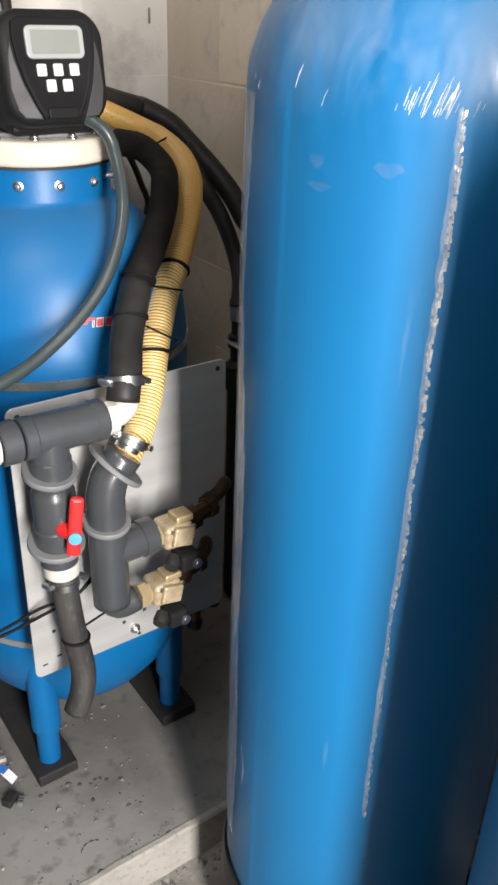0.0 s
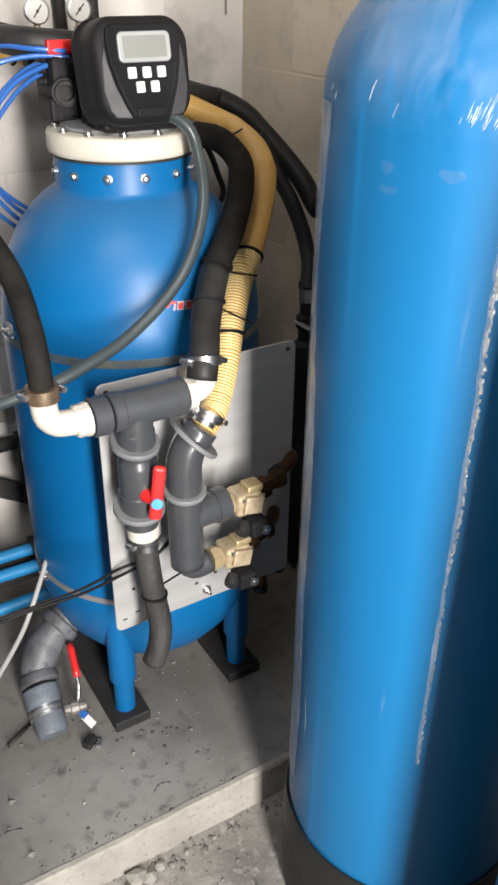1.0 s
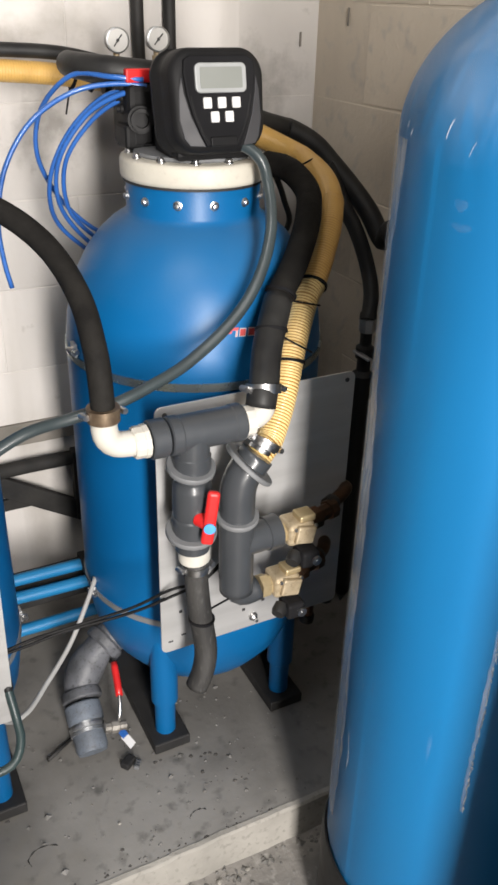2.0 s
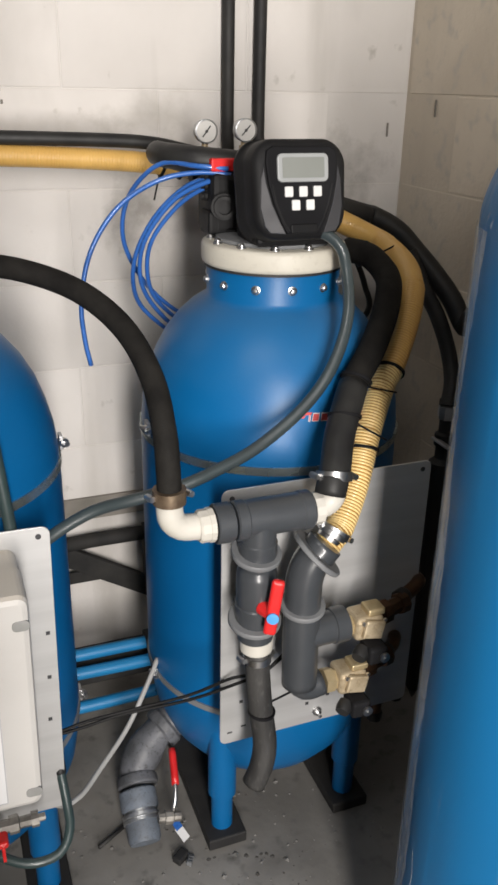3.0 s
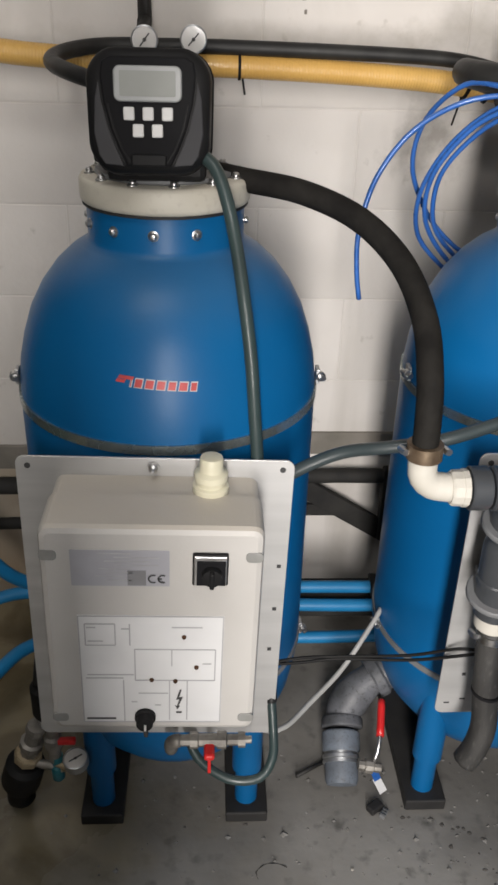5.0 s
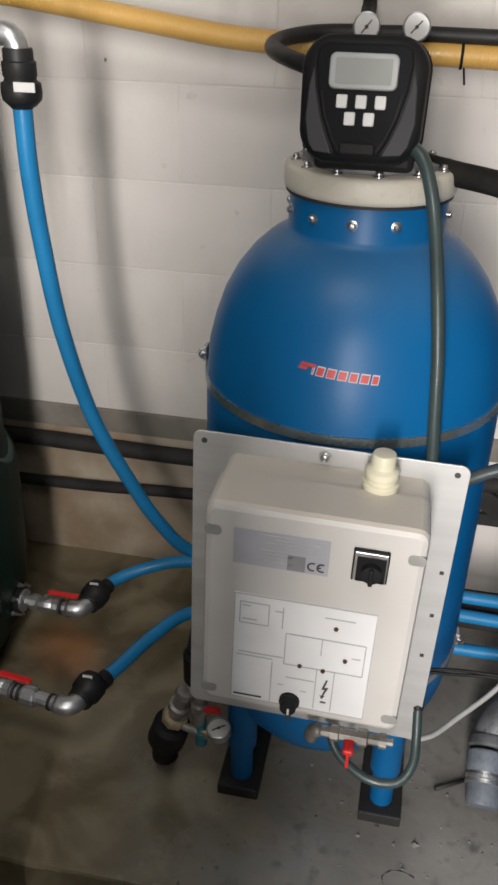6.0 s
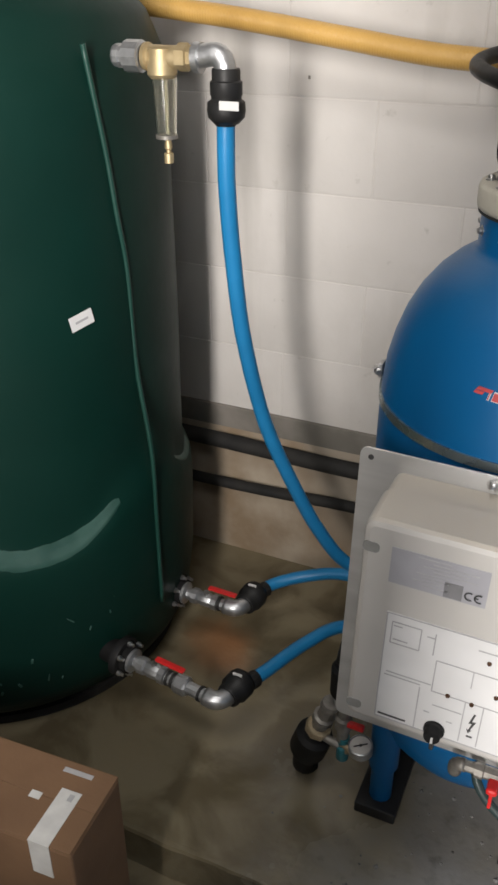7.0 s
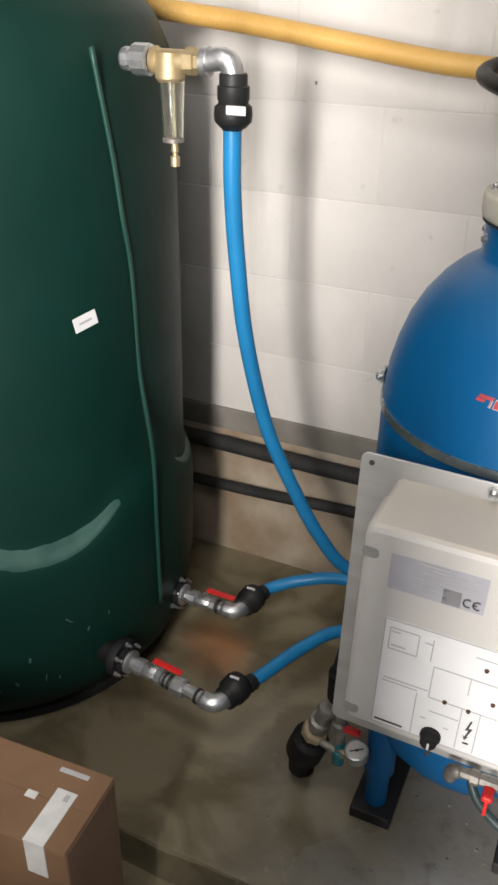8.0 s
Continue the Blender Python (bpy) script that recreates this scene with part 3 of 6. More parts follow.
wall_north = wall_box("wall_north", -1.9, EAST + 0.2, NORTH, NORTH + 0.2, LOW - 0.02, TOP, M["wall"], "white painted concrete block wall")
BACK, DOOR0, DOOR1, DOORTOP = -1.32, 0.18, 0.58, 2.46
# unseen stretch of the block wall, blackened against bounce onto the vessels
wall_box("wall_east_1", EAST, EAST + 0.2, BACK - 0.2, 0.8, LOW - 0.02, TOP, M["unseen_dark"], "unseen stretch of the east wall, darkened to cut bounced light")
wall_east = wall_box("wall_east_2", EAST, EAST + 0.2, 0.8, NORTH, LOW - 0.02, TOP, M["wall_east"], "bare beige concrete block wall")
# unseen walls that close the room, near-black to limit fill light
wall_box("wall_west", -1.9, -1.7, BACK - 0.2, NORTH, LOW - 0.02, TOP, M["unseen_dark"], "plain dark side wall")
wall_box("wall_south_1", -1.7, DOOR0, BACK - 0.2, BACK, LOW - 0.02, TOP, M["unseen_dark"], "plain dark wall beside the doorway")
wall_box("wall_south_2", DOOR1, EAST, BACK - 0.2, BACK, LOW - 0.02, TOP, M["unseen_dark"], "plain dark wall beside the doorway")
wall_box("wall_south_3", DOOR0, DOOR1, BACK - 0.2, BACK, DOORTOP, TOP, M["unseen_dark"], "plain dark wall over the doorway")
# unseen blockers added to hold the door light off the left side
wall_box("partition_1", 0.3, 0.405, -0.06, 0.0, LOW - 0.02, 2.2, M["unseen_dark"], "unseen slim blocker added to shade the control box")
wall_box("partition_2", 0.15, 0.3, -0.06, 0.0, LOW - 0.02, 1.13, M["unseen_dark"], "unseen low blocker added to shade the low left side")
wall_box("partition_3", -0.25, 0.15, -0.06, 0.0, LOW - 0.02, 0.85, M["unseen_dark"], "unseen low blocker added to shade the low left side")
# unseen ceiling, its opening made only to admit the overhead fill
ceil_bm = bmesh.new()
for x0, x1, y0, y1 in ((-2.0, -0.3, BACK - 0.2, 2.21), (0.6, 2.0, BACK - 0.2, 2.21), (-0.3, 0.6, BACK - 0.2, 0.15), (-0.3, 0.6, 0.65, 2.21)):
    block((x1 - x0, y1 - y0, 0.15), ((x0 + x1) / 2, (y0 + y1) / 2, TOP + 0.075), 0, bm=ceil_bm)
tagged(part("ceiling", ceil_bm, M["ceiling"]), "dark ceiling with an opening cut for the added fill lamp", "ceiling", kind="structure")

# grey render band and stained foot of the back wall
tagged(part("band", block((2.35, 0.012, 0.062), (-0.62, NORTH - 0.004, 0.412), 0.003), M["band"]), "strip of bare grey render on the wall", "trim", kind="structure")
tagged(part("band", block((1.0, 0.012, 0.058), (1.04, NORTH - 0.004, 0.452), 0.003), M["band"]), "strip of bare grey render on the wall", "trim", kind="structure")
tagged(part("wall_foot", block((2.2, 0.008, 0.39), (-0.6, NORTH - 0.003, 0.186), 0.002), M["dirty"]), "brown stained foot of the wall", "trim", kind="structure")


# ---- tanks ----
TANK_A, TANK_B = (0.40, 1.53, 0.0), (1.02, 1.549, 0.0)


def softener_tank(at):
    """A steel pressure vessel on four legs with its neck, collar, straps and rubber strips."""
    t = thing("pressure_tank", "glossy blue steel pressure tank on four legs", "tank", at, "blue pressure tanks")
    prof = [(0.0, 0.085), (0.06, 0.088), (0.115, 0.105), (0.165, 0.142), (0.2, 0.19), (0.222, 0.245), (0.2325, 0.31), (0.2335, 0.36), (0.2335, 0.80), (0.2325, 0.85), (0.228, 0.892), (0.219, 0.93), (0.206, 0.968), (0.188, 1.002), (0.165, 1.032), (0.142, 1.053), (0.125, 1.064), (0.1165, 1.07), (0.114, 1.076), (0.114, 1.124), (0.1, 1.126), (0.0, 1.126)]
    part("body", lathe(prof, 96, sharp=1.2), M["blue"], t)
    part("collar", lathe([(0.0, 1.125), (0.1185, 1.125), (0.1215, 1.128), (0.1225, 1.133), (0.1225, 1.154), (0.1205, 1.159), (0.117, 1.161), (0.09, 1.162), (0.0, 1.162)], 72, sharp=0.9), M["cream"], t, "cream plastic collar ring")
    part("cover_disc", lathe([(0.0, 1.161), (0.098, 1.161), (0.1, 1.164), (0.098, 1.168), (0.07, 1.172), (0.0, 1.172)], 48), M["pvc_light"], t)
    part("seal", lathe([(0.1, 1.1215), (0.1195, 1.1215), (0.1195, 1.1255), (0.1, 1.1255)], 72), M["rubber"], t)
    bolt = mesh_of("bolt", lathe([(0.0, -0.002), (0.0078, -0.002), (0.0078, 0.0), (0.0052, 0.001), (0.0052, 0.004), (0.0035, 0.0062), (0.0, 0.007)], 12), M["chrome"])
    for k in range(12):
        a = radians(30 * k - 6)
        shared("bolt", bolt, t, (0.1145 * math.sin(a), -0.1145 * math.cos(a), 1.098), (radians(90), 0, a))
    for k in range(12):
        a = radians(30 * k + 9)
        shared("bolt", bolt, t, (0.107 * math.sin(a), -0.107 * math.cos(a), 1.163))
    for z, h in ((0.836, 0.007), (0.338, 0.006)):
        s = part("strap", lathe([(0.2337, -h), (0.2358, -h), (0.2358, h), (0.2337, h)], 96, (0, 0, z)), M["strap" if z > 0.5 else "pvc_light"], t, "thin metal strap round the body")
        for a in (-82, 84):
            c = Vector((0.241 * math.sin(radians(a)), -0.241 * math.cos(radians(a)), z + (0.02 if z > 0.5 else 0)))
            part("strap_bolt", lathe([(0.0, -0.014), (0.0045, -0.014), (0.0045, -0.004), (0.008, -0.004), (0.008, 0.004), (0.0045, 0.004), (0.0045, 0.012), (0.0, 0.012)], 10, c, Vector((0.4, -1, 0))), M["chrome"], s)
            part("strap_lug", block((0.006, 0.022, 0.024), c + Vector((0.004 if a < 0 else -0.004, 0.008, 0)), 0.001), M["galv"], s)
    for dx in (-0.136, 0.136):
        part("rubber_strip", block((0.079, 0.376, 0.026), (dx, 0, 0.013), 0.003), M["rubber"], t, "black rubber strip under the legs")
        for dy in (-0.147, 0.147):
            part("leg", lathe([(0.0, 0.0262), (0.0215, 0.0262), (0.0215, 0.104), (0.024, 0.106), (0.0278, 0.11), (0.0278, 0.31), (0.0, 0.31)], 28, (dx, dy, 0)), M["blue"], t)
    return t


tank_a = softener_tank(TANK_A)
copy_thing(tank_a, pose(*TANK_B))


def print_mark(tank, a0, z, s=1.0):
    """A small red and white printed mark with unread letters as bars, bent to the body."""
    root = thing("printed_mark", "small red and white printed mark on the blue tank", "label", tank)
    R = 0.2305

    def patch(name, u0, u1, v0, v1, mat, lift=0.0012, skew=0.0):
        bm = bmesh.new()
        n = max(2, int((u1 - u0) / 0.004))
        rows = []
        for lift_k in (0.0, lift):
            for v in (v0, v1):
                rows.append([])
                for k in range(n + 1):
                    u = u0 + (u1 - u0) * k / n + skew * (v - v0)
                    zz = z + v - 0.06 * u
                    rad = radius_at(zz) + lift_k
                    a = radians(a0) + u / R
                    rows[-1].append(bm.verts.new((rad * math.sin(a), -rad * math.cos(a), zz)))
        for k in range(n):
            bm.faces.new((rows[2][k], rows[2][k + 1], rows[3][k + 1], rows[3][k]))
            bm.faces.new((rows[1][k], rows[1][k + 1], rows[3][k + 1], rows[3][k]))
            bm.faces.new((rows[0][k], rows[0][k + 1], rows[2][k + 1], rows[2][k]))
        bmesh.ops.recalc_face_normals(bm, faces=bm.faces)
        part(name, bm, mat, root)

    patch("swoosh", 0.0, 0.022, 0.0045, 0.0085, M["red_print"], 0.0014, 0.6)
    patch("swoosh", -0.003, 0.01, -0.0005, 0.0035, M["red_print"], 0.0014, 0.6)
    x = 0.018
    for w in (0.005, 0.0135, 0.0145, 0.0145, 0.0135, 0.0145, 0.0115):
        patch("edge", x - 0.001, x + w - 0.0025, -0.0055, 0.0075, M["paper"], 0.0008, 0.2)
        patch("bar", x, x + w - 0.0035, -0.0042, 0.0062, M["red_print"], 0.0016, 0.2)
        x += w + 0.0015
    return root


def radius_at(z):
    prof = [(0.2335, 0.80), (0.2325, 0.85), (0.228, 0.892), (0.219, 0.93), (0.206, 0.968), (0.188, 1.002)]
    for (r0, z0), (r1, z1) in zip(prof, prof[1:]):
        if z0 <= z <= z1:
            return r0 + (r1 - r0) * (z - z0) / (z1 - z0)
    return 0.2335


print_mark(TANK_A, -15.5, 0.930)
print_mark(TANK_B, -10.5, 0.923)


# ---- control heads ----
def control_head(at):
    """The electronic control head: hood, face with display and five keys, valve body behind."""
    h = thing("control_unit", "black electronic control unit with blank display and five pale keys", "control unit", at, "control units")
    tilt = Matrix.Rotation(radians(-10), 3, "X")
    pivot = Vector((-0.012, -0.132, 1.257))

    def face_bm(pts, d0, d1, bevel, slope=0.0):
        bm = outline_slab(pts, d1 - d0, d0, bevel)
        for w in bm.verts:
            w.co.y += slope * max(0.0, abs(w.co.x) - 0.03)
        bmesh.ops.transform(bm, matrix=Matrix.Translation(pivot) @ tilt.to_4x4(), verts=bm.verts)
        return bm

    hood = bmesh.new()
    rings = []
    for d, grow in ((0.0, -0.014), (0.0025, -0.006), (0.007, -0.0015), (0.014, 0.0), (0.035, 0.0015), (0.064, 0.0015), (0.0655, 0.004), (0.075, 0.004), (0.077, -0.002), (0.082, -0.012)):
        ring = []
        for x, z in shape(0.0768 + grow, 0.0715 + grow, 0.034):
            ring.append(hood.verts.new(pivot + tilt @ Vector((x, d, z))))
        rings.append(ring)
    for a, b in zip(rings, rings[1:]):
        for k in range(len(a)):
            n = (k + 1) % len(a)
            hood.faces.new((a[k], a[n], b[n], b[k])).smooth = True
    hood.faces.new(rings[0])
    hood.faces.new(rings[-1])
    bmesh.ops.recalc_face_normals(hood, faces=hood.faces)
    part("hood", hood, M["head"], h)
    plate_line = [(0.046, 0.062), (-0.046, 0.062), (-0.056, 0.056), (-0.0585, 0.04), (-0.055, 0.01), (-0.047, -0.02), (-0.036, -0.047), (-0.027, -0.064), (0.027, -0.064), (0.036, -0.047), (0.047, -0.02), (0.055, 0.01), (0.0585, 0.04), (0.056, 0.056)]
    part("faceplate", face_bm(plate_line, -0.0045, 0.004, 0.0025), M["head_gloss"], h)
    for sgn in (-1, 1):
        wing = [(sgn * x, z) for x, z in ((0.0655, 0.015), (0.0675, -0.025), (0.0615, -0.052), (0.054, -0.062), (0.031, -0.064), (0.039, -0.047), (0.05, -0.02), (0.058, 0.012), (0.0605, 0.034))]
        part("wing", face_bm(wing if sgn < 0 else list(reversed(wing)), -0.0085, 0.004, 0.0012, 0.24), M["head_grey"], h, "dark grey curved side panel")
        crease = [(sgn * x, z) for x, z in ((0.0475, 0.008), (0.041, -0.02), (0.031, -0.045), (0.021, -0.06), (0.0245, -0.06), (0.034, -0.045), (0.0445, -0.02), (0.0505, 0.008))]
        part("crease", face_bm(crease if sgn < 0 else list(reversed(crease)), -0.0052, -0.0035, 0.0007), M["head"], h)
    bz = part("bezel", face_bm(rounded(-0.0415, 0.0105, 0.0415, 0.0515, 0.008), -0.0085, -0.0035, 0.002), M["bezel"], h, "silver display bezel")
    part("display", face_bm(rounded(-0.034, 0.0165, 0.034, 0.0455, 0.002), -0.0092, -0.008, 0), M["lcd"], bz, "blank grey liquid crystal display")
    for x, z in ((-0.0235, -0.003), (0.0, -0.003), (0.0235, -0.003), (-0.0125, -0.0225), (0.011, -0.0225)):
        part("key", face_bm(rounded(x - 0.0068, z - 0.0078, x + 0.0068, z + 0.0078, 0.0022), -0.0078, -0.0035, 0.0015), M["key"], h)
    part("lip", face_bm(rounded(-0.022, -0.064, 0.022, -0.05, 0.003), -0.0075, -0.003, 0.002), M["head"], h)
    part("neck", block((0.13, 0.1, 0.03), (-0.006, -0.055, 1.182), 0.008), M["head"], h)
    vb = part("valve_body", block((0.066, 0.09, 0.1), (-0.065, 0.075, 1.215), 0.01), M["ink_black"], h)
    part("core", block((0.1, 0.1, 0.09), (-0.01, 0.05, 1.21), 0.012), M["ink_black"], vb)
    part("pipe_stub", lathe([(0.012, 0.0), (0.021, 0.0), (0.021, 0.012), (0.0175, 0.015), (0.0175, 0.034), (0.012, 0.034), (0.0115, 0.01), (0.0, 0.01)], 24, (-0.078, 0.038, 1.213), Vector((-0.25, -1, 0.05))), M["ink_black"], vb)
    part("stub_ring", lathe([(0.0175, 0.0), (0.0215, 0.0), (0.0215, 0.006), (0.0175, 0.006)], 24, (-0.083, 0.02, 1.214), Vector((-0.25, -1, 0.05))), M["ink_black"], vb)
    part("red_cap", block((0.07, 0.052, 0.021), (-0.064, 0.062, 1.278), 0.003), M["red"], vb, "red plastic end cap")
    for dz in (0.0, 0.017, 0.034):
        part("port", lathe([(0.0, 0.0), (0.0075, 0.0), (0.0075, 0.006), (0.0055, 0.007), (0.0055, 0.012), (0.0, 0.012)], 12, (-0.096, 0.065, 1.226 + dz), Vector((-1, 0.1, 0))), M["head"], vb)
    part("foot", lathe([(0.0, 0.0), (0.03, 0.0), (0.032, 0.004), (0.032, 0.012), (0.028, 0.014), (0.0, 0.014)], 26, (-0.05, 0.05, 1.163)), M["head"], vb)
    part("lower_block", block((0.056, 0.055, 0.04), (-0.077, 0.058, 1.185), 0.006), M["ink_black"], vb)
    return h


def shape(w, hgt, r, n=7):
    """A rounded square, a little narrower at its foot."""
    out = []
    for x, z in rounded(-w, -hgt, w, hgt, r, n):
        out.append((x * (1.0 - 0.06 * max(0.0, -z / hgt) - 0.02 * max(0.0, z / hgt) + 0.02 * (1 - (z / hgt) ** 2)), z * (1.0 + 0.045 * (1 - (x / w) ** 2))))
    return out


head_a = control_head(TANK_A)
copy_thing(head_a, pose(*TANK_B))


def gauge(at, r=0.0217, face=(0, -1, 0), needle=-40, stem=(0, 0, -1), stem_len=0.03, label="round pressure gauge with a white dial"):
    g = thing("pressure_gauge", label, "gauge", at, "pressure gauges")
    f = Vector(face).normalized()
    part("case", lathe([(0.0, -0.02), (r * 0.8, -0.02), (r * 0.95, -0.016), (r, -0.004), (r, 0.002), (r * 0.9, 0.003), (r * 0.88, 0.0005), (0.0, 0.0005)], 36, (0, 0, 0), f), M["galv"], g)
    part("dial", lathe([(0.0, 0.0008), (r * 0.87, 0.0008), (r * 0.87, 0.0014), (0.0, 0.0014)], 32, (0, 0, 0), f), M["dial"], g)
    q = f.to_track_quat("Z", "Y").to_matrix()
    bm = block((0.0022, r * 1.15, 0.001), (0, 0, 0.002), 0, turn=Matrix.Rotation(radians(needle), 3, "Z"))
    bmesh.ops.transform(bm, matrix=q.to_4x4(), verts=bm.verts)
    part("needle", bm, M["ink"], g)
    hub = lathe([(0.0, 0.0015), (0.003, 0.0015), (0.002, 0.0032), (0.0, 0.0032)], 10, (0, 0, 0), f)
    part("hub", hub, M["ink"], g)
    s = Vector(stem).normalized()
    c = -f * 0.01 + s * r * 0.9
    part("stem", lathe([(0.0, 0.0), (0.006, 0.0), (0.006, 0.008), (0.009, 0.008), (0.009, 0.018), (0.005, 0.018), (0.005, stem_len), (0.0, stem_len)], 12, c, s), M["brass_dull"], g)
    return g


for ax, ay, az in (TANK_A, TANK_B):
    manifold = thing("rear_manifold", "black pipe manifold behind the control head", "pipe", (ax, ay, 0))
    part("crosspipe", tube([(-0.07, 0.25, 1.245), (0.06, 0.25, 1.245)], 0.017, 16, 0.02), M["rubber"], manifold)
    part("pipe", tube([(-0.02, 0.09, 1.235), (-0.015, 0.17, 1.24), (0.0, 0.25, 1.245)], 0.018, 16), M["rubber"], manifold)
    gauge((ax - 0.041, ay + 0.24, 1.319), needle=-38, stem_len=0.04)
    gauge((ax + 0.037, ay + 0.24, 1.321), needle=-42, stem_len=0.04)
    riser = thing("riser_pipes", "black plastic pipes rising up the wall", "pipe", (ax, ay, 0))
    if ax > 0.8:
        for x0, x1 in ((0.04, 0.077), (0.11, 0.147)):
            part("pipe", tube([(x0, 0.25, 1.22), (x0 + 0.01, 0.33, 1.225), (x1 - 0.004, 0.43, 1.25), (x1, 0.456, 1.3), (x1 + 0.001, 0.458, 1.8), (x1 + 0.002, 0.458, TOP)], 0.0132, 16, 0.03), M["rubber"], riser)
    else:
        part("pipe", tube([(-0.05, 0.25, 1.25), (-0.054, 0.35, 1.3), (-0.055, 0.44, 1.34), (-0.055, 0.465, 1.4), (-0.055, 0.47, TOP)], 0.0125, 16, 0.03), M["rubber"], riser)


# ---- hoses along the wall and round the tanks ----
def ribbed(root, pts, r, wall, ridge, low=0.955, pitch=0.0048):
    """A length of hose with a raised spiral ridge."""
    part("hose_wall", tube(pts, r * low, 18, 0.012), wall, root)
    path = smooth_path(pts, 0.0012)
    fr = frames_along(path)
    bm = bmesh.new()
    s, nxt = 0.0, 0.0
    seg = 16
    prof = ((-0.0018, low), (-0.0012, 1.0), (0.0012, 1.0), (0.0018, low))
    for i in range(1, len(path)):
        s += (path[i] - path[i - 1]).length
        if s < nxt:
            continue
        nxt = s + pitch
        t = (path[i] - path[i - 1]).normalized()
        u, v = fr[i]
        rings = [[bm.verts.new(path[i] + t * o + (u * math.cos(a) + v * math.sin(a)) * r * g) for a in (2 * math.pi * k / seg for k in range(seg))] for o, g in prof]
        for a, b in zip(rings, rings[1:]):
            for k in range(seg):
                n = (k + 1) % seg
                bm.faces.new((a[k], b[k], b[n], a[n])).smooth = True
    tagged(part("spiral_ridge", bm, ridge, root), "raised spiral ridge", kind="stuff")
    return root


YELLOW = [(0.985, 1.222, 0.751), (1.001, 1.228, 0.764), (1.02, 1.24, 0.776), (1.059, 1.275, 0.825), (1.095, 1.315, 0.886), (1.144, 1.365, 0.945), (1.17, 1.385, 0.965), (1.206, 1.42, 0.999), (1.243, 1.46, 1.039), (1.277, 1.51, 1.069), (1.297, 1.57, 1.094), (1.305, 1.65, 1.114), (1.309, 1.74, 1.124), (1.13, 1.86, 1.215), (0.943, 1.9, 1.249), (0.77, 1.905, 1.264), (0.515, 1.905, 1.274), (0.35, 1.905, 1.275), (0.217, 1.905, 1.281), (0.096, 1.905, 1.29), (-0.049, 1.905, 1.31), (-0.276, 1.905, 1.341), (-0.5, 1.905, 1.365), (-0.8, 1.9, 1.4)]
yellow_front = thing("yellow_hose", "yellow ribbed suction hose slung along the wall", "hose")
ribbed(yellow_front, YELLOW[:7], 0.0228, M["rib"], M["yellow"])
ribbed(yellow_front, YELLOW[6:10], 0.0226, M["ochre_deep"], M["ochre"], 0.975)
ribbed(yellow_front, YELLOW[9:14], 0.0224, M["ochre"], M["ochre"], 0.985)
ribbed(yellow_front, YELLOW[13:], 0.0202, M["ochre"], M["ochre"], 0.97)
for c, ax, rr in (((0.515, 1.905, 1.274), (1, 0, 0), 0.0215), ((0.925, 1.9, 1.251), (0.95, 0, -0.3), 0.022), ((0.965, 1.897, 1.245), (0.9, -0.1, -0.4), 0.0225), ((1.17, 1.385, 0.965), (0.55, 0.5, 0.65), 0.024), ((1.084, 1.303, 0.868), (0.3, 0.45, 0.85), 0.0242)):
    cable_tie(yellow_front, c, ax, rr, tail=(0.01, -0.03, -0.06) if c[0] < 0.6 else ((-0.028, -0.03, -0.08) if c[0] == 0.925 else (0, 0, 0)))


def tube_thing(name, pts, r, seg, mat, label, category, nut, step=0.012):
    """A tube or pipe with a collar nut at each end."""
    root = thing(name, label, category)
    part("tube" if category == "tube" else "pipe", tube(pts, r, seg, step), mat, root)
    for q, w in ((pts[0], pts[1]), (pts[-1], pts[-2])):
        q, w = Vector(q), Vector(w)
        part("collar_nut", lathe([(r * 0.9, 0.0), (r * 1.3, 0.0), (r * 1.3, 0.016), (r * 1.1, 0.02), (r * 0.9, 0.02)], 10, q, w - q), nut, root)
    return root


def plain_hose(name, pts, r, mat, label, seg=16, inner=0.0):
    root = thing(name, label, "hose")
    part("hose", tube(pts, r, seg, 0.012, inner=inner), mat, root)
    for q, w in ((pts[0], pts[1]), (pts[-1], pts[-2])):
        q, w = Vector(q), Vector(w)
        part("cuff", lathe([(r * 0.9, 0.0), (r * 1.12, 0.0), (r * 1.12, 0.014), (r * 0.9, 0.014)], seg, q, w - q), M["rubber"], root)
    return root


plain_hose("black_hose", [(0.38, 1.63, 1.255), (0.31, 1.62, 1.268), (0.25, 1.66, 1.28), (0.215, 1.74, 1.288), (0.225, 1.83, 1.296), (0.28, 1.885, 1.303), (0.38, 1.9, 1.304), (0.512, 1.9, 1.304), (0.764, 1.9, 1.299), (0.9, 1.895, 1.292), (1.0, 1.88, 1.272), (1.12, 1.85, 1.25)], 0.0128, M["hose_black"], "black rubber hose looped behind the control head")
plain_hose("black_hose", [(1.0, 1.6, 1.275), (0.955, 1.61, 1.28), (0.90, 1.63, 1.285), (0.868, 1.68, 1.287), (0.875, 1.74, 1.285), (0.93, 1.78, 1.27), (1.296, 1.8, 1.166), (1.349, 1.8, 1.152), (1.397, 1.78, 1.125), (1.43, 1.76, 1.088), (1.459, 1.72, 1.043), (1.482, 1.68, 0.997), (1.496, 1.64, 0.946), (1.47, 1.58, 0.98), (1.475, 1.53, 0.9), (1.47, 1.48, 0.7), (1.46, 1.46, 0.4)], 0.0212, M["hose_black"], "black rubber hose arching down beside the tank")
plain_hose("black_hose", [(1.41, 1.75, 1.084), (1.425, 1.74, 1.06), (1.431, 1.71, 1.016), (1.452, 1.68, 0.963), (1.467, 1.65, 0.896), (1.465, 1.62, 0.837), (1.448, 1.6, 0.789)], 0.0165, M["hose_black"], "black rubber hose ending in a metal coupling")
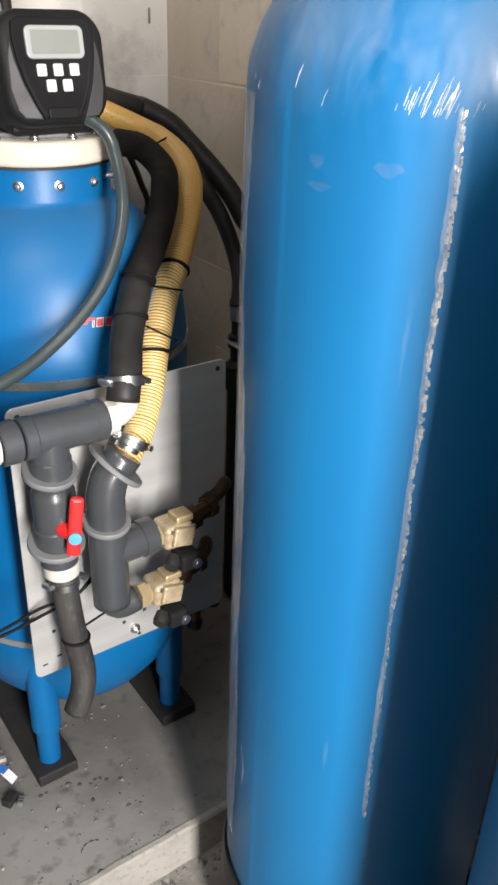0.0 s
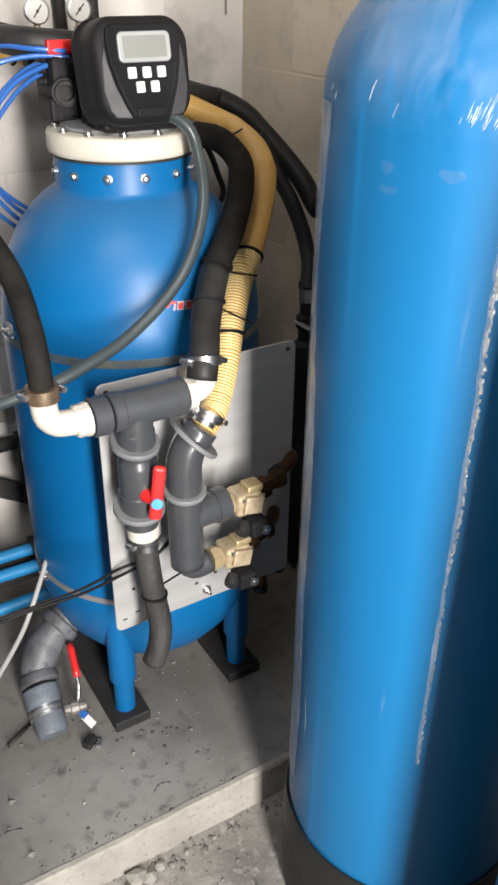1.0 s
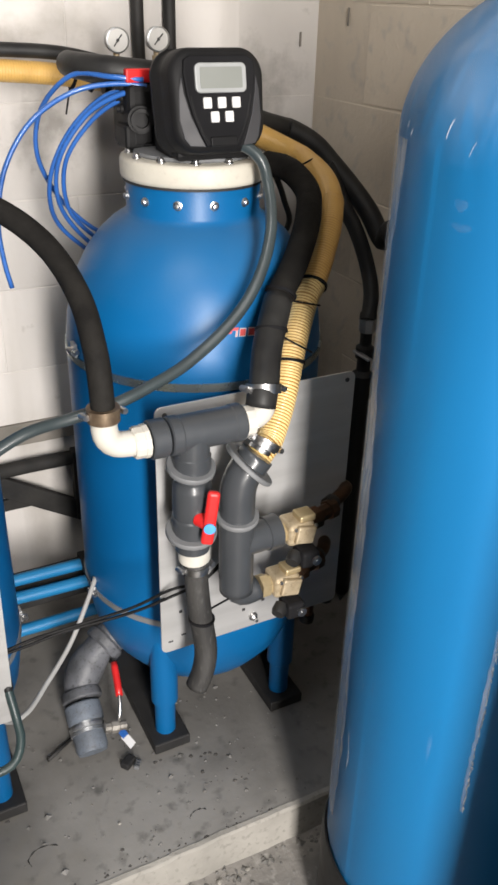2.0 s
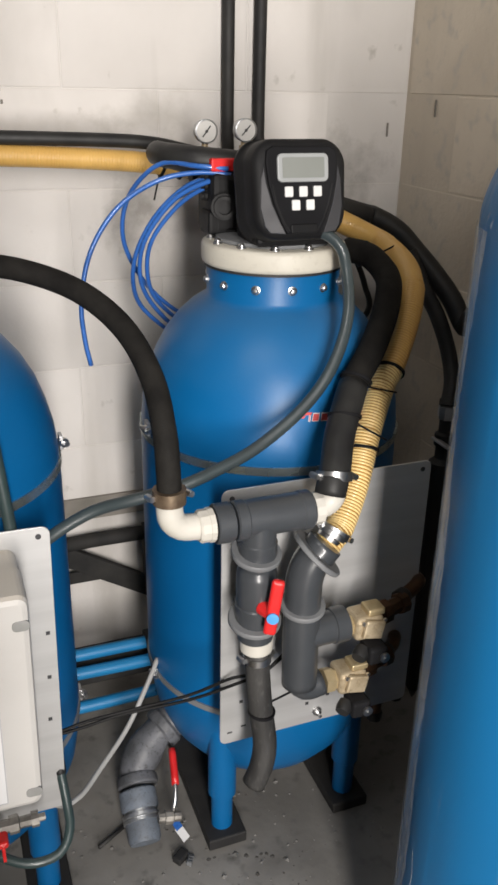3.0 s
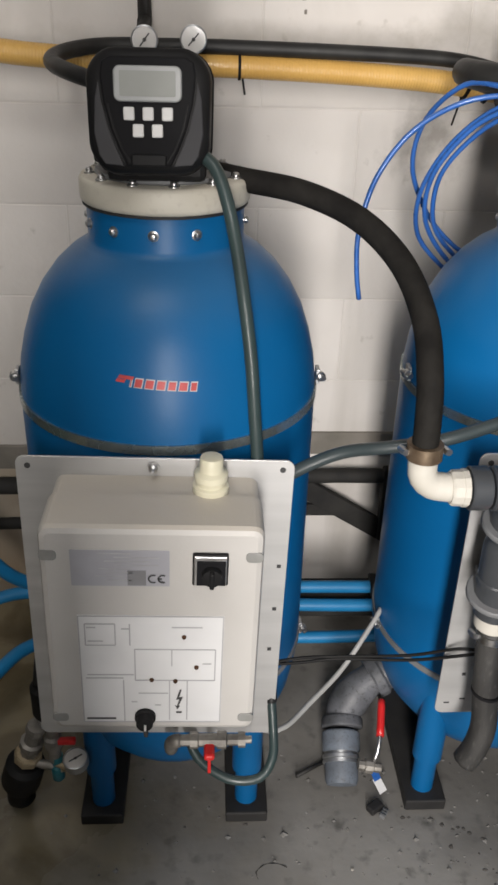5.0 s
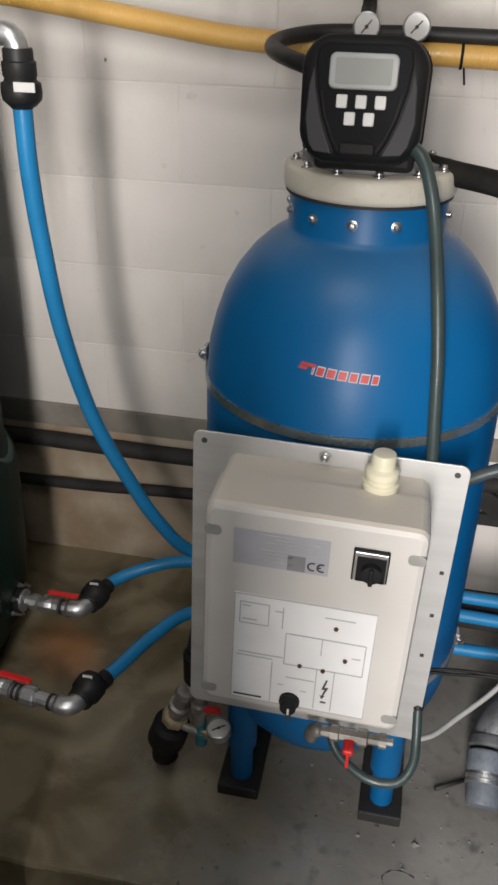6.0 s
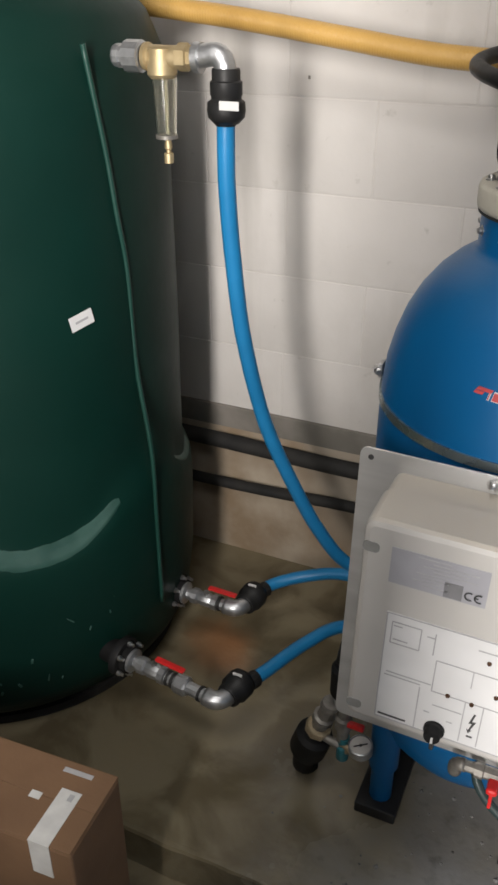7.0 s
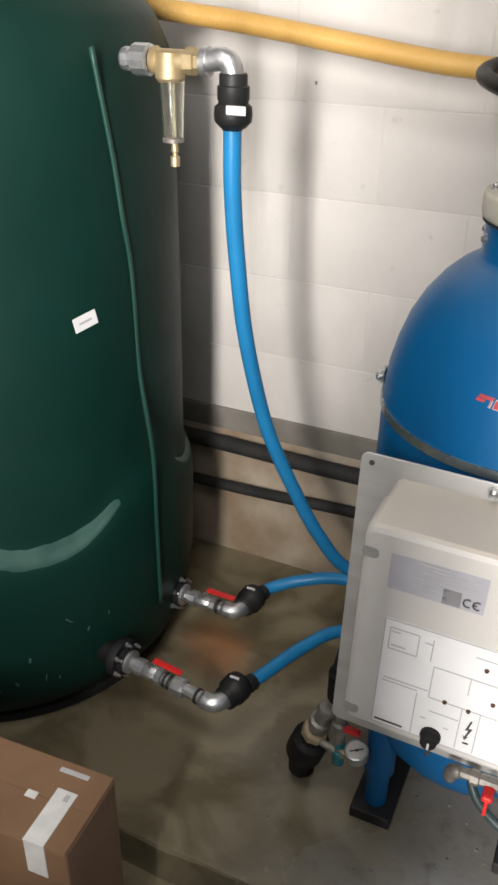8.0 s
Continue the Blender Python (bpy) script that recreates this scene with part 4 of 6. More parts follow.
cpl = thing("hose_coupling", "dull metal coupling on a black pipe", "fitting", (1.448, 1.6, 0.002))
part("nut", lathe([(0.0, 0.76), (0.017, 0.76), (0.019, 0.765), (0.019, 0.79), (0.0, 0.79)], 8), M["galv"], cpl)
part("tail", lathe([(0.0, 0.02), (0.02, 0.06), (0.02, 0.6), (0.026, 0.61), (0.026, 0.66), (0.015, 0.67), (0.015, 0.70), (0.02, 0.70), (0.02, 0.725), (0.013, 0.73), (0.013, 0.762), (0.0, 0.762)], 20), M["boot"], cpl)
part("lever", block((0.012, 0.06, 0.006), (-0.02, -0.02, 0.715), 0.002), M["galv"], cpl)
plain_hose("thin_black_hose", [(1.203, 1.62, 1.122), (1.242, 1.66, 1.09), (1.274, 1.68, 1.038), (1.29, 1.69, 0.98), (1.215, 1.7, 0.9)], 0.006, M["hose_black"], "thin black tube behind the tank", 10)
bundle = thing("insulated_hose", "dull black insulated hose tied to the yellow hose", "hose")
part("hose", tube([(0.971, 1.19, 0.859), (0.976, 1.195, 0.874), (0.987, 1.21, 0.889), (1.012, 1.25, 0.925), (1.061, 1.31, 0.975), (1.108, 1.35, 1.009), (1.149, 1.39, 1.044), (1.181, 1.43, 1.077), (1.211, 1.49, 1.099), (1.213, 1.56, 1.121), (1.193, 1.61, 1.125)], 0.0222, 20), M["hose_dull"], bundle)
part("sleeve", tube([(0.971, 1.19, 0.859), (0.976, 1.195, 0.874), (0.987, 1.21, 0.889), (1.012, 1.25, 0.925), (1.061, 1.31, 0.975)], 0.0232, 20), M["hose_black"], bundle)
clamp_band(bundle, (0.982, 1.203, 0.881), (0.15, 0.35, 0.9), 0.025, 0.014)
cable_tie(bundle, (1.07, 1.318, 0.982), (0.5, 0.4, 0.75), 0.0245, tail=(0.07, 0.0, -0.02))
cable_tie(bundle, (1.029, 1.271, 0.943), (0.25, 0.45, 0.85), 0.0245, tail=(0.065, -0.01, -0.04))
cable_tie(bundle, (1.207, 1.575, 1.122), (-0.7, 0.4, 0.2), 0.0232, tail=(0.11, 0.06, 0.02))
main_hose = thing("black_hose", "black rubber hose arching from one tank to the other", "hose")
part("hose", tube([(0.41, 1.6, 1.165), (0.46, 1.535, 1.162), (0.512, 1.505, 1.157), (0.592, 1.465, 1.149), (0.664, 1.41, 1.126), (0.712, 1.345, 1.086), (0.733, 1.275, 1.034), (0.734, 1.22, 0.976), (0.7335, 1.203, 0.925), (0.7335, 1.2, 0.882)], 0.0168, 20), M["hose_dull"], main_hose)
clamp_band(main_hose, (0.7335, 1.2, 0.891), (0, 0, 1), 0.0212, 0.02, mat="brown_steel", label="brown rusted steel hose clamp")

for pts, r, mat, label in (
    ([(1.03, 1.43, 1.2), (1.063, 1.4, 1.18), (1.074, 1.385, 1.146), (1.06, 1.34, 1.08), (1.024, 1.31, 1.012), (0.972, 1.296, 0.955), (0.895, 1.285, 0.905), (0.826, 1.275, 0.881), (0.77, 1.27, 0.866), (0.708, 1.28, 0.851), (0.647, 1.3, 0.831), (0.585, 1.305, 0.798), (0.545, 1.31, 0.76), (0.53, 1.315, 0.7)], 0.0092, M["tube_green"], "grey-green plastic tube draped round the tank"),
    ([(0.44, 1.42, 1.21), (0.468, 1.398, 1.195), (0.484, 1.382, 1.16), (0.496, 1.364, 1.112), (0.507, 1.325, 1.05), (0.518, 1.297, 0.97), (0.525, 1.286, 0.885), (0.529, 1.284, 0.836), (0.53, 1.285, 0.78), (0.53, 1.29, 0.72)], 0.0088, M["tube_dark"], "dark green plastic tube down the tank"),
):
    tube_thing("plastic_tube", pts, r, 12, mat, label, "tube", M["head_gloss"])

coil = thing("blue_tube_coil", "loose coil of thin bright blue nylon tubes", "tube")
for k, pts in enumerate((
    [(0.95, 1.585, 1.272), (0.90, 1.6, 1.276), (0.853, 1.66, 1.274), (0.808, 1.7, 1.218), (0.80, 1.72, 1.141), (0.84, 1.74, 1.06), (0.9, 1.75, 1.0), (0.96, 1.78, 0.97)],
    [(0.955, 1.585, 1.262), (0.91, 1.6, 1.266), (0.843, 1.62, 1.253), (0.771, 1.62, 1.211), (0.722, 1.62, 1.141), (0.702, 1.62, 1.059), (0.704, 1.62, 0.992), (0.712, 1.62, 0.945)],
    [(0.95, 1.585, 1.252), (0.921, 1.6, 1.251), (0.87, 1.64, 1.216), (0.824, 1.67, 1.14), (0.828, 1.7, 1.057), (0.887, 1.74, 0.978), (0.95, 1.78, 0.94)],
    [(0.955, 1.59, 1.246), (0.925, 1.61, 1.243), (0.88, 1.65, 1.205), (0.838, 1.68, 1.135), (0.845, 1.71, 1.05), (0.9, 1.75, 0.985), (0.95, 1.79, 0.95)],
    [(0.95, 1.59, 1.257), (0.9, 1.63, 1.245), (0.845, 1.66, 1.19), (0.812, 1.69, 1.11), (0.822, 1.72, 1.03), (0.88, 1.75, 0.965), (0.93, 1.79, 0.93)],
)):
    part("tube", tube(pts, 0.0042, 8), M["tube_blue"], coil)


# ---- mounting plates ----
def mounting_plate(name, x0, z0, x1, z1, y, tilt, slots, label):
    """A sheet with rounded corners, drilled holes shown as dark plugs, and fixing bolts."""
    root = thing(name, label, "metal plate", ((x0 + x1) / 2, y, (z0 + z1) / 2), "stainless mounting plates")
    root.rotation_euler = (0, radians(tilt), 0)
    w, h = (x1 - x0) / 2, (z1 - z0) / 2
    part("sheet", outline_slab(rounded(-w, -h, w, h, 0.012, 5), 0.003, 0.0, 0.0006), M["steel"], root)
    for x, z in ((-w + 0.016, h - 0.014), (w - 0.016, h - 0.014)):
        part("hole", lathe([(0.0, 0.0), (0.0042, 0.0), (0.0042, 0.0012), (0.0, 0.0012)], 12, (x, 0.0002, z), Vector((0, -1, 0))), M["ink"], root)
    for x, z, s in slots:
        part("slot", block((0.009 if s else 0.006, 0.001, 0.003 if s else 0.006), (x, -0.0002, z), 0), M["ink"], root)
    return root


plate_a = mounting_plate("mounting_plate", 0.2, 0.322, 0.575, 0.838, 1.271, 1.2, [(0.176, 0.082, 0), (0.174, 0.003, 0), (0.171, -0.076, 0)], "brushed stainless plate carrying the control box")
plate_b = mounting_plate("mounting_plate", 0.836, 0.352, 1.2, 0.842, 1.278, 0.0, [(-0.165, -0.222, 1), (-0.14, -0.214, 1), (-0.145, -0.16, 0), (-0.1, -0.18, 0), (-0.02, -0.2, 0), (0.02, -0.19, 0)], "brushed stainless plate carrying the valves")
for root, x, z in ((plate_a, -0.004, 0.2445), (plate_b, 0.0, -0.222)):
    part("fixing_bolt", lathe([(0.0, 0.0), (0.009, 0.0), (0.009, 0.002), (0.0062, 0.002), (0.0062, 0.007), (0.003, 0.009), (0.003, 0.016), (0.0, 0.016)], 14, (x, -0.001, z), Vector((0, -1, 0))), M["chrome"], root)
for root in (plate_a, plate_b):
    for x in (-0.06, 0.06):
        for z in (-0.13, 0.13):
            part("spacer", lathe([(0.0, 0.0), (0.012, 0.0), (0.012, 0.035), (0.0, 0.035)], 12, (x, 0.0025, z), Vector((0, 1, 0))), M["galv"], root)


# ---- the control box ----
def control_box():
    w, h, d = 0.14, 0.171, 0.13
    b = thing("control_box", "light grey plastic control box with rotary switch and printed diagram", "control box", (0.3905, 1.2705, 0.643))
    b.rotation_euler = (0, radians(1.2), 0)
    back = outline_slab(rounded(-w + 0.003, -h + 0.003, w - 0.003, h - 0.003, 0.014), d - 0.08, -(d - 0.08), 0.002)
    part("base", back, M["box"], b)
    lid = part("lid", outline_slab(rounded(-w, -h, w, h, 0.016), 0.0795, -d, 0.009), M["box"], b, "light grey lid with four corner screws")
    F = -d
    for sx in (-1, 1):
        for sz in (-1, 1):
            zs = sz * (h - 0.033) - 0.008
            part("corner_screw", outline_slab(rounded(sx * (w - 0.012) - 0.011, zs - 0.0075, sx * (w - 0.012) + 0.011, zs + 0.0075, 0.006), 0.002, F - 0.0012, 0.0006), M["screw"], lid)
    lab = part("rating_label", outline_slab(rounded(-0.101, 0.084, 0.022, 0.139, 0.001), 0.001, F - 0.0008), M["silver_label"], lid, "silver rating label with fine print")
    for k in range(8):
        z = 0.134 - 0.0058 * k
        x1 = 0.018 - (0.03 if k in (0, 4) else 0.0) - (0.045 if k > 4 else 0)
        part("bar", block((0.5 * (x1 + 0.094), 0.0006, 0.0016), ((x1 - 0.08) / 2 + (0.012 if k % 2 else 0), F - 0.0012, z), 0), M["ink_soft"], lab)
    part("code_field", block((0.023, 0.0006, 0.023), (-0.019, F - 0.0012, 0.097), 0), M["smudge"], lab)
    # the letters C E as open arcs
    for cx, bar in ((0.0015, False), (0.0135, True)):
        bm = bmesh.new()
        n = 10
        for k in range(n):
            a0, a1 = radians(60 + 240 * k / n), radians(60 + 240 * (k + 1) / n)
            q = [bm.verts.new((cx + r * math.cos(a), F - 0.0022, 0.0965 + r * math.sin(a))) for r, a in ((0.0046, a0), (0.0046, a1), (0.0068, a1), (0.0068, a0))]
            bm.faces.new(q)
        if bar:
            block((0.005, 0.0004, 0.0018), (cx - 0.0035, F - 0.0022, 0.0965), 0, bm=bm)
        part("letter_e" if bar else "letter_c", bm, M["ink"], lab)
    sw = part("rotary_switch", block((0.045, 0.006, 0.048), (0.073, F - 0.003, 0.1135), 0.002), M["head"], lid, "black square rotary switch")
    part("frame", block((0.041, 0.003, 0.044), (0.073, F - 0.0065, 0.1135), 0.001), M["chrome"], sw)
    part("switch_face", block((0.036, 0.003, 0.037), (0.074, F - 0.0085, 0.111), 0.001), M["head_gloss"], sw)
    part("knob", lathe([(0.0, 0.0), (0.013, 0.0), (0.0125, 0.01), (0.0, 0.012)], 28, (0.075, F - 0.009, 0.11), Vector((0, -1, 0))), M["head"], sw)
    part("grip", block((0.006, 0.008, 0.024), (0.075, F - 0.022, 0.11), 0.002), M["head"], sw)
    part("pointer", block((0.002, 0.0006, 0.006), (0.069, F - 0.0085, 0.0945), 0), M["key"], sw)
    dg = part("diagram_sheet", outline_slab(rounded(-0.097, -0.155, 0.093, 0.036, 0.001), 0.001, F - 0.0008), M["paper"], lid, "white printed diagram sheet")

    def line(x0, z0, x1, z1, t=0.0016, mat="ink_soft"):
        part("bar", block((max(abs(x1 - x0), t), 0.0005, max(abs(z1 - z0), t)), ((x0 + x1) / 2, F - 0.0012, (z0 + z1) / 2), 0), M[mat], dg)

    for x0, z0, x1, z1 in ((-0.096, -0.154, -0.096, 0.035), (0.092, -0.154, 0.092, 0.035), (-0.096, 0.035, 0.092, 0.035), (-0.096, -0.154, 0.092, -0.154),
                           (-0.088, 0.022, -0.049, 0.022), (-0.088, -0.014, -0.049, -0.014), (-0.088, -0.014, -0.088, 0.022), (-0.049, -0.014, -0.049, 0.022),
                           (-0.088, -0.066, -0.026, -0.066), (-0.024, -0.021, 0.083, -0.021), (-0.024, -0.021, -0.024, -0.076), (0.083, -0.021, 0.083, -0.076), (-0.024, -0.076, 0.083, -0.076),
                           (-0.04, -0.076, -0.04, -0.152), (-0.09, -0.072, -0.04, -0.072), (0.022, -0.076, 0.022, -0.15), (0.046, -0.076, 0.046, -0.15), (-0.02, -0.1, 0.02, -0.1), (-0.03, 0.022, -0.03, -0.014), (0.025, -0.021, 0.025, -0.05)):
        line(x0, z0, x1, z1)
    line(-0.092, -0.149, -0.052, -0.146, 0.0022, "ink")
    for x, z, w2 in ((-0.08, 0.016, 0.012), (-0.075, -0.007, 0.02), (-0.036, 0.014, 0.01), (0.045, 0.017, 0.04), (0.072, -0.046, 0.012), (0.006, -0.122, 0.008), (-0.026, -0.116, 0.008)):
        line(x - w2 / 2, z, x + w2 / 2, z, 0.0018)
    for x, z in ((0.041, 0.001), (0.058, -0.052), (-0.002, -0.075), (0.03, -0.077)):
        part("lamp", lathe([(0.0, 0.0), (0.0033, 0.0), (0.0028, 0.0022), (0.0, 0.003)], 12, (x, F - 0.001, z), Vector((0, -1, 0))), M["copper"], dg)
    bolt = outline_slab([(0.036, -0.093), (0.031, -0.112), (0.0355, -0.111), (0.032, -0.124), (0.0295, -0.122), (0.0325, -0.13), (0.0365, -0.1235), (0.0345, -0.1235), (0.0405, -0.1065), (0.0352, -0.1075), (0.0385, -0.093)], 0.0005, F - 0.0014)
    part("warning_flash", bolt, M["ink"], dg, "black lightning flash")
    line(0.031, -0.137, 0.039, -0.134, 0.003, "ink")
    kn = part("selector_knob", lathe([(0.0, 0.0), (0.0145, 0.0), (0.0145, 0.005), (0.012, 0.006), (0.0115, 0.017), (0.010, 0.019), (0.0, 0.019)], 30, (-0.0115, F - 0.001, -0.143), Vector((0, -1, 0))), M["head"], lid, "black selector knob")
    part("pointer", block((0.003, 0.001, 0.011), (-0.0105, F - 0.0205, -0.146), 0), M["key"], kn)
    part("stem", block((0.006, 0.012, 0.018), (-0.0105, F - 0.008, -0.163), 0.002), M["ink"], kn)
    g = part("cable_gland", lathe([(0.0, 0.0), (0.023, 0.0), (0.024, 0.002), (0.024, 0.012), (0.02, 0.014), (0.0205, 0.02), (0.022, 0.022), (0.022, 0.03), (0.016, 0.034), (0.0155, 0.036), (0.0155, 0.05), (0.0142, 0.053), (0.008, 0.054), (0.0, 0.054)], 32, (0.072, -0.036, h - 0.004)), M["ivory"], b, "ivory plastic cable gland on top")
    return b


control_box()


# ---- grey pipework on the second tank ----
Y = 1.2
pipework = thing("pipework", "grey plastic pipework with a red-handled ball valve", "pipework", (0.9, Y, 0.35))
pw = lambda x, z, y=Y: Vector((x - 0.9, y - Y, z - 0.35))
X, Z, NY = Vector((1, 0, 0)), Vector((0, 0, 1)), Vector((0, -1, 0))
tee = part("tee", lathe([(0.0, 0.0), (0.027, 0.0), (0.0292, 0.002), (0.0292, 0.016), (0.0278, 0.018), (0.0278, 0.1), (0.0292, 0.102), (0.0292, 0.116), (0.027, 0.119), (0.0, 0.119)], 40, pw(0.826, 0.835), X), M["pvc"], pipework)
part("branch", lathe([(0.0, 0.0), (0.027, 0.0), (0.027, 0.036), (0.0288, 0.038), (0.0288, 0.055), (0.0, 0.055)], 36, pw(0.864, 0.835), -Z), M["pvc"], tee)
part("union_nut", lathe([(0.0, 0.0), (0.0275, 0.0), (0.029, 0.002), (0.029, 0.0235), (0.0262, 0.0245), (0.0262, 0.0265), (0.0, 0.0265)], 36, pw(0.7965, 0.8355), X), M["pvc"], pipework)
wl = part("white_union", lathe([(0.0, 0.0), (0.0215, 0.0), (0.0238, 0.003), (0.0238, 0.014), (0.025, 0.015), (0.025, 0.022), (0.0, 0.022)], 12, pw(0.7725, 0.836), X, sharp=0.3), M["white_pp"], pipework, "white plastic union")
part("elbow", tube([pw(0.7335, 0.895), pw(0.7335, 0.868), pw(0.737, 0.852), pw(0.75, 0.84), pw(0.775, 0.836)], 0.0188, 22, 0.006), M["white_pp"], wl)
wr = part("white_elbow", tube([pw(0.935, 0.835), pw(0.96, 0.8365), pw(0.973, 0.841), pw(0.98, 0.849), pw(0.982, 0.862)], 0.0188, 22, 0.006), M["white_pp"], pipework, "white plastic elbow")
part("collar", lathe([(0.0, 0.0), (0.0245, 0.0), (0.0245, 0.016), (0.0, 0.016)], 12, pw(0.9445, 0.835), X, sharp=0.3), M["white_pp"], wr)
# ball valve below the tee
valve = part("ball_valve", lathe([(0.0, 0.0), (0.029, 0.0), (0.029, 0.012), (0.0255, 0.014), (0.0255, 0.03), (0.0295, 0.036), (0.0305, 0.044), (0.0305, 0.085), (0.0295, 0.092), (0.032, 0.094), (0.032, 0.122), (0.03, 0.126), (0.027, 0.13), (0.027, 0.155), (0.0, 0.155)], 36, pw(0.864, 0.784), -Z, sharp=0.5), M["pvc"], pipework)
part("white_union", lathe([(0.0, 0.0), (0.0255, 0.0), (0.0262, 0.004), (0.0255, 0.022), (0.022, 0.026), (0.0, 0.026)], 26, pw(0.866, 0.630), -Z), M["white_pp"], valve, "white plastic union")
part("stem", lathe([(0.0, 0.0), (0.0115, 0.0), (0.0095, 0.022), (0.0, 0.022)], 18, pw(0.863, 0.7, 1.172), Vector((0.25, -0.95, 0))), M["red"], valve)
hz = Matrix.Rotation(radians(8), 3, "Y") @ Matrix.Rotation(radians(-24), 3, "Z")
handle = part("handle", block((0.019, 0.012, 0.09), pw(0.8705, 0.714, 1.148), 0.005, 3, turn=hz), M["red"], valve, "red plastic valve handle")
part("hub", lathe([(0.0, 0.0), (0.0088, 0.0), (0.0088, 0.0025), (0.0, 0.0035)], 20, pw(0.8665, 0.7, 1.1415), Vector((-0.41, -0.91, 0.05))), M["hub_blue"], handle, "blue handle hub")


def pipe_clip(centre, axis, r):
    """A grey moulded clip: a ring with two ears, standing off the plate."""
    c, ax = Vector(centre), Vector(axis).normalized()
    bm = lathe([(r, -0.0045), (r + 0.0035, -0.0045), (r + 0.0045, -0.003), (r + 0.0045, 0.003), (r + 0.0035, 0.0045), (r, 0.0045)], 36, c, ax)
    return part("pipe_clip", bm, M["pvc_light"], pipework, "light grey moulded pipe clip")


pipe_clip(pw(0.862, 0.777), (0.05, -0.25, 1), 0.033)
pipe_clip(pw(0.862, 0.662), (0.0, -0.2, 1), 0.036)
pipe_clip(pw(0.941, 0.668), (0.0, -0.2, 1), 0.031)
part("loose_flange", lathe([(0.028, -0.004), (0.045, -0.004), (0.0465, -0.0025), (0.0465, 0.0025), (0.045, 0.004), (0.028, 0.004)], 36, pw(0.96, 0.757), Vector((0.66, -0.12, 0.7))), M["pvc_light"], pipework, "light grey loose flange")
for zc in (0.77, 0.65):
    part("clip_foot", block((0.03, 0.05, 0.016), pw(0.87, zc, 1.25), 0.003), M["pvc_light"], pipework)
dn = part("down_pipe", tube([pw(0.974, 0.772), pw(0.964, 0.76), pw(0.95, 0.742), pw(0.9425, 0.718), pw(0.941, 0.69), pw(0.941, 0.6), pw(0.942, 0.52)], 0.0285, 32, 0.01), M["pvc"], pipework)
part("branch", lathe([(0.0, 0.0), (0.0265, 0.0), (0.0265, 0.05), (0.029, 0.051), (0.029, 0.074), (0.0, 0.074)], 32, pw(0.943, 0.615), Vector((1, 0.05, 0))), M["pvc"], dn)
part("foot_elbow", tube([pw(0.942, 0.53), pw(0.947, 0.514), pw(0.96, 0.508), pw(0.982, 0.511)], 0.022, 24, 0.006), M["pvc"], dn)
part("hose_tail", lathe([(0.0, -0.006), (0.019, -0.006), (0.019, 0.0), (0.024, 0.002), (0.024, 0.01), (0.019, 0.012), (0.0, 0.012)], 20, pw(0.99, 0.771, 1.218), Vector((0.6, 0.1, 0.75))), M["chrome"], pipework)
clamp_band(pipework, pw(0.998, 0.776, 1.224), (0.6, 0.15, 0.8), 0.0255, 0.012)
part("drop_hose", tube([pw(0.867, 0.606, 1.198), pw(0.868, 0.56, 1.195), pw(0.872, 0.5, 1.19), pw(0.879, 0.44, 1.186), pw(0.878, 0.41, 1.182), pw(0.872, 0.382, 1.18), pw(0.865, 0.363, 1.18), pw(0.86, 0.352, 1.18)], 0.0195, 20, 0.012, inner=0.7), M["hose_worn"], pipework, "short black rubber drain hose")
clamp_band(pipework, pw(0.8675, 0.592, 1.1975), (0.02, 0, 1), 0.02, 0.012)
cable_tie(pipework, pw(0.874, 0.49, 1.189), (0.1, 0, 1), 0.0205, tail=(0.05, -0.005, 0.02))


def solenoid_valve(at, group="brass solenoid valves"):
    """A brass solenoid valve with its black coil, screw and copper tail."""
    v = thing("solenoid_valve", "brass solenoid valve with a black coil", "valve", at, group)
    part("body", block((0.05, 0.046, 0.042), (0, 0, 0), 0.008, 3), M["brass_dull"], v)
    part("hex", lathe([(0.0, -0.045), (0.021, -0.045), (0.021, -0.03), (0.017, -0.028), (0.017, -0.02), (0.0, -0.02)], 6, (0, 0, 0), X, sharp=0.3), M["brass"], v)
    part("bonnet", block((0.036, 0.01, 0.032), (0.004, -0.025, 0.001), 0.003, 2, turn=Matrix.Rotation(radians(12), 3, "Y")), M["brass_dull"], v)
    part("web", block((0.03, 0.03, 0.012), (0.012, -0.004, 0.026), 0.003), M["brass"], v)
    for dx in (-0.014, 0.024):
        part("screw", lathe([(0.0, 0.0), (0.0032, 0.0), (0.0032, 0.003), (0.0, 0.003)], 8, (dx, -0.0235, 0.014), NY), M["chrome"], v)
    coil_b = part("coil", block((0.034, 0.04, 0.032), (0.004, -0.03, -0.035), 0.006), M["head_gloss"], v, "black solenoid coil")
    part("cap", lathe([(0.0, 0.0), (0.012, 0.0), (0.013, 0.012), (0.011, 0.02), (0.0, 0.02)], 18, (-0.014, -0.028, -0.03), Vector((-0.6, -0.5, -0.3))), M["boot"], coil_b)
    part("coil_screw", lathe([(0.0, 0.0), (0.0085, 0.0), (0.0085, 0.004), (0.003, 0.004), (0.003, 0.006), (0.0, 0.006)], 14, (0.012, -0.051, -0.036), NY), M["chrome"], coil_b)
    out = part("outlet", lathe([(0.0, 0.02), (0.017, 0.02), (0.017, 0.032), (0.02, 0.032), (0.02, 0.05), (0.014, 0.052), (0.014, 0.075), (0.018, 0.075), (0.018, 0.09), (0.0, 0.09)], 8, (0, 0, 0), Vector((1, 0.25, 0.06)), sharp=0.3), M["copper"], v, "copper outlet coloured dark for the shade it sits in")
    return v


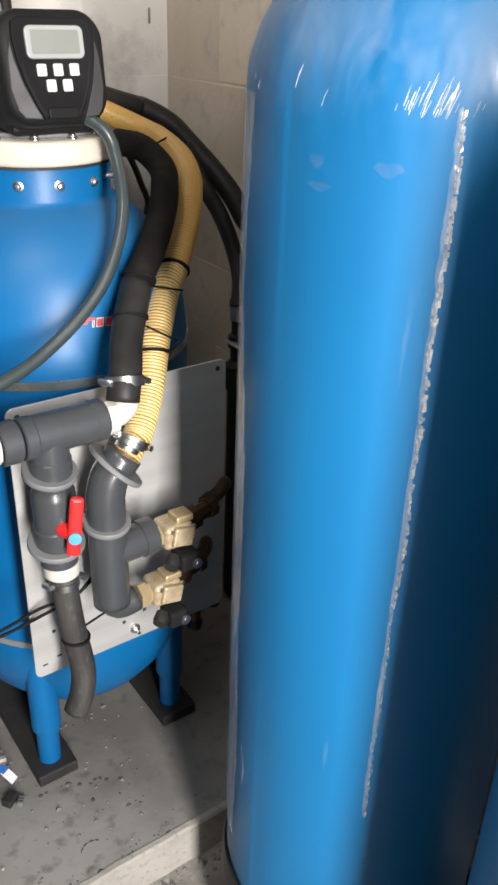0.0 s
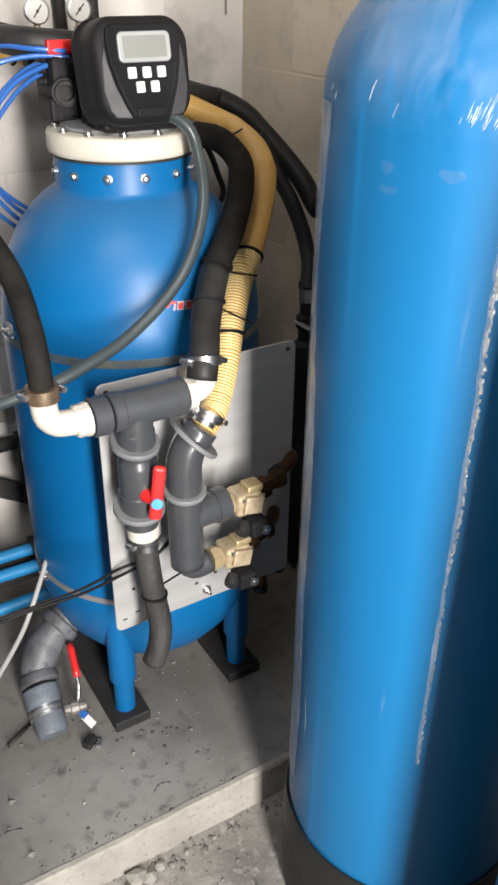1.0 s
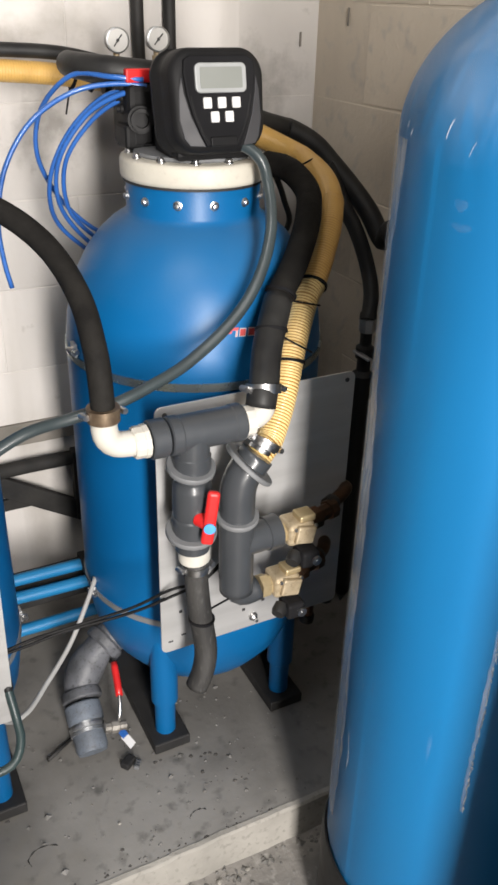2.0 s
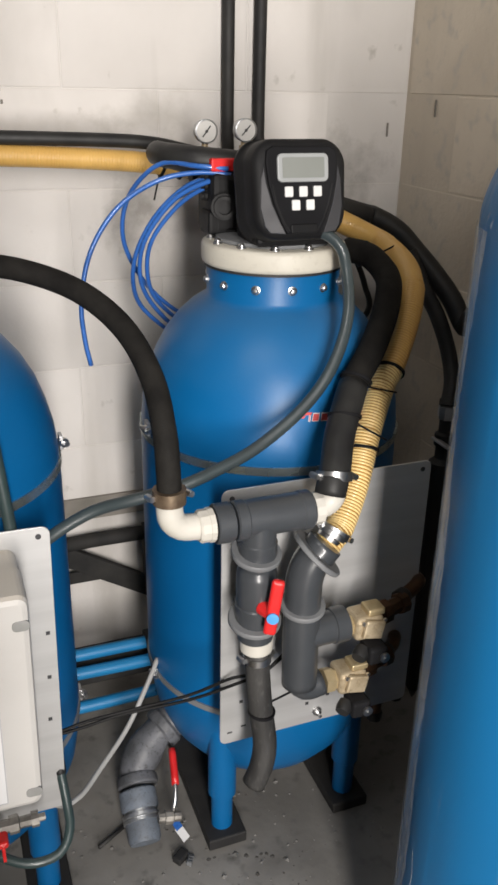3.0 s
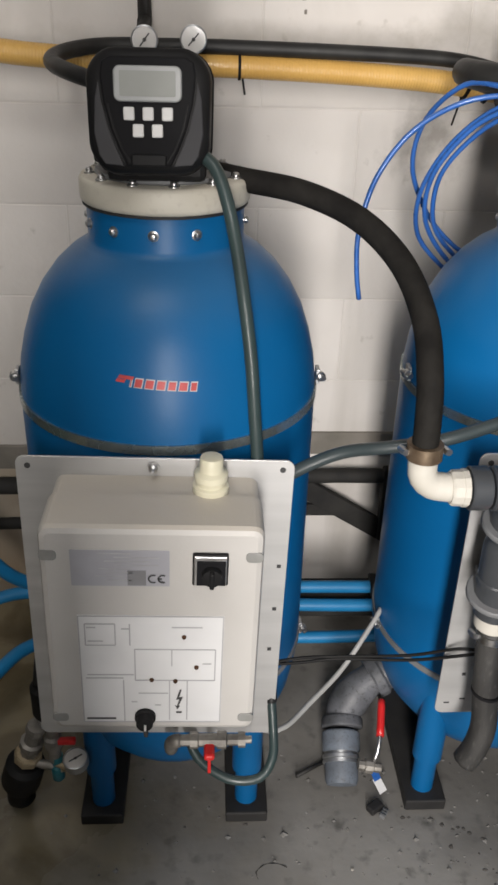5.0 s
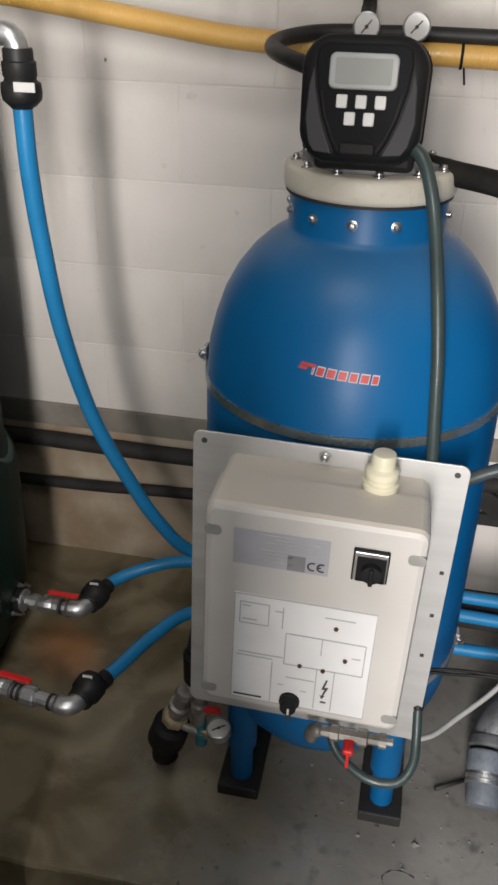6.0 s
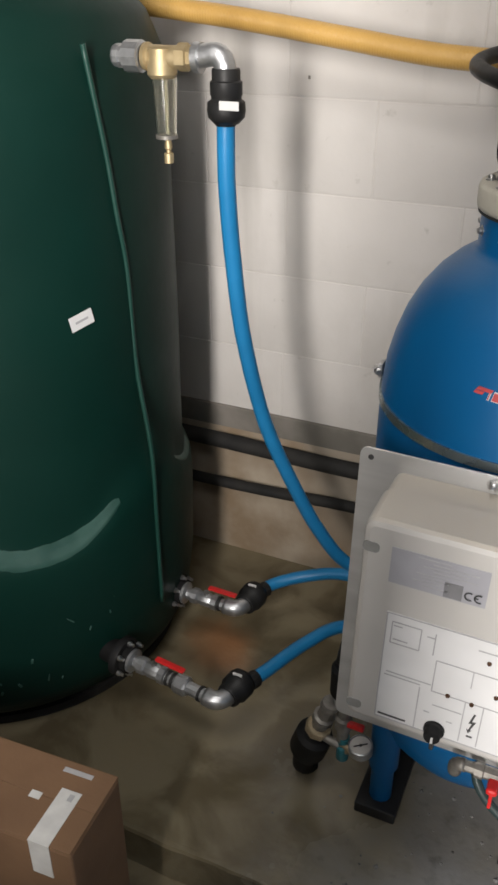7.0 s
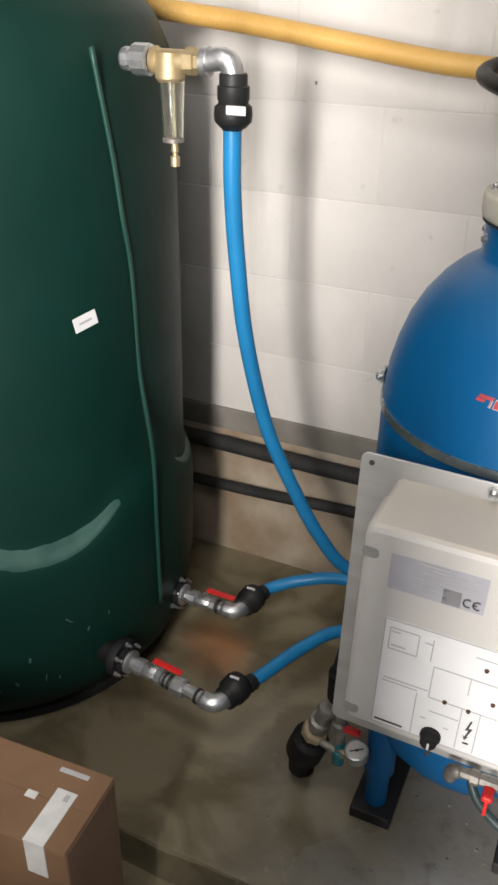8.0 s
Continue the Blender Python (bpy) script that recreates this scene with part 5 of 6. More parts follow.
va = solenoid_valve((1.052, 1.2, 0.612))
copy_thing(va, pose(1.032, 1.203, 0.508))
tube_thing("copper_pipe", [(1.13, 1.225, 0.62), (1.17, 1.245, 0.622), (1.2, 1.275, 0.612), (1.215, 1.32, 0.56), (1.22, 1.34, 0.3)], 0.012, 14, M["copper"], "copper pipe behind the valves, coloured dark for shade", "pipe", M["boot"])
tube_thing("copper_pipe", [(1.11, 1.225, 0.513), (1.14, 1.245, 0.512), (1.165, 1.28, 0.5), (1.18, 1.33, 0.44), (1.185, 1.35, 0.25)], 0.012, 14, M["copper"], "copper pipe behind the valves, coloured dark for shade", "pipe", M["boot"])
wires = thing("valve_cables", "thin black cables strung between the tanks", "cable")
for k, dz in enumerate((0.0, 0.005)):
    part("cable", tube([(0.57, 1.33, 0.412 + dz), (0.62, 1.33, 0.416 + dz * 2), (0.678, 1.33, 0.423 + dz), (0.786, 1.3, 0.447 + dz * 2), (0.85, 1.262, 0.49 + dz * 3), (0.9, 1.25, 0.512), (0.94, 1.262, 0.525 + dz)], 0.0027, 8), M["ink_black"], wires)
solo("grey_cable", tube([(0.79, 1.52, 0.37), (0.77, 1.5, 0.346), (0.712, 1.45, 0.284), (0.649, 1.4, 0.25), (0.6, 1.35, 0.245), (0.56, 1.33, 0.26), (0.54, 1.32, 0.33)], 0.0048, 10), M["wire_grey"], "pale grey cable sagging between the tanks", "cable")
tube_thing("plastic_tube", [(0.43, 1.25, 0.34), (0.448, 1.225, 0.312), (0.495, 1.2, 0.295), (0.544, 1.2, 0.296), (0.566, 1.22, 0.318), (0.568, 1.25, 0.345), (0.564, 1.285, 0.4)], 0.0075, 12, M["tube_dark"], "dark green tube looped under the control box", "tube", M["boot"])
bleed = thing("bleed_valve", "small zinc valve with a red tap under the control box", "valve", (0.465, 1.215, 0.366))
part("body", lathe([(0.0, -0.05), (0.009, -0.05), (0.009, -0.03), (0.013, -0.03), (0.013, -0.018), (0.0105, -0.016), (0.0105, 0.012), (0.014, 0.012), (0.014, 0.026), (0.009, 0.028), (0.009, 0.045), (0.012, 0.045), (0.012, 0.056), (0.006, 0.056), (0.006, 0.066), (0.0, 0.066)], 8, (0, 0, 0), X, sharp=0.3), M["zinc"], bleed)
part("elbow", tube([(-0.045, 0, 0), (-0.055, 0, -0.002), (-0.06, 0.004, -0.012), (-0.06, 0.01, -0.03)], 0.0105, 14, 0.004), M["zinc"], bleed)
part("tap", block((0.017, 0.03, 0.012), (0.0, -0.018, -0.004), 0.004), M["red"], bleed, "red tap handle")
part("tap_stem", block((0.005, 0.008, 0.03), (0.0, -0.03, -0.02), 0.001), M["red"], bleed)

# ---- outlet assembly at the foot of the first tank ----
out = thing("outlet_valve", "dull metal outlet valve with a small gauge on the floor", "valve", (0.158, 1.33, 0))
q0, q1 = Vector((0.012, 0.0, 0.278)), Vector((-0.045, 0.03, 0.085))
lean = q1 - q0
part("body", lathe([(0.0, 0.0), (0.016, 0.0), (0.018, 0.012), (0.015, 0.02), (0.015, 0.045), (0.021, 0.048), (0.021, 0.062), (0.016, 0.066), (0.016, 0.11), (0.0, 0.11)], 10, q0, lean, sharp=0.3), M["zinc"], out)
part("ring", lathe([(0.0, 0.0), (0.023, 0.0), (0.025, 0.004), (0.025, 0.018), (0.022, 0.022), (0.0, 0.022)], 8, q0 + lean.normalized() * 0.082, lean, sharp=0.3), M["brass_dull"], out, "dull brass ring nut")
part("cap", lathe([(0.0, 0.0), (0.026, 0.0), (0.035, 0.008), (0.036, 0.06), (0.032, 0.07), (0.0, 0.072)], 26, q0 + lean.normalized() * 0.112, lean), M["ink_black"], out, "black end cap")
part("foot_pipe", tube([q1 + Vector((0.004, 0, 0.02)), q1 + Vector((-0.01, 0.02, -0.05)), q1 + Vector((-0.005, 0.05, -0.085))], 0.02, 14, 0.02), M["ink_black"], out)
part("socket", lathe([(0.0, 0.306), (0.021, 0.306), (0.025, 0.314), (0.025, 0.37), (0.02, 0.375), (0.0, 0.375)], 24, (0.034, 0.0, 0)), M["ink_black"], out)
part("nut", lathe([(0.0, 0.284), (0.0165, 0.284), (0.0195, 0.288), (0.0195, 0.304), (0.0165, 0.308), (0.0, 0.308)], 6, (0.034, 0.0, 0), sharp=0.3), M["galv"], out)
part("riser", lathe([(0.0, 0.195), (0.011, 0.195), (0.011, 0.225), (0.0155, 0.228), (0.0155, 0.25), (0.0105, 0.254), (0.0105, 0.286), (0.0, 0.286)], 14, (0.037, 0.0, 0)), M["zinc"], out)
part("check_valve", lathe([(0.0, 0.145), (0.008, 0.145), (0.0115, 0.15), (0.0115, 0.178), (0.0085, 0.182), (0.0085, 0.19), (0.0115, 0.193), (0.0115, 0.205), (0.0, 0.205)], 12, (0.039, 0.0, 0)), M["teal"], out, "teal anodised fitting")
part("red_tap", block((0.034, 0.012, 0.011), (0.06, -0.006, 0.246), 0.003), M["red"], out, "red tap handle")
part("feed_pipe", tube([(0.034, 0.0, 0.372), (0.04, 0.04, 0.42), (0.07, 0.12, 0.44), (0.1, 0.2, 0.4)], 0.02, 16), M["hose_black"], out)
part("link", tube([(0.037, -0.002, 0.186), (0.05, -0.006, 0.186), (0.07, -0.008, 0.178)], 0.006, 10), M["brass_dull"], out)
part("side_link", tube([(0.037, 0.0, 0.178), (0.015, 0.003, 0.178), (-0.01, 0.01, 0.18)], 0.008, 10), M["zinc"], out)
gauge((0.231, 1.325, 0.201), 0.0225, (-0.05, -0.12, 1.0), needle=-35, stem=(-0.8, 0.1, -0.5), stem_len=0.02, label="small round pressure gauge lying face up beside the leg")

# ---- drain pipe on the floor between the tanks ----
drain = thing("drain_pipe", "scuffed grey plastic drain pipe with a plug on the floor", "pipe", (0.73, 1.42, 0))
dp = lambda x, y, z: Vector((x - 0.73, y - 1.42, z))
AX = Vector((-0.05, -0.84, -0.53))
part("bend", tube([dp(0.875, 1.562, 0.19), dp(0.835, 1.553, 0.185), dp(0.795, 1.542, 0.168), dp(0.76, 1.53, 0.14), dp(0.739, 1.513, 0.113), dp(0.731, 1.49, 0.092)], lambda q, m: 0.036 + 0.003 * math.sin(m * 55), 28, 0.008), M["pvc_old"], drain)
part("flange", lathe([(0.0, 0.0), (0.047, 0.0), (0.049, 0.004), (0.047, 0.016), (0.0, 0.016)], 28, dp(0.842, 1.556, 0.187), Vector((0.9, 0.2, 0.2))), M["pvc_old"], drain)
part("socket", lathe([(0.0, 0.0), (0.04, 0.0), (0.043, 0.004), (0.043, 0.02), (0.04, 0.024), (0.0, 0.024)], 28, dp(0.815, 1.548, 0.178), Vector((-0.85, -0.25, -0.4))), M["pvc_old"], drain)
part("socket", lathe([(0.0, 0.0), (0.039, 0.0), (0.0415, 0.004), (0.0415, 0.018), (0.039, 0.021), (0.0, 0.021)], 28, dp(0.734, 1.502, 0.102), AX), M["pvc_old"], drain)
part("coupling", lathe([(0.0, 0.0), (0.035, 0.0), (0.0375, 0.003), (0.0375, 0.036), (0.035, 0.04), (0.0, 0.04)], 28, dp(0.7295, 1.48, 0.087), AX), M["pvc_cap"], drain, "pale scuffed pipe coupling")
part("collar", lathe([(0.0, 0.0), (0.033, 0.0), (0.033, 0.006), (0.0365, 0.007), (0.0365, 0.013), (0.034, 0.015), (0.0365, 0.017), (0.0365, 0.022), (0.0, 0.022)], 28, dp(0.727, 1.447, 0.066), AX), M["galv"], drain)
part("plug", lathe([(0.0, 0.0), (0.033, 0.0), (0.0325, 0.032), (0.029, 0.04), (0.0, 0.041)], 28, dp(0.726, 1.4295, 0.0545), AX), M["pvc_cap"], drain, "blue-grey end plug")
bv = part("ball_valve", lathe([(0.0, 0.0), (0.011, 0.0), (0.011, 0.012), (0.014, 0.013), (0.014, 0.028), (0.01, 0.03), (0.01, 0.044), (0.0, 0.044)], 10, dp(0.752, 1.398, 0.088), Vector((1, -0.1, -0.15)), sharp=0.3), M["zinc"], drain)
part("lever", tube([dp(0.781, 1.397, 0.094), dp(0.788, 1.405, 0.112), dp(0.793, 1.418, 0.13), dp(0.797, 1.44, 0.14)], 0.004, 8), M["chrome"], bv)
part("grip", tube([dp(0.795, 1.425, 0.133), dp(0.8, 1.453, 0.148), dp(0.806, 1.488, 0.164)], 0.0075, 10), M["red"], bv, "red lever grip")
part("tag", block((0.018, 0.03, 0.001), dp(0.797, 1.389, 0.04), 0, turn=Matrix.Rotation(radians(35), 3, "Z") @ Matrix.Rotation(radians(40), 3, "X")), M["paper"], bv, "white paper tag")
part("strap", block((0.016, 0.035, 0.001), dp(0.786, 1.403, 0.062), 0, turn=Matrix.Rotation(radians(30), 3, "Z") @ Matrix.Rotation(radians(40), 3, "X")), M["tube_blue"], bv)
plug = thing("dropped_plug", "black plastic plug with a grey clip lying on the slab", "plug", (0.79, 1.36, 0))
part("body", block((0.03, 0.02, 0.015), (-0.004, 0.004, 0.0075), 0.003, turn=Matrix.Rotation(radians(35), 3, "Z")), M["rubber"], plug)
part("clip", block((0.022, 0.011, 0.009), (0.012, -0.008, 0.0045), 0.002, turn=Matrix.Rotation(radians(55), 3, "Z")), M["pvc_light"], plug, "grey ribbed clip")
for k in range(3):
    part("rib", block((0.002, 0.0115, 0.0015), (0.009 + 0.0035 * k, -0.012 + 0.005 * k, 0.0094), 0, turn=Matrix.Rotation(radians(55), 3, "Z")), M["pvc"], plug)
solo("floor_rod", tube([(0.64, 1.44, 0.006), (0.70, 1.475, 0.006)], 0.004, 8, 0.05), M["rubber"], "short black rod lying on the slab", "rod")

# ---- blue water pipes ----
tube_thing("blue_pipe", [(-0.107, 1.5, 1.23), (-0.1075, 1.5, 1.18), (-0.109, 1.505, 1.115), (-0.108, 1.52, 1.007), (-0.102, 1.55, 0.846), (-0.08, 1.6, 0.657), (-0.033, 1.64, 0.505), (0.016, 1.67, 0.388), (0.075, 1.71, 0.29), (0.18, 1.77, 0.235), (0.32, 1.795, 0.216), (0.55, 1.795, 0.206), (0.9, 1.795, 0.202), (1.1, 1.79, 0.2)], 0.0142, 18, M["pipe_blue"], "bright blue plastic water pipe bending down behind the tank", "pipe", M["boot"])
tube_thing("blue_pipe", [(-0.13, 1.70, 0.152), (-0.112, 1.735, 0.155), (-0.048, 1.775, 0.17), (0.043, 1.795, 0.19), (0.2, 1.79, 0.193), (0.4, 1.765, 0.187), (0.7, 1.76, 0.18), (0.9, 1.76, 0.178), (1.1, 1.76, 0.178)], 0.0142, 18, M["pipe_blue"], "bright blue plastic water pipe along the wall foot", "pipe", M["boot"])
tube_thing("blue_pipe", [(-0.035, 1.43, 0.15), (-0.015, 1.475, 0.152), (0.03, 1.58, 0.155), (0.085, 1.665, 0.152), (0.2, 1.74, 0.12), (0.4, 1.755, 0.095), (0.7, 1.755, 0.09), (0.9, 1.755, 0.095), (1.1, 1.76, 0.1)], 0.0142, 18, M["pipe_blue"], "bright blue plastic water pipe along the floor", "pipe", M["boot"])
for x in (0.62, 0.84):
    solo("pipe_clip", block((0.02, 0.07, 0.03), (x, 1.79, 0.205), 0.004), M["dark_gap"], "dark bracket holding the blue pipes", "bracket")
# black block that fills the space between and behind the pipes
solo("dark_duct", block((0.8, 0.06, 0.07), (0.85, 1.83, 0.145), 0.006), M["dark_gap"], "black block filling the space behind the blue pipes", "duct")

# dark pipes and bracket on the wall
for z0, z1, r in ((0.352, 0.347, 0.021), (0.222, 0.240, 0.015)):
    solo("wall_pipe", tube([(-1.6, NORTH - 0.03, z0 + 0.005), (-0.46, NORTH - 0.03, z0), (-0.02, NORTH - 0.03, z1), (0.4, NORTH - 0.03, z1 + 0.01)], r, 16, 0.05), M["dark_gap"], "sooty black pipe along the wall", "pipe")
solo("wall_pipe", tube([(0.3, NORTH - 0.03, 0.36), (0.72, NORTH - 0.03, 0.375), (0.88, NORTH - 0.03, 0.375), (1.5, NORTH - 0.03, 0.37)], 0.018, 16, 0.05), M["dark_gap"], "sooty black pipe along the wall", "pipe")
br = thing("wall_bracket", "black steel bracket with a diagonal brace", "bracket", (0.78, NORTH - 0.02, 0.3))
part("brace", block((0.3, 0.02, 0.05), (0.03, -0.01, -0.03), 0.003, turn=Matrix.Rotation(radians(32), 3, "Y")), M["dark_gap"], br)
part("arm", block((0.16, 0.012, 0.032), (-0.05, -0.01, -0.02), 0.003), M["dark_gap"], br)
# dark block standing in for the second tank's shadow on the wall
part("post", block((0.1, 0.03, 0.2), (0.15, -0.015, 0.0), 0.003), M["dark_gap"], br)

# ---- green storage tank ----
GC = Vector((-0.748, 1.57, 0.0))
GR = 0.447


def green_tank():
    g = thing("storage_tank", "large dark green moulded plastic storage tank", "tank", GC)
    prof = [(0.0, 0.02), (0.36, 0.02), (0.382, 0.028), (0.407, 0.05), (0.427, 0.09), (0.44, 0.2), (0.446, 0.34), (GR, 0.45), (GR, 1.24), (0.44, 1.3), (0.415, 1.36), (0.36, 1.42), (0.3, 1.47), (0.22, 1.5), (0.14, 1.51), (0.0, 1.51)]
    body = bmesh.new()
    seg = 128
    fine = []
    for (r0, z0), (r1, z1) in zip(prof, prof[1:]):
        n = max(1, int(abs(z1 - z0) / 0.01))
        fine += [(r0 + (r1 - r0) * k / n, z0 + (z1 - z0) * k / n) for k in range(n)]
    fine.append(prof[-1])
    rings = []
    for r, z in fine:
        ring = []
        for k in range(seg):
            a = 2 * math.pi * k / seg
            # a shallow moulded panel whose lower edge sweeps up towards the seam
            ad = math.degrees(a) if a < math.pi else math.degrees(a) - 360
            if ad < -17:
                low = 0.445 + 0.000145 * max(0.0, ad + 38) ** 2 + 0.0003 * max(0.0, -42 - ad) ** 2
            elif ad < 8:
                low = 0.51 + 0.03 * math.sin(math.pi * (ad + 17) / 25)
            else:
                low = 0.445 + 0.000145 * max(0.0, 29 - ad) ** 2
            wide = 0.009 if ad < -19 or ad > 10 else 0.02
            step = 0.02 / (1 + math.exp(max(-30.0, min(30.0, -(low - z) / wide)))) if r > 0.3 else 0.0
            ripple = 0.0025 * noise.noise((math.cos(a) * 2, math.sin(a) * 2, z * 3)) if r > 0.3 else 0.0
            ring.append(body.verts.new(((r - 0.011 + step + ripple) * math.cos(a) if r else 0, (r - 0.011 + step + ripple) * math.sin(a) if r else 0, z)))
        rings.append(ring)
    for a, b in zip(rings, rings[1:]):
        for k in range(seg):
            n = (k + 1) % seg
            body.faces.new((a[k], a[n], b[n], b[k])).smooth = True
    bmesh.ops.remove_doubles(body, verts=body.verts, dist=1e-5)
    bmesh.ops.recalc_face_normals(body, faces=body.faces)
    part("body", body, M["green"], g)
    seam = [(0.437 * (1 if z > 0.6 else 1.045) * math.cos(radians(a)), 0.437 * (1 if z > 0.6 else 1.045) * math.sin(radians(a)), z) for a, z in ((-15.0, 1.32), (-12.8, 1.229), (-10.8, 1.145), (-9.2, 1.055), (-7.1, 0.952), (-6.2, 0.764), (-5.7, 0.577), (-5.5, 0.397), (-5.3, 0.198))]
    part("seam", tube(seam, 0.0045, 10, 0.02), M["green_edge"], g, "raised lighter green moulding seam")
    n = Vector((math.cos(radians(-22.1)), math.sin(radians(-22.1)), 0))
    turn = Matrix.Rotation(radians(-22.1), 3, "Z")
    lab = part("maker_label", block((0.0012, 0.047, 0.027), n * 0.4385 + Vector((0, 0, 0.893)), 0.0004, turn=turn @ Matrix.Rotation(radians(12), 3, "X")), M["paper"], g, "small white sticker")
    part("bar", block((0.0006, 0.026, 0.004), n * 0.4393 + Vector((0, 0, 0.893)), 0, turn=turn @ Matrix.Rotation(radians(12), 3, "X")), M["ink_soft"], lab)
    # the ledge under the moulded panel, its caught light put into a pale colour
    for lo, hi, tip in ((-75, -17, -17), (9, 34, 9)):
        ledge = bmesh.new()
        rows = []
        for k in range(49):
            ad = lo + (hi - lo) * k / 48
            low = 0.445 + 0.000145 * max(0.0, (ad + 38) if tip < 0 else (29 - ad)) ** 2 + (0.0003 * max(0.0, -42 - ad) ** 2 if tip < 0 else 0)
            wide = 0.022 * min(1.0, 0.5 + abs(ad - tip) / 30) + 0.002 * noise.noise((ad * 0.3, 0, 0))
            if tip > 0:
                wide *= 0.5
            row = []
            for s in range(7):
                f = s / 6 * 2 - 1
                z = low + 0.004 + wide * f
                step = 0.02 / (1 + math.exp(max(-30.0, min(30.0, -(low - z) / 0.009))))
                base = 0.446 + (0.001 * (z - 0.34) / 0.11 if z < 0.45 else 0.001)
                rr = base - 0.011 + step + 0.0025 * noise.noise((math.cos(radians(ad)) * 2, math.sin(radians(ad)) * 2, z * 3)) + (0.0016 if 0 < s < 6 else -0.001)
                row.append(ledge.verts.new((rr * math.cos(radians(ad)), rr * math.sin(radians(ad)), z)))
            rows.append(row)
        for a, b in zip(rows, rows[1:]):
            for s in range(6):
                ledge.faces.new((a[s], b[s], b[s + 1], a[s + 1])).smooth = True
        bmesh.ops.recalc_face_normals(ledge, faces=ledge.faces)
        part("ledge", ledge, M["green_pale"], g, "moulding ledge coloured pale for the light it catches")
    # small pale specks set into the lower bulge
    rs = random.Random(21)
    for k in range(16):
        a, z = radians(rs.uniform(-62, -22)), rs.uniform(0.12, 0.36)
        rr = 0.4405 + 0.012 + 0.0006 * rs.random() - max(0.0, 0.2 - z) * 0.11
        q = Vector((rr * math.cos(a), rr * math.sin(a), z))
        tilt = Matrix.Rotation(a, 3, "Z") @ Matrix.Rotation(rs.uniform(-0.8, 0.8), 3, "X")
        part("scuff", block((0.004, rs.uniform(0.002, 0.005), rs.uniform(0.006, 0.02)), q - Vector((math.cos(a), math.sin(a), 0)) * 0.0025, 0.0008, 1, turn=tilt), M["green_pale"], g)
    part("plinth", lathe([(0.0, 0.0), (0.4, 0.0), (0.4, 0.021), (0.0, 0.021)], 64), M["dark_gap"], g)
    return g


green_tank()


def flanged_outlet(at, axis, length, elbow_turn, extra):
    """A bolted flange, a red-levered ball valve, an elbow and a black compression coupling."""
    o = thing("outlet_valve", "galvanised ball valve with a red lever on the green tank", "valve", at, "green tank outlets")
    ax = Vector(axis).normalized()
    fl = part("flange", lathe([(0.0, -0.07), (0.026, -0.07), (0.028, -0.032), (0.043, -0.03), (0.043, -0.018), (0.041, -0.014), (0.03, -0.012), (0.03, 0.0), (0.0, 0.0)], 28, (0, 0, 0), ax), M["ink_black"], o)
    q = ax.to_track_quat("Z", "Y").to_matrix()
    for k in range(6):
        a = radians(60 * k + 20)
        part("bolt", lathe([(0.0, 0.0), (0.006, 0.0), (0.006, 0.006), (0.0035, 0.008), (0.0035, 0.014), (0.0, 0.014)], 8, q @ Vector((0.0365 * math.cos(a), 0.0365 * math.sin(a), -0.012)), ax), M["chrome"], fl)
    part("ring_nut", lathe([(0.0, -0.02), (0.027, -0.02), (0.029, -0.017), (0.029, -0.012), (0.026, -0.01), (0.026, 0.006), (0.018, 0.01), (0.0, 0.01)], 16, ax * 0.0, ax, sharp=0.3), M["galv"], o)
    L = length
    body = part("body", lathe([(0.0, 0.0), (0.014, 0.0), (0.014, 0.012), (0.019, 0.014), (0.019, 0.028), (0.015, 0.032), (0.017, 0.042), (0.017, 0.058), (0.015, 0.064), (0.019, 0.067), (0.019, 0.08), (0.014, 0.082), (0.014, L), (0.0, L)], 10, ax * 0.008, ax, sharp=0.35), M["galv"], o)
    for s in ((0.088, 0.1) if extra else (0.085,)) + ((L - 0.018,) if extra else ()):
        part("seal", lathe([(0.0, -0.003), (0.0165, -0.003), (0.0165, 0.003), (0.0, 0.003)], 16, ax * (0.008 + s), ax), M["rubber"], body)
    if extra:
        part("union", lathe([(0.0, 0.0), (0.019, 0.0), (0.021, 0.004), (0.021, 0.026), (0.018, 0.03), (0.0, 0.03)], 12, ax * (0.008 + 0.106), ax, sharp=0.3), M["galv"], body)
    part("stem", lathe([(0.0, 0.0), (0.006, 0.0), (0.006, 0.024), (0.0, 0.024)], 10, ax * 0.058, Z), M["chrome"], body)
    part("lever", block((0.07, 0.013, 0.006), ax * 0.098 + Vector((0, 0.004, 0.034)), 0.002, turn=Matrix.Rotation(math.atan2(ax.y, ax.x), 3, "Z")), M["red"], body, "red lever handle")
    e = ax * (L + 0.008)
    side = Vector(elbow_turn).normalized()
    part("elbow", tube([e - ax * 0.006, e + ax * 0.012, e + ax * 0.024 + side * 0.008, e + ax * 0.03 + side * 0.026], 0.019, 20, 0.005), M["galv"], o)
    c = e + ax * 0.03 + side * 0.02
    part("coupling", lathe([(0.0, 0.0), (0.024, 0.0), (0.026, 0.004), (0.026, 0.018), (0.031, 0.022), (0.032, 0.045), (0.028, 0.056), (0.017, 0.064), (0.0, 0.064)], 28, c, side, sharp=0.9), M["boot"], o, "black compression coupling")
    part("coupling_mark", block((0.02, 0.004, 0.008), c + side * 0.034 + Vector((0.0, 0.0, 0.031)), 0.001), M["key"], o)
    return o


flanged_outlet((-0.292, 1.626, 0.15), (1, -0.02, -0.01), 0.105, (0.15, 1, 0.05), False)
flanged_outlet((-0.286, 1.382, 0.152), (1, -0.12, -0.02), 0.185, (0.22, 1, 0.05), True)


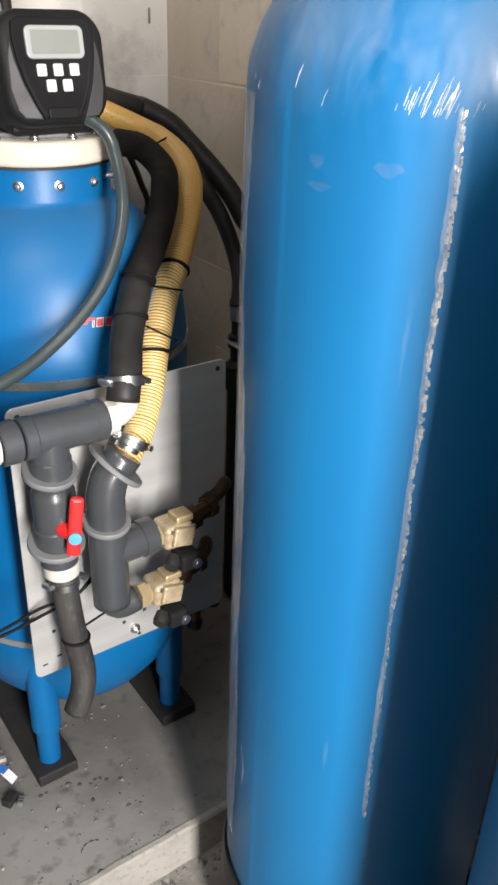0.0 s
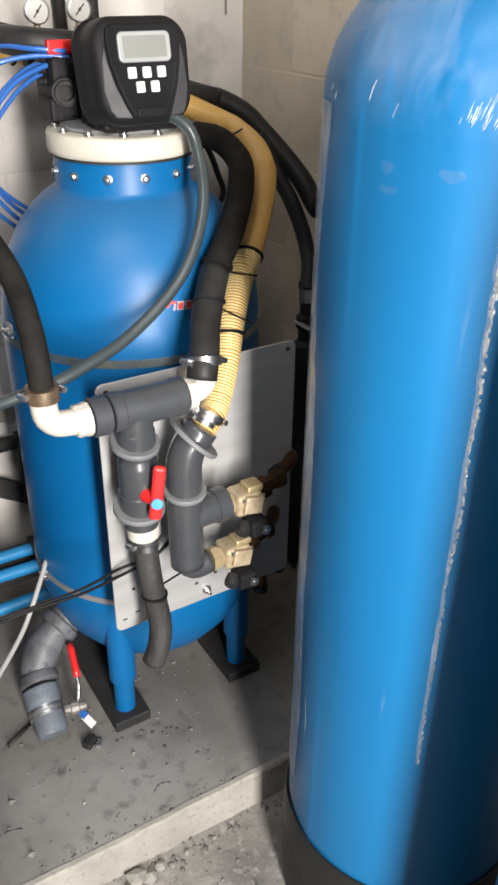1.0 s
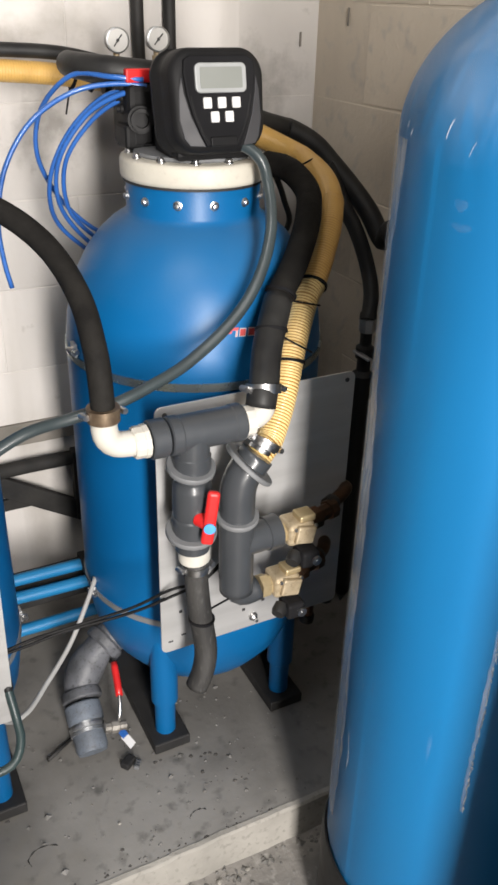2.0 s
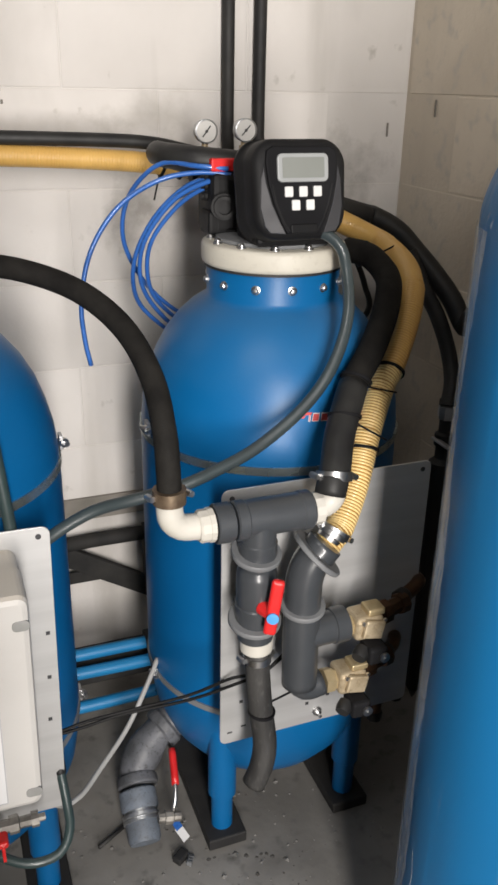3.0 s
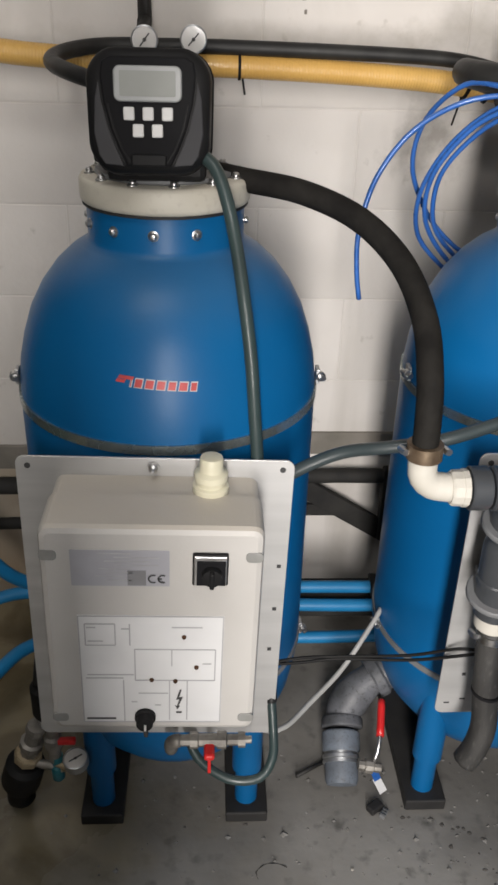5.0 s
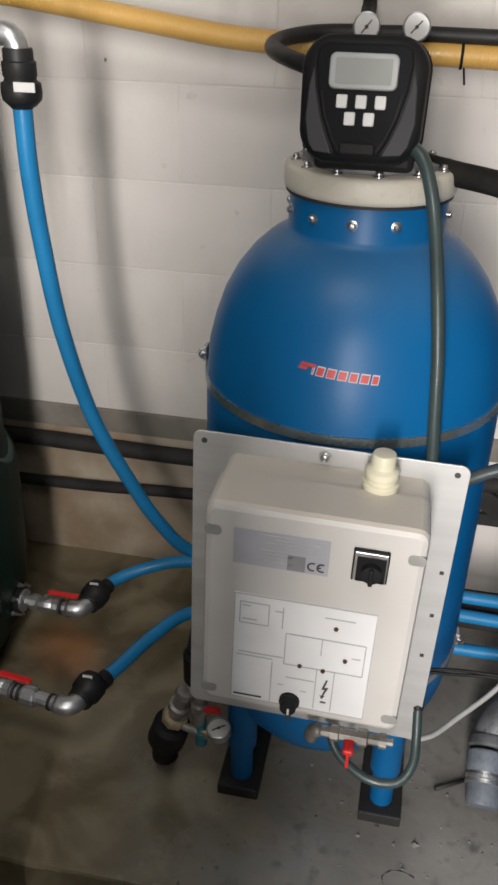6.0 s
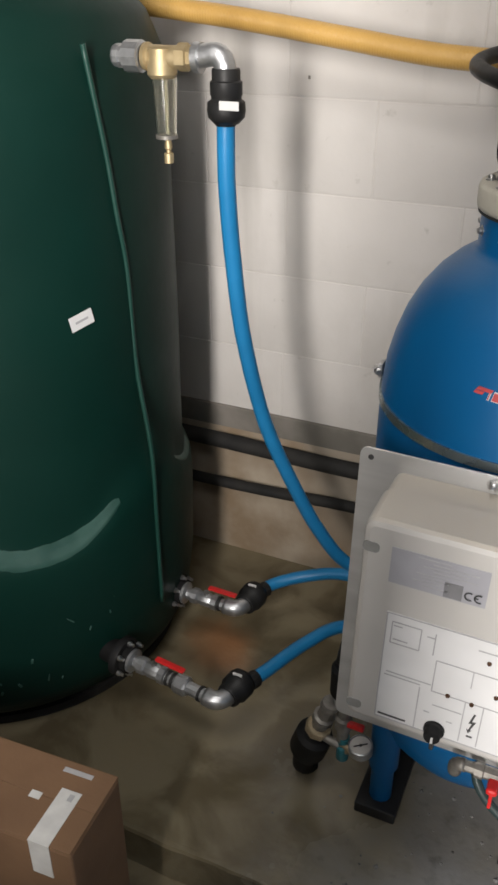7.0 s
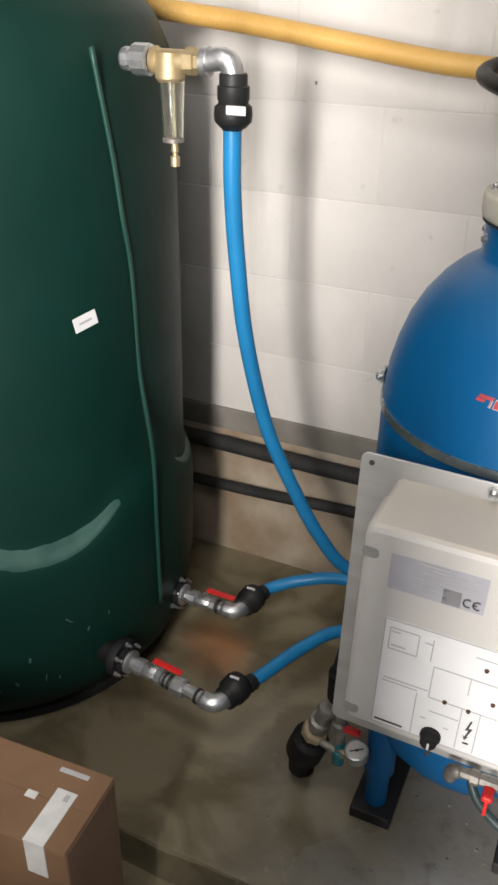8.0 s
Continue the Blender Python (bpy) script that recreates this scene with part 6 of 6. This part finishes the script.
# ---- water filter on the green tank ----
fz = 1.302
filt = thing("water_filter", "brass line filter with a clear bowl and galvanised elbow", "filter", (-0.25, 1.5, fz))
part("nipple", lathe([(0.0, -0.024), (0.016, -0.024), (0.0175, -0.02), (0.0175, -0.013), (0.0155, -0.011), (0.0155, -0.004), (0.0235, -0.002), (0.0235, 0.024), (0.019, 0.027), (0.0, 0.027)], 12, (-0.022, 0, 0), X, sharp=0.3), M["galv"], filt)
part("body", lathe([(0.0, 0.0), (0.02, 0.0), (0.0205, 0.006), (0.017, 0.009), (0.017, 0.06), (0.0, 0.06)], 20, (0.008, 0, 0), X), M["brass"], filt)
part("cup", lathe([(0.0, -0.012), (0.022, -0.012), (0.023, 0.0), (0.023, 0.024), (0.018, 0.03), (0.0, 0.03)], 24, (0.036, 0, 0.0), -Z), M["brass"], filt)
part("hex", lathe([(0.0, 0.0), (0.02, 0.0), (0.02, 0.016), (0.0165, 0.018), (0.0165, 0.032), (0.0, 0.032)], 6, (0.066, 0, 0.001), X, sharp=0.3), M["brass"], filt)
part("bowl", lathe([(0.0, 0.0875), (0.013, 0.0875), (0.0155, 0.085), (0.0185, 0.02), (0.0195, 0.0), (0.0178, 0.0), (0.0168, 0.02), (0.0138, 0.083), (0.0, 0.0845)], 28, (0.039, 0, -0.028), -Z), M["clear"], filt, "clear plastic filter bowl")
part("bowl_core", lathe([(0.0, 0.0), (0.0028, 0.0), (0.0028, 0.08), (0.0, 0.08)], 12, (0.041, 0, -0.03), -Z), M["ivory"], filt)
part("bowl_ring", lathe([(0.012, -0.003), (0.0175, -0.003), (0.0175, 0.003), (0.012, 0.003)], 20, (0.039, 0, -0.114)), M["zinc"], filt)
part("drain_cock", lathe([(0.0, 0.0), (0.004, 0.0), (0.006, 0.012), (0.006, 0.018), (0.004, 0.02), (0.004, 0.024), (0.0075, 0.025), (0.0075, 0.04), (0.0, 0.042)], 12, (0.041, 0, -0.114), -Z), M["brass"], filt)
part("elbow", tube([(0.092, 0, 0.001), (0.11, 0, 0.004), (0.128, 0, 0.006), (0.139, 0, -0.001), (0.1435, 0, -0.014), (0.144, 0, -0.03)], 0.0168, 22, 0.005), M["galv"], filt)
part("elbow_rim", lathe([(0.0, 0.0), (0.0215, 0.0), (0.0215, 0.01), (0.0, 0.01)], 22, (0.094, 0, 0.001), X), M["galv"], filt)
cp = part("coupling", lathe([(0.0, 0.0), (0.0205, 0.0), (0.0215, 0.003), (0.0215, 0.016), (0.0245, 0.018), (0.0245, 0.036), (0.023, 0.038), (0.023, 0.042), (0.0285, 0.046), (0.0295, 0.058), (0.028, 0.068), (0.019, 0.077), (0.0, 0.077)], 30, (0.144, 0, -0.012), -Z, sharp=0.9), M["boot"], filt, "black compression coupling")
part("coupling_mark", block((0.032, 0.003, 0.013), (0.162, -0.0285, -0.06), 0.001), M["key"], cp, "small white sticker")

# ---- cardboard box ----
carton = thing("cardboard_box", "brown cardboard box with a folded white label", "box", (-0.05, 0.92, LOW))
ct = Matrix.Rotation(radians(3.5), 4, "Z")
cw, cd, chh = 0.42, 0.138, 0.348 - LOW


def carton_part(name, size, centre, mat, parent, bevel=0.003, label=""):
    bm = block(size, centre, bevel)
    bmesh.ops.transform(bm, matrix=ct, verts=bm.verts)
    return part(name, bm, mat, parent, label)


carton_part("body", (cw, cd, chh - 0.004), (-cw / 2, 0.003, (chh - 0.004) / 2), M["card"], carton, 0.004)
carton_part("flap", (cw - 0.002, cd / 2 - 0.0003, 0.004), (-cw / 2, 0.003 + cd / 4, chh - 0.002), M["card"], carton, 0.001)
carton_part("flap", (cw - 0.002, cd / 2 - 0.0003, 0.004), (-cw / 2, 0.003 - cd / 4, chh - 0.002), M["card"], carton, 0.001)
lb = carton_part("label", (0.034, 0.092, 0.0012), (-0.052, -0.022, chh + 0.0006), M["tape"], carton, 0, "creased white shipping label")
carton_part("label_fold", (0.034, 0.0012, 0.07), (-0.052, -0.0665, chh - 0.035), M["tape"], lb, 0)
carton_part("bar", (0.008, 0.012, 0.0006), (-0.047, 0.012, chh + 0.0015), M["ink_soft"], lb, 0)
carton_part("sticker", (0.018, 0.012, 0.001), (-0.1, 0.0, chh + 0.0005), M["tape"], carton, 0)
carton_part("print_mark", (0.05, 0.008, 0.0008), (-0.06, 0.055, chh + 0.0004), M["ink_soft"], carton, 0)

# ---- wrapped vessel and its neighbour ----
def wrapped_vessel(at, R, top, name_label, folds=True):
    v = thing("resin_vessel", name_label, "tank", at, "resin vessels")
    z0 = 0.2
    prof = [(0.0, z0 - 0.1), (R * 0.9, z0 - 0.1), (R * 0.96, z0 - 0.03), (R - 0.004, z0), (R, z0 + 0.03)]
    prof += [(R, z0 + 0.03 + (top - z0 - 0.03) * k / 70) for k in range(1, 71)]
    for k in range(1, 31):
        a = radians(90 * k / 30)
        prof.append((R * math.cos(a) if k < 30 else 0.0, top + 0.165 * math.sin(a)))
    skin = lathe(prof, 96 if not folds else 320, sharp=1.3)
    if folds:
        for w in skin.verts:
            a, z = math.atan2(w.co.y, w.co.x), w.co.z
            near = math.exp(-((z - top - 0.02) / 0.05) ** 2)
            pleat = noise.noise((a * 16 + z * 22, z * 5, 1.5)) + 0.6 * noise.noise((a * 42 - z * 40, z * 9, 7.1))
            slack = noise.noise((a * 3, z * 1.6, 4.4)) * 0.0012
            r = math.hypot(w.co.x, w.co.y)
            if r > 0.05:
                k = 1 + (0.0009 * near * pleat + slack) / r
                w.co.x *= k
                w.co.y *= k
    part("body", skin, M["wrap"], v)
    part("base", lathe([(0.0, 0.0), (R * 0.98, 0.0), (R * 1.03, 0.01), (R * 1.035, 0.05), (R * 1.035, 0.15), (R * 1.04, 0.2), (R * 1.02, 0.215), (R * 1.0, 0.215), (R * 0.99, 0.16), (0.0, 0.16)], 64), M["boot"], v, "black moulded base")
    if not folds:
        return v
    for nm, lo, mat, label in (("film_sleeve", 3, "film_sleeve", "clear stretch film with milky vertical wrinkles"), ("film_dome", 70, "film_dome", "crumpled clear film gathered over the dome")):
        layer = lathe([(max(0.0, r + (0.0015 if nm == "film_sleeve" else 0.003)), z + 0.001) for r, z in (prof[lo:74] if nm == "film_sleeve" else prof[lo:])], 200, sharp=1.3)
        for w in layer.verts:
            a, z = math.atan2(w.co.y, w.co.x), w.co.z
            r = math.hypot(w.co.x, w.co.y)
            if r > 0.03:
                k = 1 + (0.0012 * noise.noise((a * 3, z * 1.6, 4.4)) + 0.0008 * noise.noise((a * 20 + z * 15, z * 6, 2.0))) / r
                w.co.x *= k
                w.co.y *= k
        ends = [f for f in layer.faces if len(f.verts) > 4]
        bmesh.ops.delete(layer, geom=ends, context="FACES_ONLY")
        part(nm, layer, M[mat], v, label)
    # strip fitted to the camera's outline: film haze with grazing sheen painted in
    strip_bm = bmesh.new()
    rows = []
    for i in range(121):
        z = 0.3 + (top - 0.3) * i / 120
        wide = 25 + 7 * noise.noise((3, 1, z * 3)) + 1.5 * noise.noise((3, 6, z * 40))
        rows.append([strip_bm.verts.new(((R + 0.0025 + 0.001 * noise.noise((k, z * 50, 5))) * math.cos(radians(138 + wide * k / 6)), (R + 0.0025 + 0.001 * noise.noise((k, z * 50, 5))) * math.sin(radians(138 + wide * k / 6)), z)) for k in range(7)])
    for a, b in zip(rows, rows[1:]):
        for k in range(6):
            strip_bm.faces.new((a[k], a[k + 1], b[k + 1], b[k])).smooth = True
    part("film_edge", strip_bm, M["film_edge"], v, "milky film strip along the outline the camera sees")
    rnd = random.Random(11)
    seam_bm, hz_bm = bmesh.new(), bmesh.new()
    a0 = math.atan2(-0.146, -0.131)
    hz_rows = []

    def wander(z):
        return 0.004 * noise.noise((5, 0, z * 9)) + 0.0012 * noise.noise((5, 3, z * 60))

    # the gathered seam: many small tilted folds of film, one over the other
    z = 0.52
    while z < top + 0.004:
        thin = 0.35 if z < 0.85 else (0.7 if z < 1.05 else 1.0)
        w = thin * rnd.uniform(0.001, 0.0026)
        hgt = rnd.uniform(0.0012, 0.0028)
        lean = rnd.uniform(-0.0012, 0.0012)
        off = wander(z) + rnd.uniform(-0.001, 0.001)
        q = []
        for sx, sz in ((-1, -1), (0, -1), (1, -1), (1, 1), (0, 1), (-1, 1)):
            a = a0 + (off + sx * w) / R
            rad = R + (0.0008 + 0.0022 * rnd.random() if sx == 0 else rnd.uniform(-0.0002, 0.0008))
            q.append(seam_bm.verts.new((rad * math.cos(a), rad * math.sin(a), z + sz * hgt + lean * sx)))
        seam_bm.faces.new((q[0], q[1], q[4], q[5]))
        seam_bm.faces.new((q[1], q[2], q[3], q[4]))
        z += rnd.uniform(0.0012, 0.0034) if rnd.random() < 0.93 else rnd.uniform(0.004, 0.01)
    for i in range(161):
        z = 0.52 + (top - 0.52 + 0.005) * i / 160
        wide = 0.0055 + 0.003 * noise.noise((9, 0, z * 9)) + 0.002 * noise.noise((9, 4, z * 80))
        strip = []
        for k in range(5):
            a = a0 + (wander(z) - wide * (4 - k) / 4) / R
            lift = 0.0005 + 0.0012 * abs(noise.noise((k * 1.3, z * 60, 8))) if k else -0.0006
            strip.append(hz_bm.verts.new(((R + lift) * math.cos(a), (R + lift) * math.sin(a), z)))
        hz_rows.append(strip)
    for a, b in zip(hz_rows, hz_rows[1:]):
        for k in range(4):
            hz_bm.faces.new((a[k], a[k + 1], b[k + 1], b[k])).smooth = True
    # faint smears on the film below the shoulder
    for da, dz, w, hgt in ((-0.62, -0.045, 0.008, 0.006), (-0.6, -0.066, 0.012, 0.004), (-0.28, -0.045, 0.013, 0.006)):
        smear = bmesh.new()
        ring = [smear.verts.new(((R + 0.004) * math.cos(a0 + da + w * math.cos(q) / R), (R + 0.004) * math.sin(a0 + da + w * math.cos(q) / R), top + dz + hgt * math.sin(q) * (1 + 0.3 * math.sin(3 * q)))) for q in (0.45 * j for j in range(14))]
        smear.faces.new(ring)
        part("smear", smear, M["film_smear"], v, "faint tan smear")
    part("film_overlap", hz_bm, M["film_haze"], v, "hazy strip of doubled film")
    part("film_seam", seam_bm, M["film"], v, "crumpled glittering clear film seam")
    # gathered film at the shoulder beside the seam, and a few single creases
    for k in range(66):
        if k < 34:
            da, dz, ln = rnd.gauss(-0.16, 0.06), rnd.uniform(-0.004, 0.006), rnd.uniform(0.006, 0.026)
        elif k < 58:
            da = rnd.uniform(-0.08, 0.34)
            dz, ln = 0.03 * max(0.0, da) + rnd.uniform(-0.004, 0.003), rnd.uniform(0.003, 0.009)
        else:
            da, dz, ln = rnd.uniform(-1.75, -0.55), rnd.uniform(-0.01, 0.014), rnd.uniform(0.008, 0.034)
        a, ze, lean = a0 + da, top + dz, rnd.uniform(1.4, 2.2) * ln
        pts = []
        for s in range(5):
            z = ze + ln * s / 4
            b = math.asin(min(1.0, max(0.0, (z - top) / 0.165)))
            rad = (R * math.cos(b) if z > top else R) + 0.0009 * math.sin(math.pi * s / 4) - 0.0005
            pts.append((rad * math.cos(a + lean * s / 4), rad * math.sin(a + lean * s / 4), z))
        part("film_crease", tube(pts, rnd.choice((0.0002, 0.00028, 0.0004)), 5, 0.006), M["film_edge" if k % 2 == 0 or k >= 58 else "film"], v)
    for z, ln, a in ((0.44, 0.075, -1.02), (0.62, 0.03, -0.93)):
        pts = [((R - 0.0002) * math.cos(a0 + a + 0.02 * math.sin(s)), (R - 0.0002) * math.sin(a0 + a + 0.02 * math.sin(s)), z + ln * s / 4) for s in range(5)]
        part("film_crease", tube(pts, 0.0005, 5, 0.02), M["film"], v)
    return v


wrapped_vessel((1.19, 0.886, LOW), 0.197, 1.27 - LOW, "tall blue resin vessel wrapped in clear film")
wrapped_vessel((1.143, 0.403, LOW), 0.196, 1.27 - LOW, "tall blue resin vessel standing close beside its wrapped twin", False)

# ---- grit, stains and marks ----
rg = random.Random(5)
grit = bmesh.new()
for k in range(900):
    if k < 300:
        x, y, z = rg.uniform(0.3, 1.15), rg.uniform(0.95, 1.1), LOW
    elif k < 560:
        x, y, z = rg.triangular(-0.1, 1.3, 0.9), rg.uniform(1.14, 1.5), 0.0
    else:
        x, y, z = rg.uniform(0.3, 1.15), EDGE - 0.03 + rg.gauss(0, 0.012), LOW
    s = abs(rg.gauss(0.0, 0.0027)) + 0.0008
    if rg.random() < 0.02:
        s *= 2.2
    vs = [grit.verts.new((x + s * rg.uniform(0.6, 1.2) * dx, y + s * rg.uniform(0.6, 1.2) * dy, z + s * dz * rg.uniform(0.4, 0.9))) for dx, dy, dz in ((1, 0, 0), (0, 1, 0), (-1, 0, 0), (0, -1, 0), (0, 0, 1))]
    for a in range(4):
        grit.faces.new((vs[a], vs[(a + 1) % 4], vs[4]))
solo("floor_grit", grit, M["grit"], "loose grit and crumbs on the concrete", "grit", kind="stuff")
crumbs = bmesh.new()
for k in range(84):
    x, y = (rg.uniform(0.35, 1.2), rg.uniform(1.15, 1.5)) if k < 14 else ((rg.gauss(0.95, 0.06), rg.gauss(1.27, 0.05)) if k < 44 else (rg.uniform(0.6, 1.05), EDGE + 0.006 + abs(rg.gauss(0.006, 0.01))))
    s = abs(rg.gauss(0.0, 0.002)) + 0.001
    ring = [crumbs.verts.new((x + s * rg.uniform(0.5, 1.4) * math.cos(a), y + s * rg.uniform(0.5, 1.2) * math.sin(a), 0.0)) for a in (1.05 * q for q in range(6))]
    tip = crumbs.verts.new((x, y, s * rg.uniform(0.15, 0.5)))
    for q in range(6):
        crumbs.faces.new((ring[q], ring[(q + 1) % 6], tip))
solo("dirt_crumbs", crumbs, M["dirt"], "dark dirt crumbs scattered on the slab", "dirt", kind="stuff")
for x, y, z, s in ((0.79, 1.09, LOW, 0.014), (0.765, 1.1, LOW, 0.02), (0.815, 1.1, LOW, 0.011), (0.745, 1.09, LOW, 0.01), (0.835, 1.09, LOW, 0.008), (0.7, 1.1, LOW, 0.009), (0.675, 1.105, LOW, 0.007), (0.87, 1.1, LOW, 0.006), (0.93, 1.1, LOW, 0.005), (0.725, 1.24, 0, 0.004)):
    st = bmesh.new()
    bmesh.ops.create_icosphere(st, subdivisions=1, radius=s)
    for v in st.verts:
        v.co = Vector((v.co.x * 1.2, v.co.y, v.co.z * 0.6)) * (1 + 0.6 * noise.noise(v.co * 90 + Vector((x * 50, 0, 0))))
        v.co += Vector((x, y, z + s * 0.4))
    solo("rubble", st, M["curb"], "lump of broken concrete", "rubble", "rubble lumps")
for x, y, rr, a1 in ((0.58, 1.235, 0.03, 3.0), (0.87, 1.19, 0.02, 2.4)):
    pts = [(x + rr * (1 + 0.15 * noise.noise((k * 0.5, x * 9, 0))) * math.cos(0.6 + a1 * k / 18), y + 0.7 * rr * math.sin(0.6 + a1 * k / 18), 0.0002) for k in range(19)]
    solo("ring_mark", tube(pts, lambda q, s2: 0.0008 + 0.0005 * math.sin(q * 0.7), 5, 0.006), M["dark_gap"], "dark curved scuff mark on the slab", "stain", kind="structure")
for x, z, w, hgt in ((1.495, 1.31, 0.005, 0.03), (0.636, 1.39, 0.006, 0.022), (0.64, 1.36, 0.005, 0.008), (-0.173, 1.231, 0.005, 0.007)):
    solo("wall_chip", block((w, 0.002, hgt), (x, NORTH - 0.0035, z), 0.0008), M["band"], "dark chip in the wall paint", "chip", kind="structure")
solo("wall_chip", block((0.002, 0.006, 0.035), (EAST - 0.0035, 1.9, 1.36), 0.0008), M["band"], "dark chip in the wall", "chip", kind="structure")

# ---- wall blocks, last ----
Z0 = 1.386 - 8 * COURSE


def block_mesh(length, mat, along):
    size = (length, 0.01, COURSE - 0.0024) if along == "x" else (0.01, length, COURSE - 0.004)
    return mesh_of("wall_block", block(size, (0, 0, 0), 0.0012, 1), mat)


LEN = 0.39
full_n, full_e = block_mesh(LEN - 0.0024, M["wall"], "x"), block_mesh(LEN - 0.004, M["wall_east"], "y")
for c in range(2, 13):
    z = Z0 + (c + 0.5) * COURSE
    if z + COURSE / 2 > TOP:
        break
    off = (c % 2) * LEN / 2
    k = 0
    while True:
        x = EAST - 0.004 - LEN / 2 - off - k * LEN
        if x < -1.5:
            break
        if x + LEN / 2 < EAST and z > 0.5:
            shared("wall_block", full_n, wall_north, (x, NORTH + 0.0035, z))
        y = NORTH - 0.012 - LEN / 2 - off - k * LEN
        if y - LEN / 2 > 0.8:
            shared("wall_block", full_e, wall_east, (EAST + 0.0035, y, z))
        k += 1
